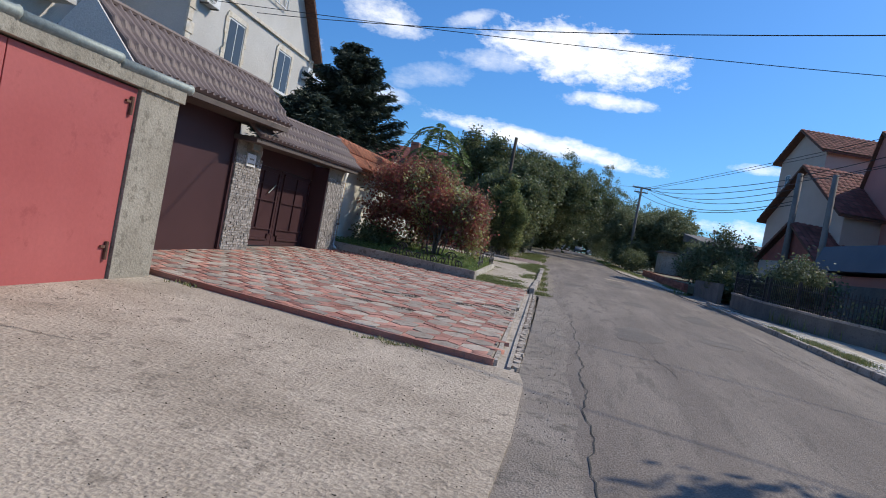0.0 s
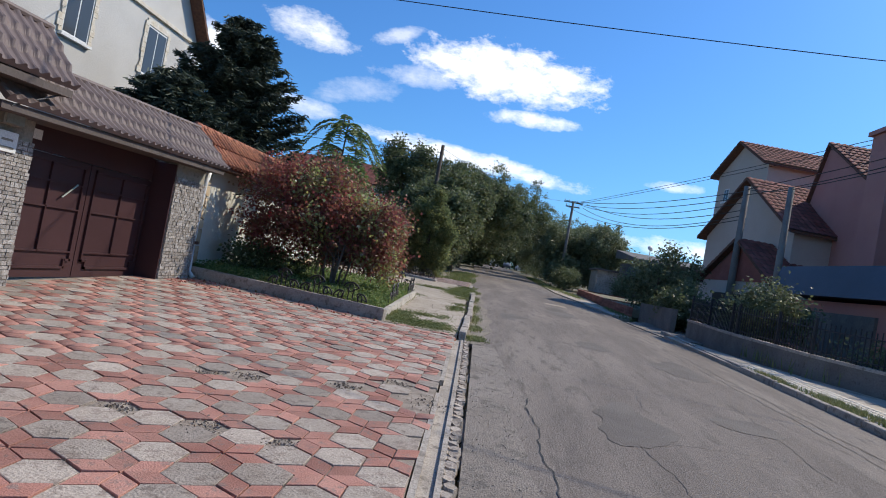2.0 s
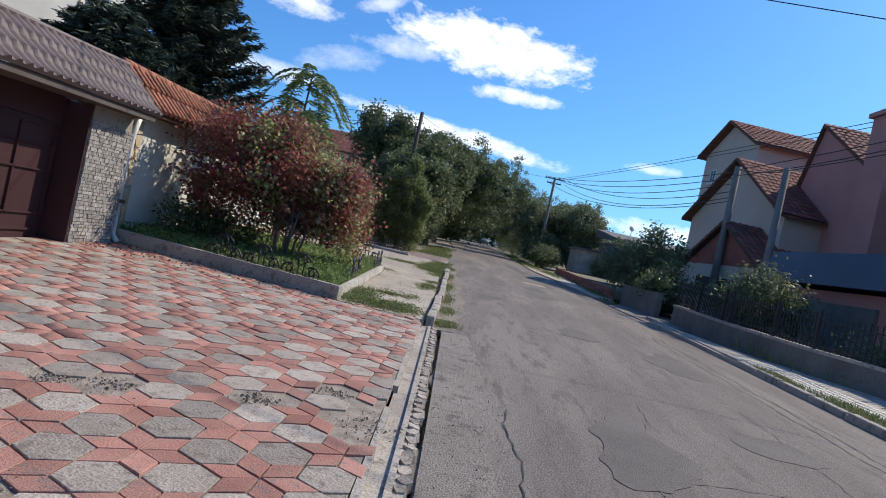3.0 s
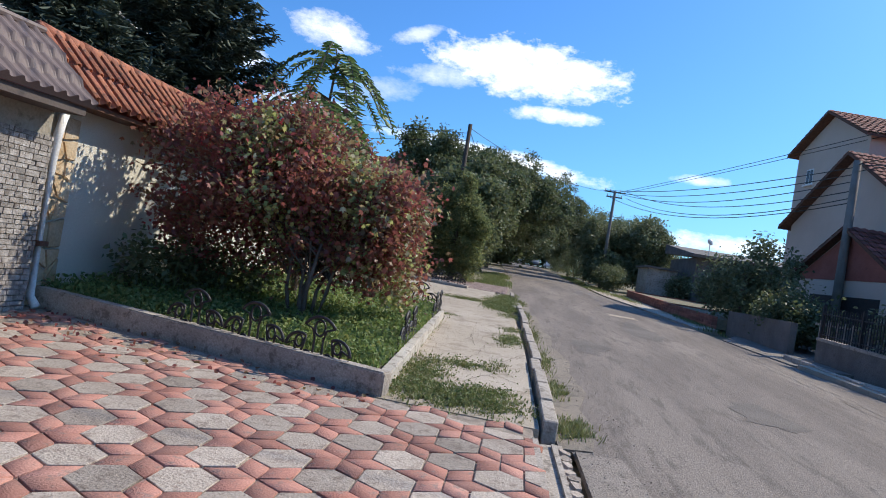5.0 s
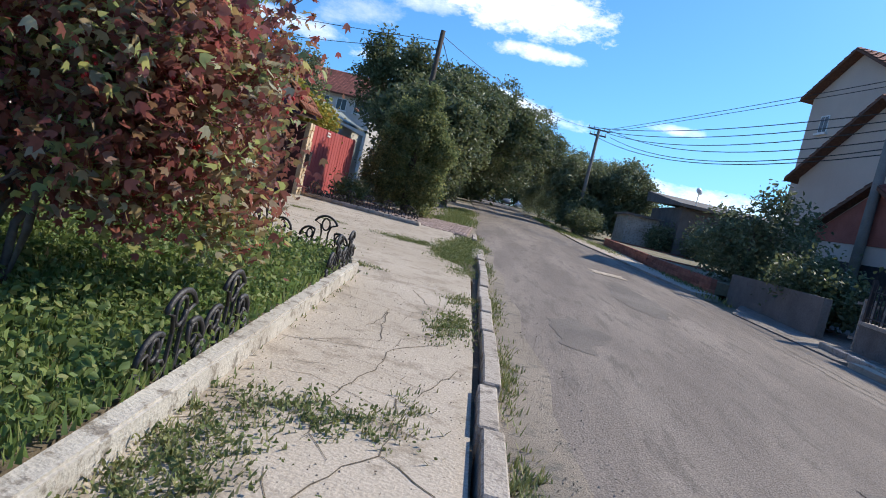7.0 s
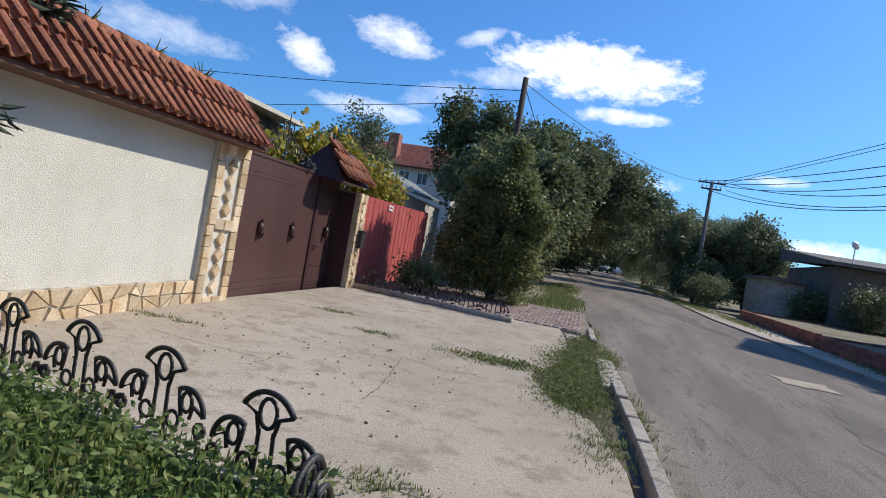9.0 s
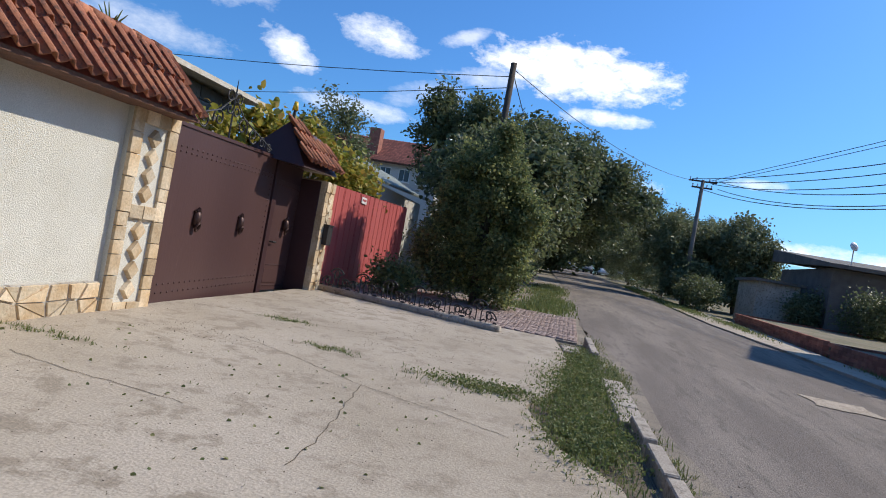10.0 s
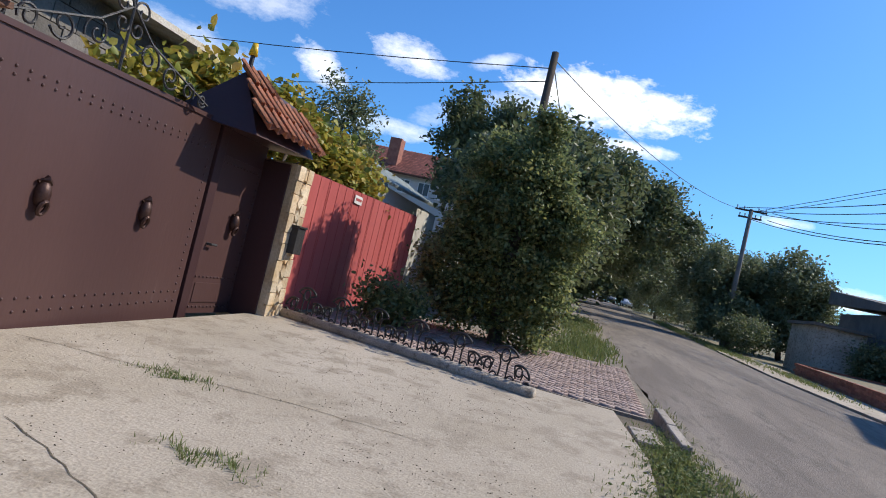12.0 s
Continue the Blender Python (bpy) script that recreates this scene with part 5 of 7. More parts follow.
tube(bm, [(-6.25, 36.66, gz(0, 36.7) + 0.11), (-4.2, 36.12, gz(0, 36.1) + 0.12), (-2.2, 35.55, gz(0, 35.6) + 0.11)], 0.085, 10)
part("log", bm, M_KERB, log, "", True)
adopt(log)
for k in range(6):
    x = -2.65 - 0.64 * k
    y = 35.57 + 0.275 * (-2.2 - x)
    copy_thing(first, pose(x, y, gz(x, y) + 0.13, 0, 0, -15.5))

mb = empty("meter_box", (-5.8, 12.85, 2.6), "small grey meter box above the plate", "meter box")
part("casing", boxm(-5.88, -5.76, 12.68, 13.06, 2.50, 2.68, 0.01), M_PILLAR, mb)
part("cover", boxm(-5.76, -5.75, 12.72, 13.02, 2.52, 2.66, 0.004), M_GALV, mb, "grey metal cover")
adopt(mb)

# ---- houses, walls and poles ----
def gable_house(name, corner, D, width, depth, z_eave, z_ridge, mat_w, mat_r, label, over=0.7, ridge_at=0.5, base=-0.5, roofname="roof"):
    """A house whose gable runs from corner along D (plan), going back by depth to D's right; returns it and its frame."""
    c, d = Vector((*corner, 0)), Vector((*D, 0)).normalized()
    n = Vector((d.y, -d.x, 0))
    h = empty(name, (corner[0], corner[1], gz(*corner)), label, "house")
    def P(u, w, z):
        p = c + d * u + n * w
        return (p.x, p.y, z)
    bm = bmesh.new()
    r = width * ridge_at
    f = [bm.verts.new(P(*q)) for q in ((0, 0, base), (width, 0, base), (width, 0, z_eave), (r, 0, z_ridge), (0, 0, z_eave))]
    g = [bm.verts.new(P(*q)) for q in ((0, depth, base), (width, depth, base), (width, depth, z_eave), (r, depth, z_ridge), (0, depth, z_eave))]
    bm.faces.new(f)
    bm.faces.new(g[::-1])
    for i in range(5):
        bm.faces.new((f[i], f[(i + 1) % 5], g[(i + 1) % 5], g[i]))
    part("wall", bm, mat_w, h)
    for side, (ua, ub) in (("near", (0, r)), ("far", (width, r))):
        k = (z_ridge - z_eave) / abs(ub - ua)
        ue = ua + (-over if ub > ua else over) * 0.8
        ze = z_eave - k * over * 0.8
        bm = bmesh.new()
        q = [P(ue, -over, ze), P(ue, depth + over, ze), P(ub, depth + over, z_ridge), P(ub, -over, z_ridge)]
        lo = [(x, y, z + 0.02) for x, y, z in q]
        hi = [(x, y, z + 0.16) for x, y, z in q]
        hexa(bm, lo + hi)
        slope = part(roofname, bm, M_RUST, h, "dark boarded eaves")
        # courses of tiles on the slope
        e0, e1, r1, r0 = [Vector(p) for p in hi]
        rows_n = max(3, int((r0 - e0).length / 0.42))
        cols = max(3, int((e1 - e0).length / 0.33))
        up = (e1 - e0).cross(r0 - e0).normalized()
        up = up if up.z > 0 else -up
        V, Q = [], []
        for j in range(rows_n):
            for i in range(cols):
                for v_, lift in ((j / rows_n, 0.055), ((j + 1.08) / rows_n, 0.012)):
                    for u_, l2 in ((i / cols, 0.0), ((i + 0.5) / cols, 0.05), ((i + 0.97) / cols, 0.0)):
                        V.append(e0.lerp(e1, u_).lerp(r0.lerp(r1, u_), min(v_, 1.0)) + up * (lift + l2))
                b = len(V) - 6
                Q += [(b, b + 1, b + 4, b + 3), (b + 1, b + 2, b + 5, b + 4)]
        me = mesh_quads("roof_tiles", np.array([tuple(v) for v in V]), np.array(Q))
        tagged(part("roof_tiles", me, mat_r, slope, "brick-red clay roof tiles"), kind="stuff")
    return h, P


def window(parent, P, u0, u1, z0, z1, proud=0.03, quoin=None, mull=True):
    """A window set in the gable plane of P, with frame, pane, sill and stone surround."""
    def bx(a, b, c, d, w0, w1, name, mat, par, label=""):
        bm = bmesh.new()
        pts = [P(u, w, z) for z in (c, d) for u, w in ((a, w0), (b, w0), (b, w1), (a, w1))]
        hexa(bm, pts)
        return part(name, bm, mat, par, label)
    win = bx(u0, u1, z0, z1, -0.02, 0.05, "window", M_WHITE, parent, "white framed window")
    um = (u0 + u1) / 2
    for a, b in ((u0 + 0.06, um - 0.03), (um + 0.03, u1 - 0.06)) if mull else ((u0 + 0.06, u1 - 0.06),):
        bx(a, b, z0 + 0.07, z1 - 0.07, -0.028, 0.0, "pane", M_GLASS, win)
    bx(u0 - 0.1, u1 + 0.1, z0 - 0.09, z0 - 0.002, -0.14, 0.05, "sill", M_WHITE, win, "white window sill")
    if quoin:
        r = random.Random(int(u0 * 10))
        z = z0
        while z < z1 + 0.1:
            k = r.uniform(0.14, 0.24)
            for a, s in ((u0, -1), (u1, 1)):
                w = r.uniform(0.12, 0.26)
                bx(min(a, a + s * w), max(a, a + s * w), z, min(z + k, z1 + 0.2) - 0.01, -0.05, 0.02, "quoin", quoin, win)
            z += k
        bx(u0 - 0.1, u1 + 0.1, z1 + 0.002, z1 + 0.2, -0.045, 0.02, "quoin", quoin, win)
    return win


# grey house behind the gates: gable wall at x = -13.2 looks to the road
house_l, PL = gable_house("grey_house", (-13.2, 30.6), (0, -1), 10.3, 9.0, 8.7, 14.6, M_HOUSE, M_GREYROOF, "tall grey stucco house with stone-framed windows", over=0.5)
for y0, y1, z0, z1 in ((26.95, 28.25, 6.55, 8.32), (22.8, 24.0, 6.45, 8.2)):
    window(house_l, PL, 30.6 - y1, 30.6 - y0, z0, z1, quoin=M_QUOIN)
for z in np.arange(3.0, 8.6, 0.42):
    w = 0.3 if int(z / 0.42) % 2 else 0.45
    part("corner_quoin", boxm(-13.24, -13.15, 20.28, 20.28 + w, z, z + 0.38, 0.02), M_QUOIN, house_l)
    part("corner_quoin", boxm(-13.24, -13.15, 30.62 - w, 30.62, z, z + 0.38, 0.02), M_QUOIN, house_l)
bm = bmesh.new()
cube(bm, -13.2, -13.1, 20.3, 30.6, 8.72, 8.84)
part("string_course", bm, M_QUOIN, house_l, "pale moulding under the gable")
bm = bmesh.new()
for k in range(5):
    a0 = 25.45 + (k - 2) * 0.6
    tube(bm, [(-13.1, a0, 10.0), (-13.05, a0 + 0.1 * (k - 2), 11.0 + 0.2 * (2 - abs(k - 2)))], 0.025, 6)
tube(bm, [(-13.08, 24.0, 10.0), (-13.08, 26.9, 10.0)], 0.03, 6)
tube(bm, [(-13.08, 25.45 + 1.45 * math.cos(a), 10.0 + 1.45 * math.sin(a)) for a in np.linspace(0, math.pi, 15)], 0.03, 6)
part("gable_grille", bm, M_WHITE, house_l, "white arched grille in the gable")
adopt(house_l)


def ac_unit(at, facing, label):
    a = empty("air_conditioner", at, label, "air conditioner", "outdoor units")
    x, y, z = at
    if facing == "x":
        part("casing", boxm(x, x + 0.32, y - 0.42, y + 0.42, z, z + 0.58, 0.02), M_WHITE, a)
        bm = bmesh.new()
        for r in (0.06, 0.12, 0.18, 0.23):
            tube(bm, [(x + 0.33, y - 0.1 + r * math.cos(k), z + 0.29 + r * math.sin(k)) for k in np.linspace(0, 2 * math.pi, 17)], 0.008, 4, False)
        part("fan_grille", bm, M_DARKWALL, a, "grey fan grille")
        part("bracket", boxm(x - 0.0, x + 0.34, y - 0.35, y - 0.31, z - 0.05, z - 0.002), M_DARKWALL, a)
        part("bracket", boxm(x - 0.0, x + 0.34, y + 0.31, y + 0.35, z - 0.05, z - 0.002), M_DARKWALL, a)
    adopt(a)


ac_unit((-13.2, 30.0, 7.75), "x", "white outdoor air-conditioning unit on the wall")
ac_unit((-13.2, 21.2, 8.0), "x", "white outdoor air-conditioning unit on the wall")
# side wing and balcony to the south of the grey house
wing = empty("house_wing", (-15, 18, 0), "shaded grey side wing of the house with a balcony", "house")
part("wall", boxm(-24, -16.8, 12, 20.2, -0.3, 9.5), M_HOUSE, wing)
part("balcony", boxm(-16.8, -15.9, 14.5, 18.5, 6.6, 7.5, 0.02), M_HOUSE, wing, "pale balcony front")
part("roof", boxm(-24.3, -16.4, 11.7, 20.15, 9.5, 9.75), M_GREYROOF, wing)
adopt(wing)

# cream house on the right with stepped gables
house_r, PR = gable_house("cream_house", (14.75, 38.7), (-0.15, 1.0), 9.2, 9.0, 6.75, 9.75, M_HOUSER, M_TERRAD, "cream stucco house with steep brick-red tiled gables", over=0.5, ridge_at=0.5)
adopt(house_r)
up_r, PU = gable_house("tall_gable_house", (15.45, 45.3), (-0.12, 1.0), 6.4, 10.0, 11.45, 13.15, M_HOUSER, M_TERRAD, "taller cream house block with a brick-red tiled gable", over=0.5, ridge_at=0.5)
window(up_r, PU, 4.6, 5.3, 9.5, 10.4)
adopt(up_r)
third, PT = gable_house("red_brown_house", (17.1, 33.0), (-0.06, 1.0), 9.6, 12.0, 6.8, 11.7, M_PINK, M_TERRAD, "red-brown stucco house with a steep tiled gable", over=0.2, ridge_at=0.78)
adopt(third)
block = empty("red_brown_block", (18, 26, 0), "red-brown rear house block with a chimney", "house")
part("wall", boxm(16.6, 26, 18, 33.4, 0, 7.6), M_PINK, block)
part("roof", boxm(16.2, 26.4, 17.6, 33.8, 7.6, 7.8, 0.02), M_TERRAD, block)
part("chimney", boxm(15.9, 17.0, 33.6, 35.2, 5, 10.9, 0.02), M_PINK, block, "red-brown stucco chimney")
part("chimney_cap", boxm(15.75, 17.15, 33.45, 35.35, 10.9, 11.1, 0.02), M_PINK, block)
adopt(block)
# small pitched porch on the gable
porch, PP = gable_house("garage_porch", (13.35, 36.7), (-0.15, 1.0), 7.0, 2.5, 3.75, 5.85, M_HOUSER, M_TERRAD, "low porch with a steep brown gable over a garage", over=0.35)
for a, b in ((1.2, 5.6),):
    bm = bmesh.new()
    hexa(bm, [PP(u, w, z) for z in (0.8, 3.1) for u, w in ((a, -0.03), (b, -0.03), (b, 0.05), (a, 0.05))])
    part("garage_door", bm, M_IRON, porch, "dark garage doorway")
bm = bmesh.new()
v = [bm.verts.new(PP(u, -0.03, z)) for u, z in ((0.1, 3.77), (6.9, 3.77), (3.5, 5.78))] + [bm.verts.new(PP(u, 0.0, z)) for u, z in ((0.1, 3.77), (6.9, 3.77), (3.5, 5.78))]
for f in ((0, 1, 2), (5, 4, 3), (0, 3, 4, 1), (1, 4, 5, 2), (2, 5, 3, 0)):
    bm.faces.new([v[i] for i in f])
part("gable_panel", bm, M_TERRAD, porch, "brown-red gable panel")
adopt(porch)
# blue canopy
can = empty("blue_canopy", (12, 28, 3), "low outbuilding under a blue sheet canopy", "outbuilding")
bm = bmesh.new()
hexa(bm, [(11.7, 17, 3.05), (11.7, 33, 3.15), (15.8, 33, 3.15), (15.8, 17, 3.05), (12.1, 17, 4.1), (12.1, 33, 4.3), (15.8, 33, 4.4), (15.8, 17, 4.2)])
part("roof_sheet", bm, M_BLUE, can)
part("wall", boxm(12.2, 15.8, 18, 32.8, 0, 3.0), M_PINK, can)
part("door", boxm(12.1, 12.2, 26, 30.5, 0.5, 2.6), M_DARKWALL, can, "grey door")
adopt(can)

# garden wall on the right with railings
RW = [(8.1, 30.9), (8.15, 26.2), (8.75, 22.6), (9.9, 20.4), (12.5, 17.5)]
gw = empty("garden_wall", (8, 25, gz(0, 25)), "low grey block wall carrying black iron railings", "wall")
rnd = random.Random(8)
for p, q in zip(RW, RW[1:]):
    L = math.hypot(q[0] - p[0], q[1] - p[1])
    bm = bmesh.new()
    wall_run(bm, (p[0], p[1]), (q[0], q[1]), -0.2, 0.60, 0.22)
    part("core", bm, M_DARKWALL, gw)
    bm = bmesh.new()
    wall_run(bm, (p[0] - 0.03, p[1]), (q[0] - 0.03, q[1]), 0.602, 0.68, 0.3)
    part("coping", bm, M_KERB, gw, "concrete coping")
    n = int(L / 0.13)
    for k in range(n):
        x, y = p[0] + (q[0] - p[0]) * k / n + 0.1, p[1] + (q[1] - p[1]) * k / n + 0.05
        z = gz(0, y)
        bm = bmesh.new()
        cube(bm, x - 0.011, x + 0.011, y - 0.011, y + 0.011, z + 0.68, z + 1.52 + 0.03 * (k % 2))
        if k % 16 == 0:
            cube(bm, x - 0.035, x + 0.035, y - 0.035, y + 0.035, z + 0.68, z + 1.62)
        part("paling", bm, M_IRON, gw)
    bm = bmesh.new()
    for h in (0.78, 1.36):
        tube(bm, [(p[0] + 0.1, p[1] + 0.05, gz(0, p[1]) + h), (q[0] + 0.1, q[1] + 0.05, gz(0, q[1]) + h)], 0.016, 6)
    part("rail", bm, M_IRON, gw)
adopt(gw)
# brick planters and dark garden wall further up
def brick_bed(p, q, r_, h, label):
    t = empty("brick_planter", (*p, gz(*p)), label, "planter", "brick planters")
    bm = bmesh.new()
    for (a, b) in ((p, q), (r_, p)):
        L = math.hypot(b[0] - a[0], b[1] - a[1])
        n, m = int(L / 0.5), 5
        for j in range(m):
            for i in range(n):
                u0, u1 = (i + 0.5 * (j % 2)) / n, (i + 0.96 + 0.5 * (j % 2)) / n
                pa = (a[0] + (b[0] - a[0]) * min(u0, 1), a[1] + (b[1] - a[1]) * min(u0, 1))
                pb = (a[0] + (b[0] - a[0]) * min(u1, 1), a[1] + (b[1] - a[1]) * min(u1, 1))
                if pa != pb:
                    wall_run(bm, pa, pb, -0.1 + (h + 0.1) * j / m, -0.1 + (h + 0.1) * (j + 0.94) / m, -0.2)
    tagged(part("bricks", bm, M_BRICKR, t), kind="stuff")
    bm = bmesh.new()
    s = Vector(q) + Vector(r_) - Vector(p)
    slab(bm, [p, q, (s.x, s.y), r_], h - 0.08, 0.4)
    part("soil", bm, M_GROUND, t, "grassy soil")
    adopt(t)


brick_bed((7.3, 57.5), (7.4, 46.5), (14, 58.5), 0.5, "long low red-brick planter beside the pavement")
brick_bed((7.2, 45.6), (7.5, 38.0), (12.6, 46.2), 0.5, "low red-brick planter with shrubs")
bm = bmesh.new()
cube(bm, 7.75, 7.95, 31.9, 37.6, 0.4, 1.75)
cube(bm, 7.96, 13.0, 37.3, 37.6, 0.4, 1.75)
structure("wall_dark", bm, M_DARKWALL, "dark garden wall beside the entry", "wall")
mg = empty("pale_paling_fence", (8.6, 31.2, 1), "short row of pale grey palings at the entry", "fence")
for k in range(8):
    part("paling", boxm(8.3 + k * 0.22, 8.36 + k * 0.22, 31.3, 31.34, 0.78, 1.95, 0.006), M_KERB, mg)
bm = bmesh.new()
cube(bm, 8.2, 10.1, 31.35, 31.39, 1.0, 1.06)
cube(bm, 8.2, 10.1, 31.35, 31.39, 1.8, 1.86)
part("rail", bm, M_KERB, mg)
adopt(mg)
# white shed and low roofs in the distance
sh = empty("white_shed", (10, 62, 1.5), "small white shed with a grey roof", "shed")
part("wall", boxm(9.1, 11.3, 62, 66, 1.2, 3.9), M_WHITED, sh)
part("roof", boxm(8.9, 11.5, 61.7, 66.2, 3.9, 4.05), M_DARKWALL, sh)
adopt(sh)
lh = empty("long_low_house", (17, 62, 1.5), "long low house with a grey roof and a dish", "house")
part("wall", boxm(12.0, 26, 60, 68, 1.2, 5.1), M_DARKWALL, lh)
bm = bmesh.new()
hexa(bm, [(11.6, 59.4, 5.1), (27, 59.4, 5.1), (27, 69, 5.6), (11.6, 69, 5.6), (11.6, 59.4, 5.3), (27, 59.4, 5.3), (27, 69, 6.4), (11.6, 69, 6.4)])
part("roof", bm, M_DARKWALL, lh)
bm = bmesh.new()
bmesh.ops.create_cone(bm, cap_ends=True, segments=16, radius1=0.24, radius2=0.08, depth=0.1, matrix=pose(12.6, 59.4, 6.3, 70, 0, 20))
tube(bm, [(12.6, 59.5, 5.2), (12.6, 59.5, 6.2)], 0.03, 6)
part("dish", bm, M_WHITE, lh, "white satellite dish")
adopt(lh)

# house behind the red fence, far house, cars
fh, PF = gable_house("far_house", (-28, 83), (0, 1), 10, 13.4, 10.2, 12.9, M_HOUSE, M_TERRAD, "distant pale house with a brown roof and chimney", over=0.8)


def PF2(u, w, z):
    return (-14.6 - u, 83 + w, z)


for u in (0.8, 2.7, 4.6, 6.5, 8.4):
    window(fh, PF2, u, u + 1.1, 8.4, 9.6)
part("chimney", boxm(-22.2, -21.1, 83.6, 84.8, 10, 13.3, 0.02), M_BRICKR, fh, "brick chimney")
adopt(fh)
bh = empty("block_outbuilding", (-9.5, 36, 0), "grey block outbuilding with a flat tin roof", "outbuilding")
bm = bmesh.new()
r8 = random.Random(4)
for j in range(14):
    for i in range(10):
        y0 = 33.0 + i * 0.42 + 0.21 * (j % 2)
        cube(bm, -9.6, -9.2 + r8.uniform(-0.008, 0.008), y0, y0 + 0.405, 0.6 + j * 0.3, 0.885 + j * 0.3)
tagged(part("block_wall", bm, M_DARKWALL, bh, "grey block courses"), kind="stuff")
bm = bmesh.new()
hexa(bm, [(-14, 32.6, 4.9), (-8.7, 32.6, 4.75), (-8.7, 37.6, 4.85), (-14, 37.6, 5.0), (-14, 32.6, 5.0), (-8.7, 32.6, 4.85), (-8.7, 37.6, 4.95), (-14, 37.6, 5.1)])
part("roof", bm, M_QUOIN, bh, "pale roof edge")
adopt(bh)
lowroof = empty("tin_roof_shed", (-9, 45, 1), "low shed with a corrugated grey roof", "shed")
bm = bmesh.new()
metal_roof(bm, (-7.4, 43.0, 4.1), (-7.4, 50.0, 4.3), (-10.5, 43.0, 5.4), (-10.5, 50.0, 5.6), wave=0.25, courses=2)
part("roof", bm, M_GALV, lowroof)
part("wall", boxm(-10.4, -7.6, 43.2, 49.8, 0.8, 4.1), M_HOUSE, lowroof)
adopt(lowroof)


def pole(name, at, top, r0, r1, mat, label, arms, lean=(0, 0)):
    x, y = at
    z = gz(x, y)
    p = empty(name, (x, y, z), label, "utility pole", "utility poles")
    bm = bmesh.new()
    t = (x + lean[0], y + lean[1], top)
    tube(bm, [(x, y, z - 0.3), t], [r0, r1], 12)
    part("shaft", bm, mat, p, "", True)
    for dz, w in arms:
        part("crossarm", boxm(t[0] - w, t[0] + w, t[1] - 0.05, t[1] + 0.05, top - dz, top - dz + 0.11, 0.01), M_WOODPOLE, p, "dark crossarm")
        for s in (-0.9, -0.45, 0.45, 0.9):
            bm = bmesh.new()
            tube(bm, [(t[0] + s * w, t[1], top - dz + 0.1), (t[0] + s * w, t[1], top - dz + 0.30)], [0.03, 0.05], 8)
            part("insulator", bm, M_WHITE, p, "white insulator")
    adopt(p)


pole("utility_pole", (6.9, 71.2), 10.6, 0.17, 0.12, M_CONCPOLE, "far utility pole with two crossarms", ((0.15, 0.95), (0.6, 0.7)), (0.0, 0))
pole("utility_pole", (-4.35, 46.8), 9.5, 0.15, 0.11, M_WOODPOLE, "dark wooden pole rising above the trees", ())
pole("utility_pole", (12.6, 40.0), 8.75, 0.20, 0.15, M_CONCPOLE, "grey concrete pole before the cream house", ())
pole("utility_pole", (12.5, 34.4), 7.9, 0.17, 0.13, M_CONCPOLE, "grey concrete pole beside the house", ())


def wire(p, q, sag, label="thin black overhead cable between poles", r=0.012):
    bm = bmesh.new()
    p, q = Vector(p), Vector(q)
    tube(bm, [p.lerp(q, k / 14) - Vector((0, 0, sag * 4 * (k / 14) * (1 - k / 14))) for k in range(15)], r, 5)
    tagged(part("overhead_cable", bm, M_WIRE), label, "cable", "overhead cables")


for k, (a, za, zb_) in enumerate(((-0.9, 10.6, 8.5), (-0.5, 10.5, 8.2), (0.5, 10.4, 7.9), (1.1, 10.6, 7.5), (0.9, 10.1, 7.2), (-0.8, 10.1, 7.0))):
    wire((7.05 + a, 71.2, za), (12.6, 40.0, zb_), 0.5 + 0.15 * k, r=0.022)
wire((12.6, 40, 8.6), (12.5, 34.4, 7.8), 0.1, r=0.02)
wire((12.6, 40, 8.3), (16, 20, 9.5), 0.4, r=0.02)
wire((12.6, 40, 8.6), (18, 10, 10.5), 0.4, r=0.02)
wire((12.5, 34.4, 7.8), (17, 4, 9.5), 0.4, r=0.018)
wire((-13.1, 24.5, 9.0), (14.0, 13.0, 7.6), 0.5, r=0.014)
wire((-13.1, 22.0, 9.6), (14.0, 9.0, 7.6), 0.4, r=0.014)
wire((7.1, 71.2, 10.5), (30, -12, 14.0), 0.8, r=0.018)
wire((7.6, 71.2, 10.5), (33, -12, 15.0), 0.8, r=0.018)
wire((-4.35, 46.8, 8.6), (-40, 60, 9.0), 0.6, r=0.018)
wire((-4.35, 46.8, 9.0), (-40, 52, 10.0), 0.6, r=0.018)
wire((-4.35, 46.8, 9.2), (-3.0, 100, 9.5), 1.0, r=0.018)
wire((-4.35, 46.8, 9.3), (6.2, 71.2, 10.5), 0.7, r=0.015)


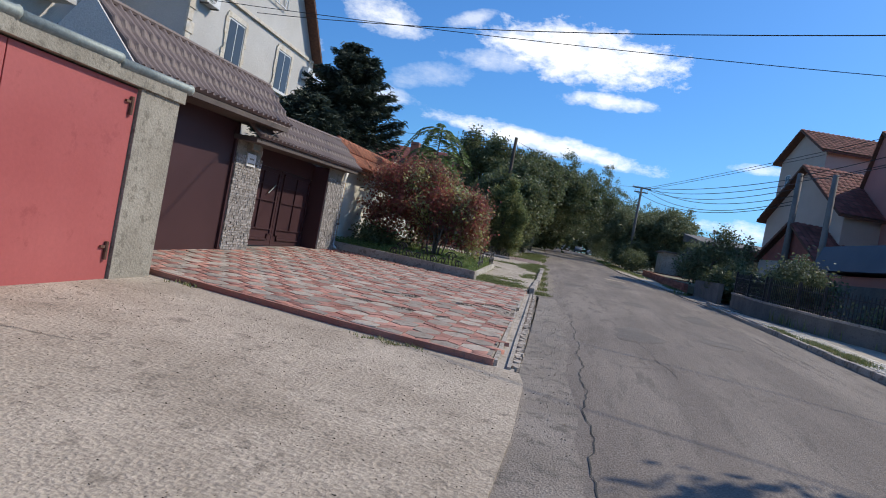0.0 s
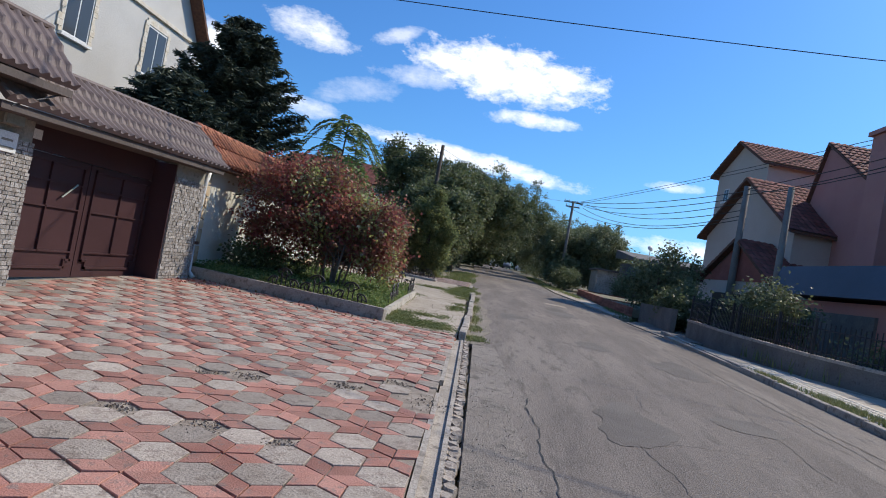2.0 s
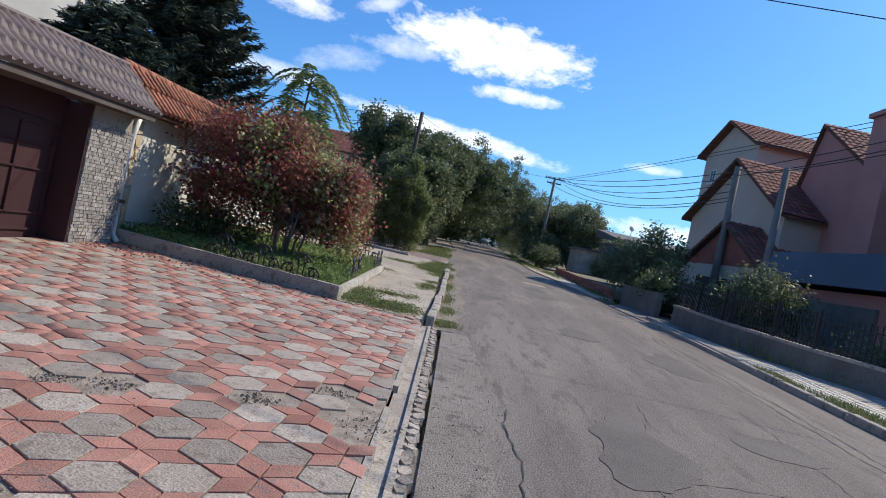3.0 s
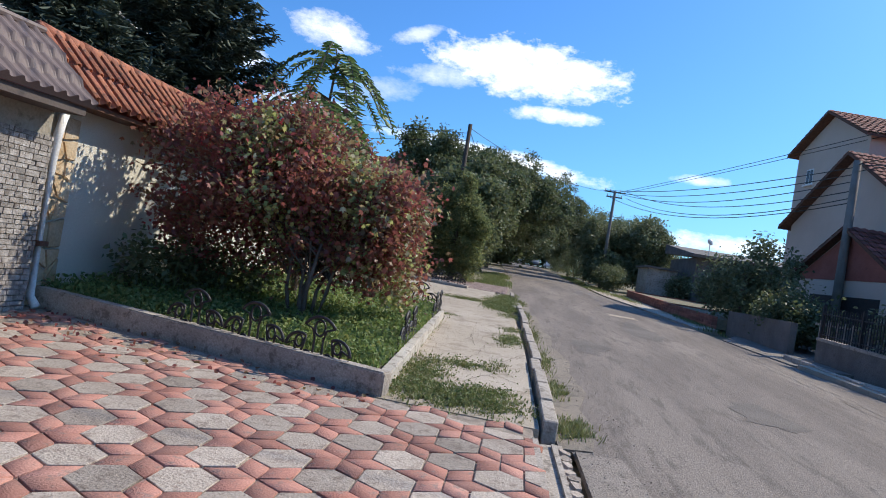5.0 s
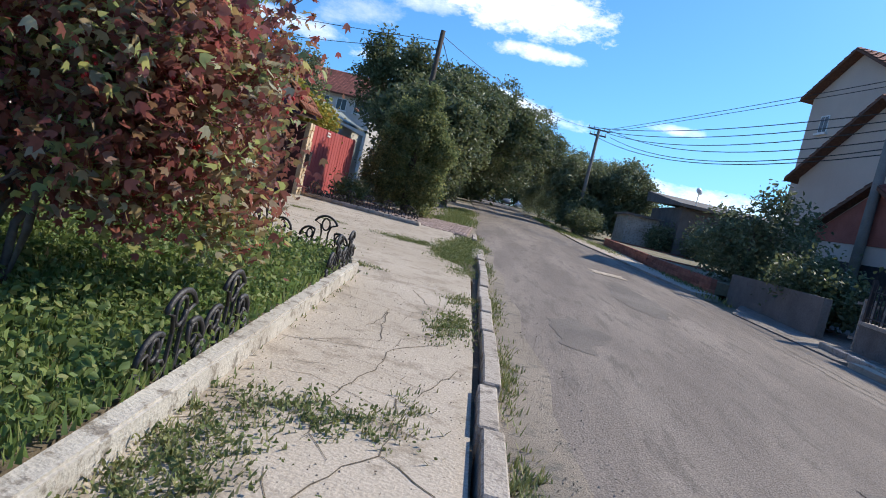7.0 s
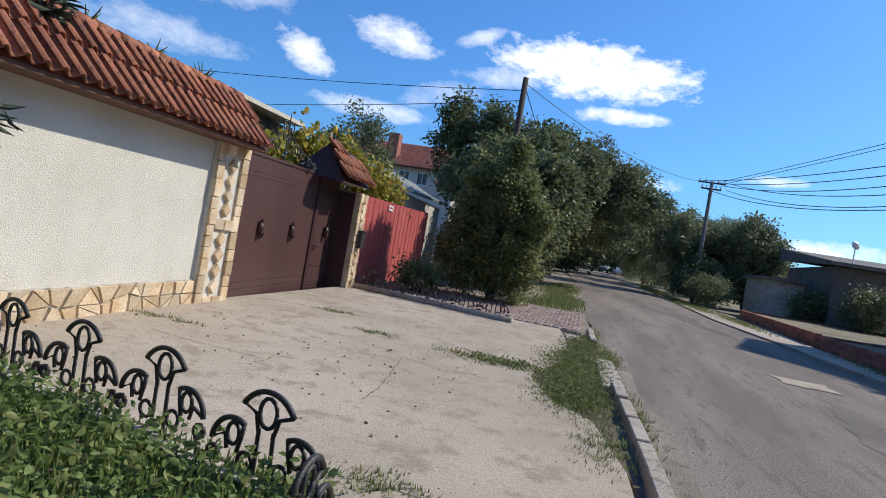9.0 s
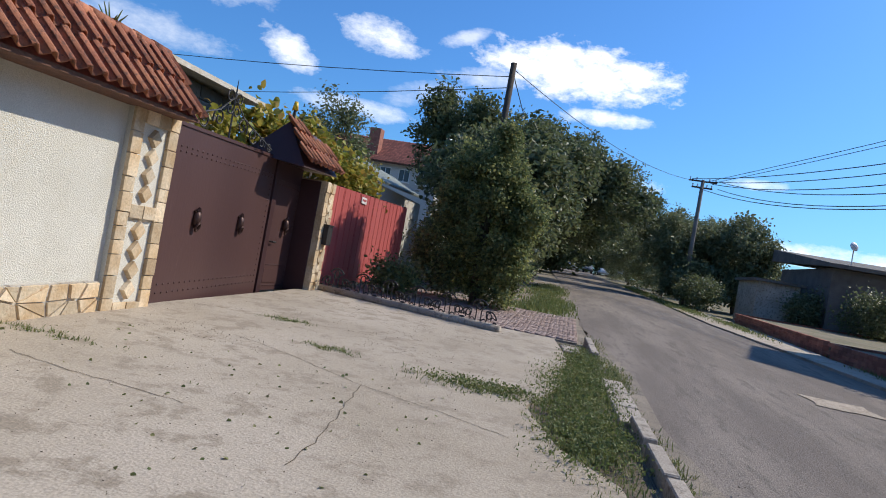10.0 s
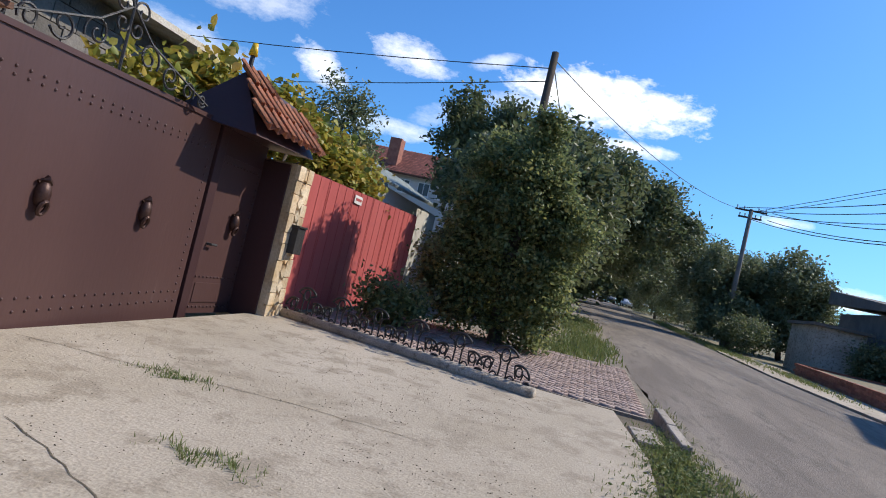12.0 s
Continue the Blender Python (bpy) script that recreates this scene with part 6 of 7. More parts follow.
def car(at, yaw, paint, label):
    c = empty("parked_car", (*at, gz(*at)), label, "car", "parked cars")
    bm = bmesh.new()
    side = [(-2.1, 0.3), (2.1, 0.3), (2.15, 0.75), (1.2, 0.92), (0.55, 1.42), (-1.0, 1.45), (-1.75, 0.98), (-2.15, 0.9)]
    a = [bm.verts.new((x, -0.82, z)) for x, z in side]
    b = [bm.verts.new((x, 0.82, z)) for x, z in side]
    bm.faces.new(a)
    bm.faces.new(b[::-1])
    for i in range(len(side)):
        j = (i + 1) % len(side)
        bm.faces.new((a[i], b[i], b[j], a[j]))
    bmesh.ops.bevel(bm, geom=bm.edges[:], offset=0.06, segments=2, affect="EDGES")
    body = part("body", bm, paint, c, "", True)
    for s in (-1, 1):
        bm = bmesh.new()
        v = [bm.verts.new((x, s * 0.835, z)) for x, z in ((-1.5, 1.0), (1.0, 0.98), (0.5, 1.34), (-0.95, 1.37))]
        bm.faces.new(v)
        bmesh.ops.solidify(bm, geom=bm.faces[:], thickness=0.02)
        part("side_window", bm, M_GLASS, c)
        for x in (-1.3, 1.35):
            bm = bmesh.new()
            bmesh.ops.create_cone(bm, cap_ends=True, segments=14, radius1=0.32, radius2=0.32, depth=0.2, matrix=pose(x, s * 0.78, 0.32, 90))
            part("wheel", bm, M_TAR, c)
    c.matrix_world = pose(at[0], at[1], gz(*at), 0, 0, yaw)


M_CARW = shader("white_car_paint", (0.6, 0.6, 0.6), (0.62, 0.62, 0.62), 1, 0.25, 0, 20, spec=0.6)
M_CARG = shader("grey_car_paint", (0.12, 0.125, 0.13), (0.13, 0.135, 0.14), 1, 0.25, 0, 20, spec=0.6)
for k in range(6):
    car((-1.2 + 2.9 * (k % 6) - 5, 150 + (k % 2) * 3), 80 + 4 * k, M_CARW if k % 2 == 0 else M_CARG, "white parked car at the far end of the street" if k % 2 == 0 else "grey parked car at the far end of the street")

# ---- plants ----
def spruce(at, height, spread_r, seed, label):
    """A conifer: whorls of drooping boughs with hanging twigs of needles."""
    rng = np.random.default_rng(seed)
    x, y = at
    z = gz(x, y)
    t = empty("spruce", (x, y, z), label, "tree")
    bm = bmesh.new()
    tube(bm, [(x, y, z - 0.2), (x + 0.1, y, z + height * 0.5), (x, y, z + height)], [0.2, 0.12, 0.02], 8)
    pts, ups = [], []
    for k in range(330):
        f = rng.random() ** 0.9 * 0.985
        h = z + 1.2 + (height - 1.3) * f
        L = spread_r * (1 - f) ** 0.62 * rng.uniform(0.5, 1.15) + 0.2
        a = rng.uniform(0, 2 * math.pi)
        d = np.array([math.cos(a), math.sin(a), 0.0])
        base = np.array([x, y, h])
        tip = base + d * L + np.array([0, 0, L * 0.18])
        tube(bm, [base, (base + tip) / 2 + np.array([0, 0, -0.06 * L]), tip], [0.035, 0.02, 0.006], 4, False)
        n = int(115 * L) + 24
        u = rng.random(n) ** 0.7
        c = base + (tip - base) * u[:, None]
        c[:, 2] -= 0.12 * L * np.sin(u * math.pi)
        side = np.array([-d[1], d[0], 0])
        off = rng.normal(size=(n, 3)) * np.array([0.07, 0.07, 0.055]) + side * (rng.normal(size=n) * 0.17 * L * (1.1 - u))[:, None]
        c = c + off
        pts.append(c)
        ups.append(d * 0.8 + side * np.sign((off * side).sum(1))[:, None] * 0.7 + np.array([0, 0, -0.15]))
    part("trunk", bm, M_BARK, t, "dark trunk and boughs")
    pts, ups = np.concatenate(pts), np.concatenate(ups)
    part("crown", leaf_mesh("crown", rng, pts, 0.27, 0.085, up=ups), M_SPRUCE, t)
    adopt(t)


spruce((-9.2, 26.0), 8.1, 3.3, 5, "dark green spruce behind the garden wall")
spruce((-9.2, 22.4), 5.2, 2.4, 6, "dark green spruce behind the garden wall")

# red-leaved viburnum in the planter
VB = [(-3.6, 20.6, 2.2, 1.3, 1.2, 1.0), (-4.5, 20.3, 2.75, 0.85, 0.8, 0.75), (-2.5, 20.8, 2.1, 0.75, 0.9, 0.75), (-3.7, 21.3, 2.6, 0.9, 0.85, 0.8), (-5.0, 20.6, 1.8, 0.65, 0.7, 0.5), (-2.5, 20.3, 1.75, 0.45, 0.5, 0.4), (-3.8, 20.2, 3.15, 0.5, 0.6, 0.4), (-2.2, 21.2, 1.25, 0.22, 0.25, 0.16)]
vib = tree("viburnum", (-3.2, 20.1), VB, 1.3, 0.026, M_SHRUB, M_TWIG, "large viburnum shrub with reddening leaves and berries", 11, 420, 72, 0.16, 0.070, 12, "shrub", 0.75, stems=7, floor=0.8, shell=0.35, lobed=True)
rngv = np.random.default_rng(12)
gcl = clumps(rngv, VB, 230, 0.2, 0.3)
gcl = gcl[(gcl[:, 2] > 1.0) & (gcl[:, 0] > -4.2)]
gl = part("green_leaves", lobed_leaf_mesh("green_leaves", rngv, crown_points(rngv, gcl, 60, 0.15), 0.072), M_SHRUBG, vib, "green and yellow leaves")
# long shoots breaking the outline
bm = bmesh.new()
lp = []
for c in clumps(rngv, VB, 60, 0.1, 0.9):
    if c[2] < 1.6:
        continue
    o = np.array([c[0] + 3.5, c[1] - 20.7, (c[2] - 1.9) * 1.3])
    o = o / np.linalg.norm(o) + np.array([0, 0, 0.5]) + rngv.normal(size=3) * 0.25
    L = rngv.uniform(0.22, 0.48)
    tip = c + o * L + np.array([0, 0, -0.12 * L])
    mid = c + o * L * 0.5 + np.array([0, 0, 0.05])
    tube(bm, [tuple(c - o * 0.25), tuple(mid), tuple(tip)], [0.008, 0.006, 0.003], 4, False)
    for u in np.linspace(0, 1.02, 20):
        q = (1 - u) ** 2 * c + 2 * u * (1 - u) * mid + u * u * tip
        lp.append(q + rngv.normal(size=3) * 0.05)
tagged(part("twig", bm, M_TWIG, vib, "thin twiggy shoots"), kind="stuff")
part("shoot_leaves", lobed_leaf_mesh("shoot_leaves", rngv, np.array(lp), 0.068), M_SHRUB, vib, "dark red leaves")
bm = bmesh.new()
for c in clumps(rngv, VB, 34, 0.1, 0.8):
    if c[2] > 1.2:
        for k in range(7):
            bmesh.ops.create_icosphere(bm, subdivisions=1, radius=0.013, matrix=Matrix.Translation(Vector(c) + Vector(rngv.normal(size=3) * 0.035)))
tagged(part("berry_cluster", bm, M_BERRY, vib, "clusters of red berries"), kind="stuff")
adopt(vib)
tree("wall_shrub", (-5.2, 20.4), [(-5.3, 20.2, 1.05, 0.45, 0.7, 0.35), (-4.6, 20.9, 1.0, 0.5, 0.6, 0.3), (-5.4, 21.6, 1.15, 0.4, 0.7, 0.4)], 0.9, 0.02, M_TREE, M_TWIG, "low dark green shrub under the garden wall", 13, 90, 40, 0.14, 0.085, 5, "shrub", 0.65, floor=0.2)


def sumac(at, top, seed, label):
    """A tall stem with long drooping feathered leaves."""
    rng = np.random.default_rng(seed)
    x, y = at
    z = gz(x, y)
    t = empty("sumac", (x, y, z), label, "tree")
    bm = bmesh.new()
    tube(bm, [(x, y, z), (x + 0.1, y, (z + top) / 2), (x + 0.15, y, top)], [0.06, 0.04, 0.02], 6)
    pts, ups = [], []
    for k in range(26):
        a = rng.uniform(0, 2 * math.pi)
        b0 = Vector((x + 0.12, y, top - rng.uniform(0, 1.5)))
        L = rng.uniform(0.95, 1.5)
        d = Vector((math.cos(a), math.sin(a), 0))
        curve = [b0 + d * L * s + Vector((0, 0, 0.6 * L * s - 1.25 * L * s * s)) for s in np.linspace(0, 1, 9)]
        tube(bm, curve, [0.014] * 8 + [0.003], 4, False)
        side = Vector((-d.y, d.x, 0))
        for i in range(26):
            s = 0.12 + 0.88 * i / 25
            p = b0 + d * L * s + Vector((0, 0, 0.6 * L * s - 1.25 * L * s * s))
            for sg in (-1, 1):
                u = (side * sg + d * 0.35 + Vector((0, 0, -0.35))).normalized()
                w = 0.2 * (1.05 - 0.6 * s)
                pts.append(tuple(p + u * w * 0.5))
                ups.append(tuple(u * 4))
    part("trunk", bm, M_BARK, t)
    part("crown", leaf_mesh("crown", rng, np.array(pts), 0.21, 0.17, up=np.array(ups)), M_FERN, t)
    adopt(t)


sumac((-4.5, 23.2), 5.35, 3, "tall sumac with long feathered green leaves")
sumac((-4.0, 21.9), 4.2, 4, "young sumac with long feathered green leaves")

# ivy-covered thicket by the red fence
HB = [(-3.5, 40.3, 2.9, 1.1, 1.0, 1.6), (-3.8, 40.3, 4.4, 0.75, 0.7, 0.8), (-3.0, 40.2, 4.2, 0.5, 0.6, 0.5), (-3.3, 40.2, 5.3, 0.22, 0.3, 0.5), (-4.4, 40.4, 2.4, 0.6, 0.8, 1.3), (-2.75, 40.2, 2.0, 0.5, 0.7, 0.9), (-2.45, 40.2, 3.4, 0.4, 0.6, 0.6)]
tree("creeper_thicket", (-3.4, 40.4), HB, 3.0, 0.12, M_HEDGE, M_BARK, "tall thicket of creeper-covered shrubs", 21, 680, 95, 0.13, 0.085, 8, "shrub", 0.7, floor=0.1, shell=0.6)
tree("fence_shrub", (-5.3, 38.6), [(-5.2, 39.0, 1.35, 0.45, 0.6, 0.4)], 0.6, 0.03, M_HEDGE, M_BARK, "low green shrub against the red fence", 22, 60, 40, 0.18, 0.1, 4, "shrub", 0.7, floor=0.1)
# walnut trees along the left verge
WB_ = [((-5.0, 47), [(-4.9, 46.6, 4.9, 1.2, 1.6, 1.5), (-3.2, 47.5, 4.7, 1.3, 1.8, 1.6)], 31), ((-4.0, 54), [(-3.6, 54, 5.9, 2.4, 3, 2.5)], 35), ((-7.6, 60), [(-8.5, 60, 8.5, 2.3, 2.6, 2.6), (-5.8, 60, 7.6, 2.4, 3, 2.6)], 37),
       ((-3.6, 62), [(-3.4, 61, 7.6, 2.9, 3.4, 3.0), (-0.4, 62, 6.7, 2.6, 3.2, 2.6)], 32), ((-3.8, 76), [(-3.2, 76, 9.0, 4.0, 5, 4.0), (0.8, 77, 8.2, 3.4, 4, 3.3)], 33), ((-5.0, 92), [(-4, 92, 9.5, 4.5, 6, 4.2), (0.6, 94, 8.6, 3.6, 5, 3.2)], 34)]
for at, bl_, sd in WB_:
    tree("walnut_tree", at, bl_, 3.2, 0.2, M_TREE, M_BARK, "leafy walnut tree on the roadside verge", sd, 330, 95, 0.29, 0.23, 9, "tree", 0.6, floor=1.4, shell=0.6)
for k, (x, y, h, r) in enumerate(((-7, 104, 8.5, 6), (-11, 125, 9, 8), (0, 170, 8, 10), (14, 172, 8, 10), (-16, 165, 9, 10), (26, 160, 8, 9))):
    tree("distant_tree", (x, y), [(x, y, gz(x, y) + h * 0.5, r, r, h * 0.5), (x + r * 0.6, y, gz(x, y) + h * 0.4, r * 0.7, r * 0.7, h * 0.4)], 3, 0.25, M_TREE, M_BARK, "distant dark leafy tree closing the street", 40 + k, 260, 55, 0.75, 0.62, 6, "tree", 0.6, floor=0.3)
# right verge
RT = [((7.6, 73), [(5.9, 74, 6.0, 1.7, 2.3, 2.0), (8.3, 74, 5.2, 1.9, 2.2, 2.4), (6.8, 72, 3.4, 1.6, 2, 1.2)], 51), ((11, 74), [(10.6, 74, 6.2, 1.7, 2.3, 2.5), (12.7, 75, 5.0, 1.4, 2.0, 1.7), (10.8, 73, 3.4, 1.8, 1.8, 1.2)], 52), ((8, 90), [(7.5, 90, 7.0, 3.0, 5, 3.0), (12.6, 91, 7.0, 3, 4, 3.0)], 53), ((6.8, 112), [(6.4, 112, 8.0, 4.0, 7, 3.8)], 54), ((15, 112), [(16, 112, 8.5, 4, 5, 3.8)], 55), ((8.5, 135), [(4.8, 135, 14.2, 5.0, 6, 6.4), (11.5, 135, 10.5, 5.5, 6, 5.2)], 56)]
for at, bl_, sd in RT:
    tree("roadside_tree", at, bl_, 2.6, 0.16, M_TREE2, M_BARK, "dusty leafy tree on the far verge", sd, 290, 85, 0.3, 0.24, 8, "tree", 0.6, floor=0.5, shell=0.55)
tree("quince_tree", (8.9, 39.6), [(8.9, 39.6, 2.6, 1.5, 1.6, 1.2), (9.0, 39.4, 4.0, 0.7, 0.7, 0.9), (10.4, 39.8, 3.6, 0.5, 0.5, 0.7), (9.6, 40.5, 2.2, 1.6, 1.4, 1.0)], 2.6, 0.07, M_TREE2, M_BARK, "small fruit tree behind the brick planter", 61, 220, 34, 0.22, 0.17, 8, "tree", 0.55, floor=0.3)
tree("garden_rose", (9.6, 27.4), [(9.5, 27.2, 2.2, 0.9, 1.0, 0.9), (10.3, 27.6, 1.8, 0.8, 0.9, 0.7), (9.3, 28.6, 1.7, 0.7, 0.9, 0.6)], 1.0, 0.04, M_TREE2, M_TWIG, "loose garden bush behind the railings", 62, 200, 34, 0.2, 0.13, 9, "shrub", 0.6, floor=0.3)
tree("garden_rose", (10.6, 22.4), [(10.8, 22.4, 1.3, 1.0, 1.4, 0.45)], 0.6, 0.03, M_TREE2, M_TWIG, "low garden bush behind the railings", 63, 70, 34, 0.2, 0.12, 6, "shrub", 0.6, floor=0.2)
tree("garden_rose", (9.4, 34.5), [(9.0, 34.5, 1.7, 1.2, 1.4, 0.8)], 0.8, 0.03, M_TREE, M_TWIG, "dark bush beside the entry", 64, 120, 34, 0.2, 0.13, 6, "shrub", 0.6, floor=0.2)
# yellowing vine above the wicket and fence
VN = [(-7.6, 34.2, 3.6, 0.2, 0.5, 0.2), (-7.5, 35.4, 3.9, 0.25, 0.5, 0.3), (-7.5, 37.7, 4.05, 0.45, 0.7, 0.45), (-7.4, 38.9, 3.8, 0.45, 0.9, 0.4), (-7.3, 40.5, 3.6, 0.4, 1.0, 0.35)]
tree("grape_vine", (-7.2, 37.4), VN, 2.6, 0.04, M_VINE, M_BARK, "yellowing grape vine climbing over the fence", 71, 210, 34, 0.2, 0.15, 10, "vine", 0.85, floor=2.0, shell=0.3)
tree("olive_tree", (-10.5, 46), [(-10.5, 46, 5.6, 1.1, 1.1, 1.4)], 4, 0.1, M_TREE2, M_BARK, "grey-green tree behind the fence", 72, 130, 40, 0.22, 0.14, 6)


def grass(name, outline_fn, n, h, mat, label, seed, zoff, lean=0.5, wide=0.012, category="grass"):
    """Single blades over an area; outline_fn gives plan points."""
    rng = np.random.default_rng(seed)
    p = outline_fn(rng, n)
    z = np.clip(p[:, 1], -60, 190) * SLOPE + zoff
    k = h * rng.uniform(0.4, 1.25, len(p))
    a = rng.uniform(0, 2 * math.pi, len(p))
    d = np.stack([np.cos(a), np.sin(a)], 1)
    s = np.stack([-d[:, 1], d[:, 0]], 1) * wide
    le = (rng.random(len(p)) * lean * k)[:, None]
    b = np.c_[p, z]
    v = np.stack([b - np.c_[s, 0 * z], b + np.c_[s, 0 * z], np.c_[p + d * le * 0.6 + s * 0.7, z + k * 0.6], np.c_[p + d * le, z + k]], 1)
    me = mesh_quads(name, v.reshape(-1, 3), np.arange(4 * len(p)).reshape(-1, 4))
    return tagged(part(name, me, mat), label, category, "", "stuff")


def patchy(blobs):
    """Plan points in soft round patches (x, y, rx, ry, weight)."""
    def fn(rng, n):
        w = np.array([b[4] for b in blobs], float)
        pick = rng.choice(len(blobs), n, p=w / w.sum())
        B = np.array([b[:4] for b in blobs])[pick]
        u = rng.normal(size=(n, 2)) * 0.5
        u = np.clip(u, -1.3, 1.3)
        # tufts
        q = B[:, :2] + u * B[:, 2:4]
        q = q + 0.06 * np.sin(q[:, ::-1] * 17)
        return q
    return fn


def bed(rng, n):
    u, v = rng.random(n), rng.random(n)
    y = 17.85 + v * 6.93
    xr = -1.56 - 0.040 * (y - 17.5)
    xl = -6.0 - 0.03 * (y - 18)
    y = y - 0.2 * (xl + (xr - xl) * u + 1.7)
    x = xl + (xr - xl) * u
    return np.stack([x, np.clip(y, 17.72, 26.0)], 1)


grass("planter_grass", bed, 30000, 0.11, M_HERB, "green grass and weeds growing in the planter", 81, 0.22)
rngb = np.random.default_rng(82)
wp = bed(rngb, 30000)
wp = np.c_[wp, wp[:, 1] * SLOPE + 0.26 + rngb.random(30000) ** 2 * 0.17]
tagged(part("planter_weeds", leaf_mesh("planter_weeds", rngb, wp, 0.055, 0.65), M_HERB), "low broad-leaved weeds in the planter", "weeds", "", "stuff")
grass("walk_weeds", patchy([(-0.85, 18.0, 0.7, 0.42, 5), (-0.5, 18.5, 0.35, 0.3, 0.8), (-1.3, 18.9, 0.3, 0.85, 2), (-0.9, 19.9, 0.5, 0.25, 0.8), (-0.35, 23.0, 0.22, 0.7, 1.1), (-0.35, 24.6, 0.2, 0.5, 0.6), (-0.45, 20.3, 0.1, 0.5, 0.2), (-1.75, 22, 0.12, 2.2, 0.7), (-1.6, 19.6, 0.15, 0.8, 0.5), (-1.9, 25.6, 0.3, 0.2, 0.4)]), 10000, 0.05, M_WEED, "dry weeds sprouting through the cracked sidewalk", 83, 0.065, 1.3, 0.008, "weeds")
grass("verge_weeds", patchy([(-0.75, 29.6, 0.45, 1.1, 3), (-0.8, 31.8, 0.5, 1.6, 4), (-0.7, 34.0, 0.35, 1.4, 2.5), (-1.8, 30.6, 0.8, 0.35, 1.6), (-3.7, 30.9, 0.35, 0.12, 0.4), (-4.9, 32.2, 0.35, 0.13, 0.4), (-5.9, 28.9, 0.8, 0.1, 0.4), (-0.5, 27.6, 0.25, 0.7, 0.8)]), 16000, 0.06, M_GRASS, "green weeds along the broken kerb", 84, 0.05, 1.2, 0.006, "weeds")
grass("kerb_weeds", patchy([(0.35, 18.0, 0.2, 0.35, 1.5), (0.3, 19.8, 0.12, 0.5, 0.8), (0.2, 22.0, 0.12, 1.2, 1), (0.1, 25, 0.1, 1.5, 1), (-0.05, 29, 0.12, 1.5, 1), (-0.2, 33.5, 0.15, 1.2, 1.3), (-0.45, 37, 0.15, 1.2, 0.6), (-0.9, 7.45, 0.4, 0.06, 0.4), (-3.9, 8.2, 0.3, 0.06, 0.3)]), 4200, 0.065, M_WEED, "thin weeds at the foot of the kerb", 85, -0.01, 1.2, 0.007, "weeds")
grass("far_verge_grass", patchy([(-1.6, 46, 0.7, 4, 2), (-2.0, 56, 0.8, 6, 2), (7.0, 40, 0.4, 4, 0.5), (5.6, 64, 0.7, 8, 2), (6.3, 54, 0.5, 5, 1), (-2.4, 43, 0.4, 1.2, 0.5), (8.6, 50, 1.2, 5, 2), (5.4, 85, 0.7, 10, 2)]), 20000, 0.16, M_GRASS, "rough grass on the far verges", 86, -0.04, 0.8, 0.02, "grass")
grass("right_kerb_weeds", patchy([(7.3, 18.0, 0.25, 1.2, 1), (7.4, 16.3, 0.2, 0.8, 1), (7.1, 20.5, 0.15, 1.0, 0.5)]), 3500, 0.1, M_WEED, "weeds along the right kerb", 87, 0.06, 1.0, 0.009, "weeds")
grass("garden_grass", patchy([(9.8, 25, 1.2, 2.5, 2), (11, 21.5, 1.0, 2, 2)]), 7000, 0.35, M_GRASS, "tall grass in the garden behind the railings", 88, 0.1, 0.6, 0.014, "grass")

rngw = np.random.default_rng(90)
wp = patchy([(-0.85, 18.0, 0.7, 0.42, 5), (-0.5, 18.5, 0.35, 0.3, 0.8), (-1.3, 18.9, 0.3, 0.85, 2), (-0.9, 19.9, 0.5, 0.25, 0.8), (-0.35, 23.0, 0.22, 0.7, 1.1), (-0.75, 29.6, 0.4, 1.0, 7), (-0.8, 31.8, 0.42, 1.4, 7), (-0.7, 34.0, 0.3, 1.2, 4), (-1.8, 30.6, 0.7, 0.3, 2)])(rngw, 11000)
wp = np.c_[wp, wp[:, 1] * SLOPE + 0.085 + rngw.random(11000) ** 2 * 0.07]
tagged(part("walk_leaf_weeds", leaf_mesh("walk_leaf_weeds", rngw, wp, 0.034, 0.6), M_GRASS), "low leafy weeds creeping over the sidewalk", "weeds", "", "stuff")
# tree out of view, added so that its shadow falls on the near road
tree("street_tree", (9.5, 7.6), [(9.2, 7.6, 6.6, 1.4, 1.4, 1.3), (8.4, 8.0, 5.9, 0.9, 0.9, 0.8)], 4.5, 0.16, M_TREE2, M_BARK, "unseen tree added beyond the pavement to shade the road", 95, 90, 40, 0.3, 0.2, 7)

# grit, pebbles and fallen leaves
rngp = np.random.default_rng(97)


def scatter(n, x0, x1, y0, y1, zoff, size, mat, name, label, category):
    p = np.c_[rngp.uniform(x0, x1, n), rngp.uniform(y0, y1, n)]
    p = np.c_[p, p[:, 1] * SLOPE + zoff]
    tagged(part(name, leaf_mesh(name, rngp, p, size, 0.9), mat), label, category, "", "stuff")


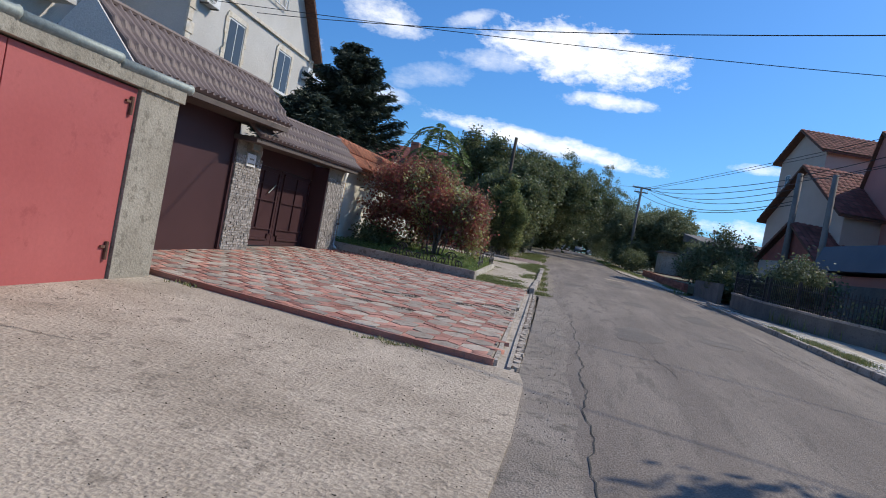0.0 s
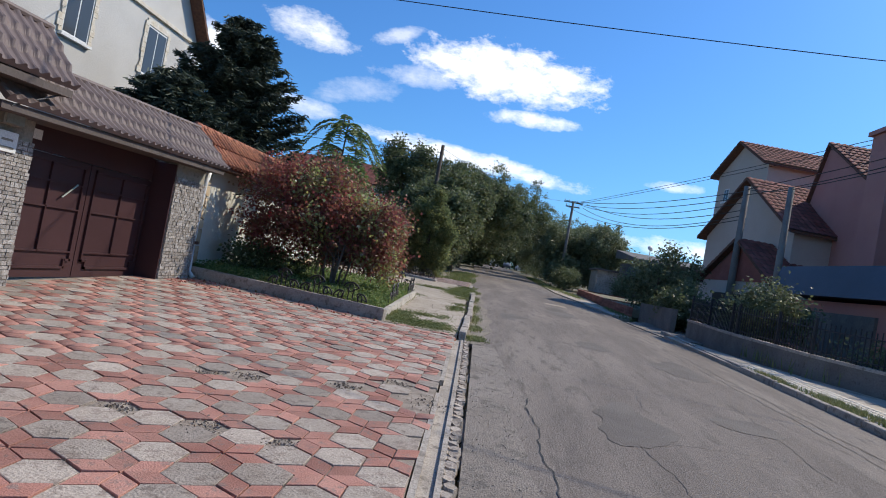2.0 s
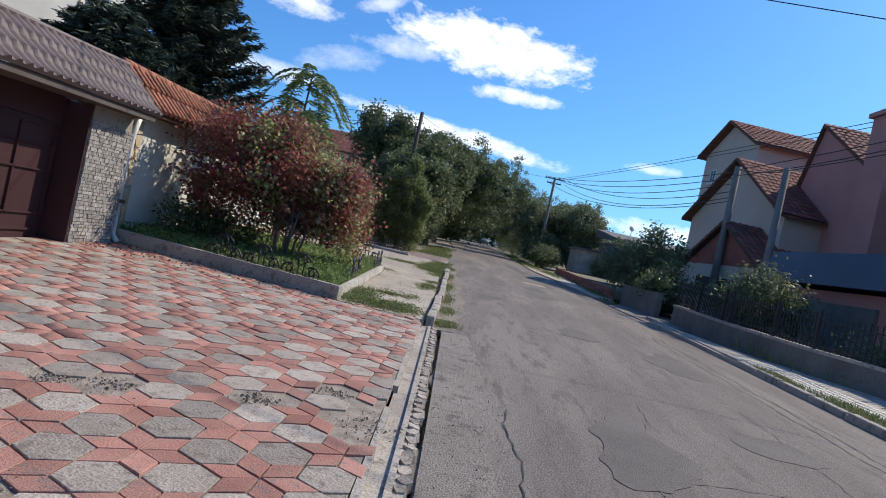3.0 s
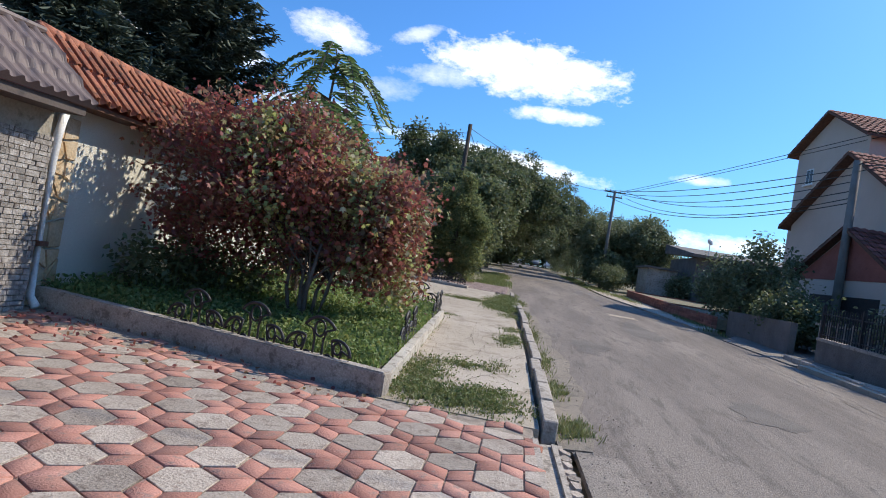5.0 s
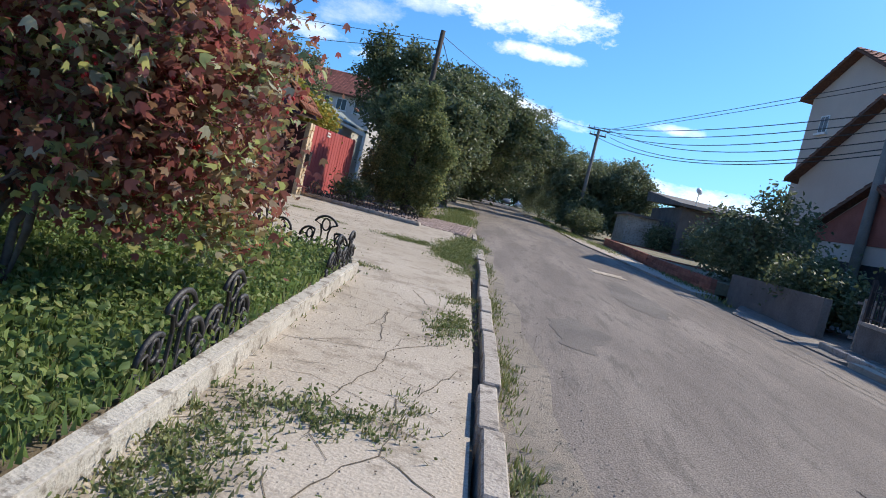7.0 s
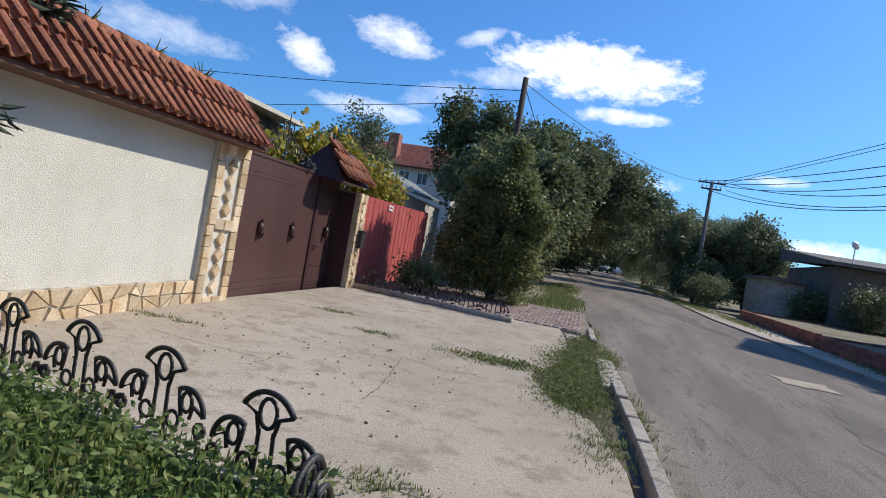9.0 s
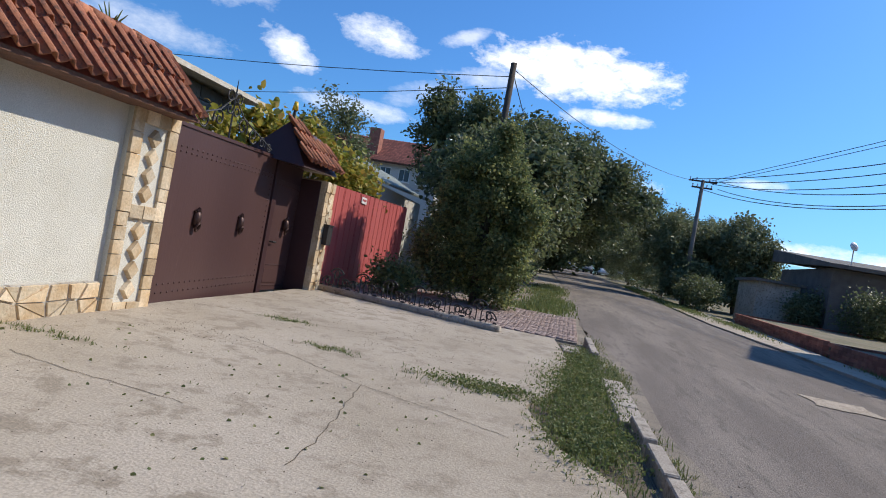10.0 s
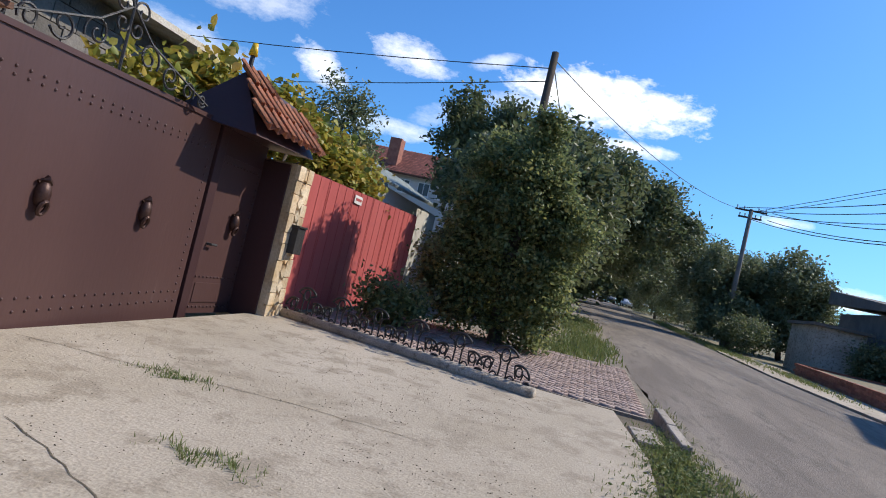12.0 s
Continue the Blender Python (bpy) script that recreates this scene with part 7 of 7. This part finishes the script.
scatter(2600, -4.4, 0.6, 1.5, 7.4, 0.013, 0.010, M_CONC, "apron_grit", "small stones and grit on the concrete apron", "gravel")
scatter(1700, -4.4, 0.6, 1.5, 7.4, 0.011, 0.016, M_SOIL, "apron_pebbles", "dark pebbles showing in the worn concrete apron", "gravel")
scatter(700, -6.2, -1.9, 26.4, 36.0, 0.075, 0.014, M_SOIL, "drive_pebbles", "dark pebbles on the concrete drive", "gravel")
scatter(1500, -6.2, -1.9, 26.4, 36.0, 0.076, 0.010, M_CONC, "drive_grit", "small stones and grit on the concrete drive", "gravel")
for y0, x0, x1 in ((34.9, -5.9, -3.4), (33.9, -4.6, -2.2), (32.8, -5.4, -3.0), (31.6, -3.6, -1.8), (30.2, -5.6, -4.2)):
    scatter(150, x0, x1, y0 - 0.2, y0 + 0.5, 0.077, 0.012, M_SOIL, "washed_grit", "streak of dark grit washed over the concrete", "gravel")
scatter(900, -1.6, -0.1, 18.0, 26.0, 0.077, 0.012, M_CONC, "walk_grit", "small stones and grit on the sidewalk", "gravel")
scatter(2200, 0.35, 1.2, 5.0, 30.0, -0.004, 0.014, M_KERB, "road_grit", "loose gravel washed along the road edge", "gravel")
scatter(420, -6.2, -1.5, 17.0, 19.5, 0.085, 0.05, M_SHRUB, "fallen_leaves", "fallen red leaves on the forecourt tiles", "leaves")
scatter(120, -6.2, -2.0, 26.4, 30.0, 0.08, 0.035, M_WEED, "fallen_leaves", "dry fallen leaves on the concrete drive", "leaves")
for k in range(6):
    y = 24.2 + k * 1.15
    at = (wx(y) - 0.2, y)
    zt = 3.86 + 0.027 * (y - 24)
    sp = empty("roof_sprig", (at[0], y, zt), "small succulent sprig rooted on the ridge tiles", "plant", "ridge sprigs")
    bm = bmesh.new()
    rr = random.Random(k)
    for j in range(7):
        a = rr.uniform(0, 6.28)
        tube(bm, [(at[0], y, zt), (at[0] + 0.08 * math.cos(a), y + 0.08 * math.sin(a), zt + 0.10), (at[0] + 0.16 * math.cos(a), y + 0.16 * math.sin(a), zt + rr.uniform(0.12, 0.26))], [0.014, 0.012, 0.004], 5)
    part("leaves", bm, M_HERB, sp)
    adopt(sp)
wire((-13.1, 21.2, 8.2), (16.0, 20.6, 8.55), 0.25, r=0.012)

# low growth under the trees and along the far verges
for k, (x, y, rx, ry, h) in enumerate(((-4.4, 50, 1.0, 3, 1.3), (-4.6, 58, 1.3, 4, 1.5), (-4.8, 68, 1.5, 5, 1.8), (-6.0, 84, 2.0, 7, 2.2), (-8.2, 106, 2.5, 9, 2.6), (7.2, 67, 0.9, 3, 1.2), (7.0, 82, 1.2, 6, 1.6), (6.6, 98, 1.2, 7, 2.0), (5.8, 122, 1.4, 10, 2.4), (8.9, 35.0, 0.7, 2.0, 1.0), (11.4, 60.8, 0.8, 0.6, 1.2), (13.5, 57.5, 1.5, 1.2, 1.6), (16.5, 57.5, 1.8, 1.0, 1.5), (19.5, 57, 1.8, 1.2, 1.8))):
    tree("verge_bush", (x, y), [(x, y, gz(x, y) + h * 0.8, rx, ry, h * 0.8)], h * 0.7, 0.04, M_TREE if k % 2 else M_TREE2, M_BARK, "dark low bush on the roadside verge" if x < 0 else "dusty low bush beside the road", 130 + k, 90 + int(ry * 14), 45, 0.24, 0.15, 4, "shrub", 0.6, floor=0.05)

# ---- paving tiles ----
S = 0.195
STAR = (-1.64, 10.48)


def inside(poly, x, y):
    hit = False
    for (x0, y0), (x1, y1) in zip(poly, poly[1:] + poly[:1]):
        if (y0 > y) != (y1 > y) and x < (x1 - x0) * (y - y0) / (y1 - y0) + x0:
            hit = not hit
    return hit


def tile_mesh(name, outline, mat, h=0.03):
    bm = bmesh.new()
    lo = [bm.verts.new((x, y, -0.02)) for x, y in outline]
    mid = [bm.verts.new((x, y, h - 0.003)) for x, y in outline]
    hi = [bm.verts.new((x * 0.975, y * 0.975, h)) for x, y in outline]
    bm.faces.new(hi)
    n = len(outline)
    for i in range(n):
        j = (i + 1) % n
        bm.faces.new((lo[i], lo[j], mid[j], mid[i]))
        bm.faces.new((mid[i], mid[j], hi[j], hi[i]))
    me = bpy.data.meshes.new(name)
    bm.to_mesh(me)
    bm.free()
    me.materials.append(mat)
    return me


R_ = S - 0.008
HEX = tile_mesh("hexagon_tile", [(R_ * math.cos(radians(30 + 60 * k)), R_ * math.sin(radians(30 + 60 * k))) for k in range(6)], M_HEX)
LD, SD = S * math.sqrt(3) / 2 - 0.012, S / 2 - 0.007
DIA = tile_mesh("diamond_tile", [(LD, 0), (0, SD), (-LD, 0), (0, -SD)], M_DIA)
r = random.Random(17)
L3 = 2 * math.sqrt(3) * S
hexes, dias = [], []
for i in range(-16, 16):
    for j in range(-18, 18):
        cx, cy = STAR[0] + L3 * (i + 0.5 * j), STAR[1] + L3 * j * math.sqrt(3) / 2
        if not (-7.5 < cx < 1.5 and 6 < cy < 20):
            continue
        for k in (0, 1):
            a = radians(30 + 60 * k)
            hexes.append((cx + 2 * S * math.cos(a), cy + 2 * S * math.sin(a)))
        for k in range(6):
            a = radians(60 * k)
            dias.append((cx + S * math.sqrt(3) / 2 * math.cos(a), cy + S * math.sqrt(3) / 2 * math.sin(a), a))
DAMAGE = [(-1.60, 11.35, 0.2), (-1.95, 11.2, 0.15), (-1.95, 9.75, 0.17), (-1.3, 9.72, 0.2), (-0.75, 11.75, 0.16), (0.08, 11.75, 0.36), (-0.3, 12.3, 0.2), (-0.7, 9.7, 0.15)]


def place(mesh, x, y, turn, parent):
    for dx, dy, dr in DAMAGE:
        if math.hypot(x - dx, y - dy) < dr:
            return
    o = new(mesh.name, mesh)
    o.parent = parent
    m = pose(x, y, gz(x, y) + 0.05 + r.uniform(-0.005, 0.005), math.degrees(math.atan(SLOPE)) + r.uniform(-1.0, 1.0), r.uniform(-1.0, 1.0), 0)
    o.matrix_world = m @ Matrix.Rotation(turn + r.uniform(-0.012, 0.012), 4, "Z")


INNER = [(-4.55, 8.56), (-1.5, 7.87), (0.28, 7.60), (0.21, 9.5), (0.10, 12.6), (-0.06, 17.36), (-1.55, 17.40), (-5.9, 18.40), (-5.9, 8.6)]
def clipped(outline, poly):
    """The part of a tile's outline that lies within a plan outline (both run anticlockwise)."""
    out = list(outline)
    for (x0, y0), (x1, y1) in zip(poly, poly[1:] + poly[:1]):
        src, out = out, []
        for p, q in zip(src, src[1:] + src[:1]):
            dp = (x1 - x0) * (p[1] - y0) - (y1 - y0) * (p[0] - x0)
            dq = (x1 - x0) * (q[1] - y0) - (y1 - y0) * (q[0] - x0)
            if dp >= 0:
                out.append(p)
            if (dp > 0 > dq) or (dp < 0 < dq):
                k = dp / (dp - dq)
                out.append((p[0] + (q[0] - p[0]) * k, p[1] + (q[1] - p[1]) * k))
        if not out:
            return []
    return out


def outline_area(o):
    return abs(sum(a[0] * b[1] - b[0] * a[1] for a, b in zip(o, o[1:] + o[:1]))) / 2


EDGE = [(-6.0, 8.80), (-4.55, 8.49), (-1.5, 7.79), (0.30, 7.53), (0.235, 9.5), (0.12, 12.6), (-0.03, 17.40), (-1.55, 17.42), (-5.9, 18.40), (-6.2, 18.4)]
HEX_OUT = [(R_ * math.cos(radians(30 + 60 * k)), R_ * math.sin(radians(30 + 60 * k))) for k in range(6)]
DIA_OUT = [(LD, 0), (0, SD), (-LD, 0), (0, -SD)]


def lay(mesh, outline, x, y, turn):
    """Lays a tile whole, or cut to the edge; False where none of it lies within."""
    ca, sa = math.cos(turn), math.sin(turn)
    here = [(x + u * ca - v * sa, y + u * sa + v * ca) for u, v in outline]
    cut = clipped(here, EDGE)
    if len(cut) < 3 or outline_area(cut) < 0.004:
        return
    if outline_area(cut) > 0.98 * outline_area(here):
        place(mesh, x, y, turn, COURT_BASE)
        return
    cx, cy = sum(p[0] for p in cut) / len(cut), sum(p[1] for p in cut) / len(cut)
    place(tile_mesh(mesh.name, [(px - cx, py - cy) for px, py in cut], mesh.materials[0]), cx, cy, 0, COURT_BASE)


for x, y in hexes:
    lay(HEX, HEX_OUT, x, y, r.choice((0, 1, 2)) * math.pi / 3)
inner_d = [d for d in dias if inside(INNER, d[0], d[1])]
edge_d = [d for d in dias if d not in inner_d and inside(COURT, d[0], d[1])]
inner_d = sorted(inner_d, key=lambda d: abs(d[0] + 0.9) + 0.55 * abs(d[1] - 10.5))
for x, y, a in inner_d[:240]:
    place(DIA, x, y, a, COURT_BASE)
for x, y, a in edge_d:
    lay(DIA, DIA_OUT, x, y, a)
V, Q = [], []
for x, y, a in inner_d[240:]:
    z = 0.05 + r.uniform(-0.005, 0.005)
    ca, sa = math.cos(a), math.sin(a)
    b = len(V)
    for k, h in ((1.0, -0.02), (1.0, 0.027), (0.975, 0.03)):
        for u, v in ((LD, 0), (0, SD), (-LD, 0), (0, -SD)):
            px, py = x + (u * ca - v * sa) * k, y + (u * sa + v * ca) * k
            V.append((px, py, gz(px, py) + z + h))
    for lay in (0, 4):
        Q += [(b + lay + i, b + lay + (i + 1) % 4, b + lay + 4 + (i + 1) % 4, b + lay + 4 + i) for i in range(4)]
    Q.append((b + 8, b + 9, b + 10, b + 11))
far = part("diamond_tiles", mesh_quads("diamond_tiles", np.array(V), np.array(Q)), M_DIA2, COURT_BASE, "red diamond paving tiles")
tagged(far, kind="stuff")
# loose gravel in the broken places
rngg = np.random.default_rng(9)
gp = np.concatenate([np.c_[dx + rngg.normal(size=130) * dr * 0.45, dy + rngg.normal(size=130) * dr * 0.45] for dx, dy, dr in DAMAGE])
gp = np.c_[gp, gp[:, 1] * SLOPE + 0.072 + rngg.random(len(gp)) * 0.008]
tagged(part("gravel", leaf_mesh("gravel", rngg, gp, 0.02, 0.9), M_MORTAR), "loose grit where paving tiles have broken", "gravel", "", "stuff")
# small brick paving beyond the iron-edged border
V, Q = [], []
for j in range(46):
    for i in range(27):
        y0 = 36.5 + j * 0.11
        x0 = -6.2 + i * 0.21 + 0.105 * (j % 2)
        if x0 > -0.95:
            continue
        b = len(V)
        h = 0.075 + r.uniform(-0.004, 0.004)
        for z in (0.03, h):
            V += [(x, y, gz(x, y) + z) for x, y in ((x0, y0), (x0 + 0.2, y0), (x0 + 0.2, y0 + 0.1), (x0, y0 + 0.1))]
        Q += [(b + 4, b + 5, b + 6, b + 7)] + [(b + k, b + (k + 1) % 4, b + 4 + (k + 1) % 4, b + 4 + k) for k in range(4)]
tagged(part("paving_bricks", mesh_quads("paving_bricks", np.array(V), np.array(Q)), M_BPAVE), "small reddish brick paving on the verge", "pavement", "", "stuff")

# broken edge stones along the channel
STONES = []
for k in range(3):
    bm = bmesh.new()
    rr = random.Random(k)
    ol = [(0.055 * math.cos(a) * rr.uniform(0.8, 1.15), 0.075 * math.sin(a) * rr.uniform(0.8, 1.15)) for a in np.linspace(0, 2 * math.pi, 8)[:-1]]
    lo, hi = [bm.verts.new((x, y, -0.04)) for x, y in ol], [bm.verts.new((x * 0.86, y * 0.86, 0.03 + rr.uniform(-0.006, 0.006))) for x, y in ol]
    bm.faces.new(hi)
    for i in range(7):
        bm.faces.new((lo[i], lo[(i + 1) % 7], hi[(i + 1) % 7], hi[i]))
    me = bpy.data.meshes.new("edge_stone")
    bm.to_mesh(me)
    bm.free()
    me.materials.append(M_HEX)
    STONES.append(me)
gutter = bpy.data.objects["gutter"]
for k in range(64):
    y = 7.6 + k * 0.15
    x = float(np.interp(y, [7.46, 9.5, 12.6, 17.2], [0.56, 0.49, 0.385, 0.22])) + r.uniform(-0.015, 0.015)
    o = new("edge_stone", STONES[k % 3])
    o.parent = gutter
    o.matrix_world = pose(x, y, gz(x, y) + 0.0 + r.uniform(-0.01, 0.008), r.uniform(-6, 6), r.uniform(-6, 6), r.uniform(-25, 25))
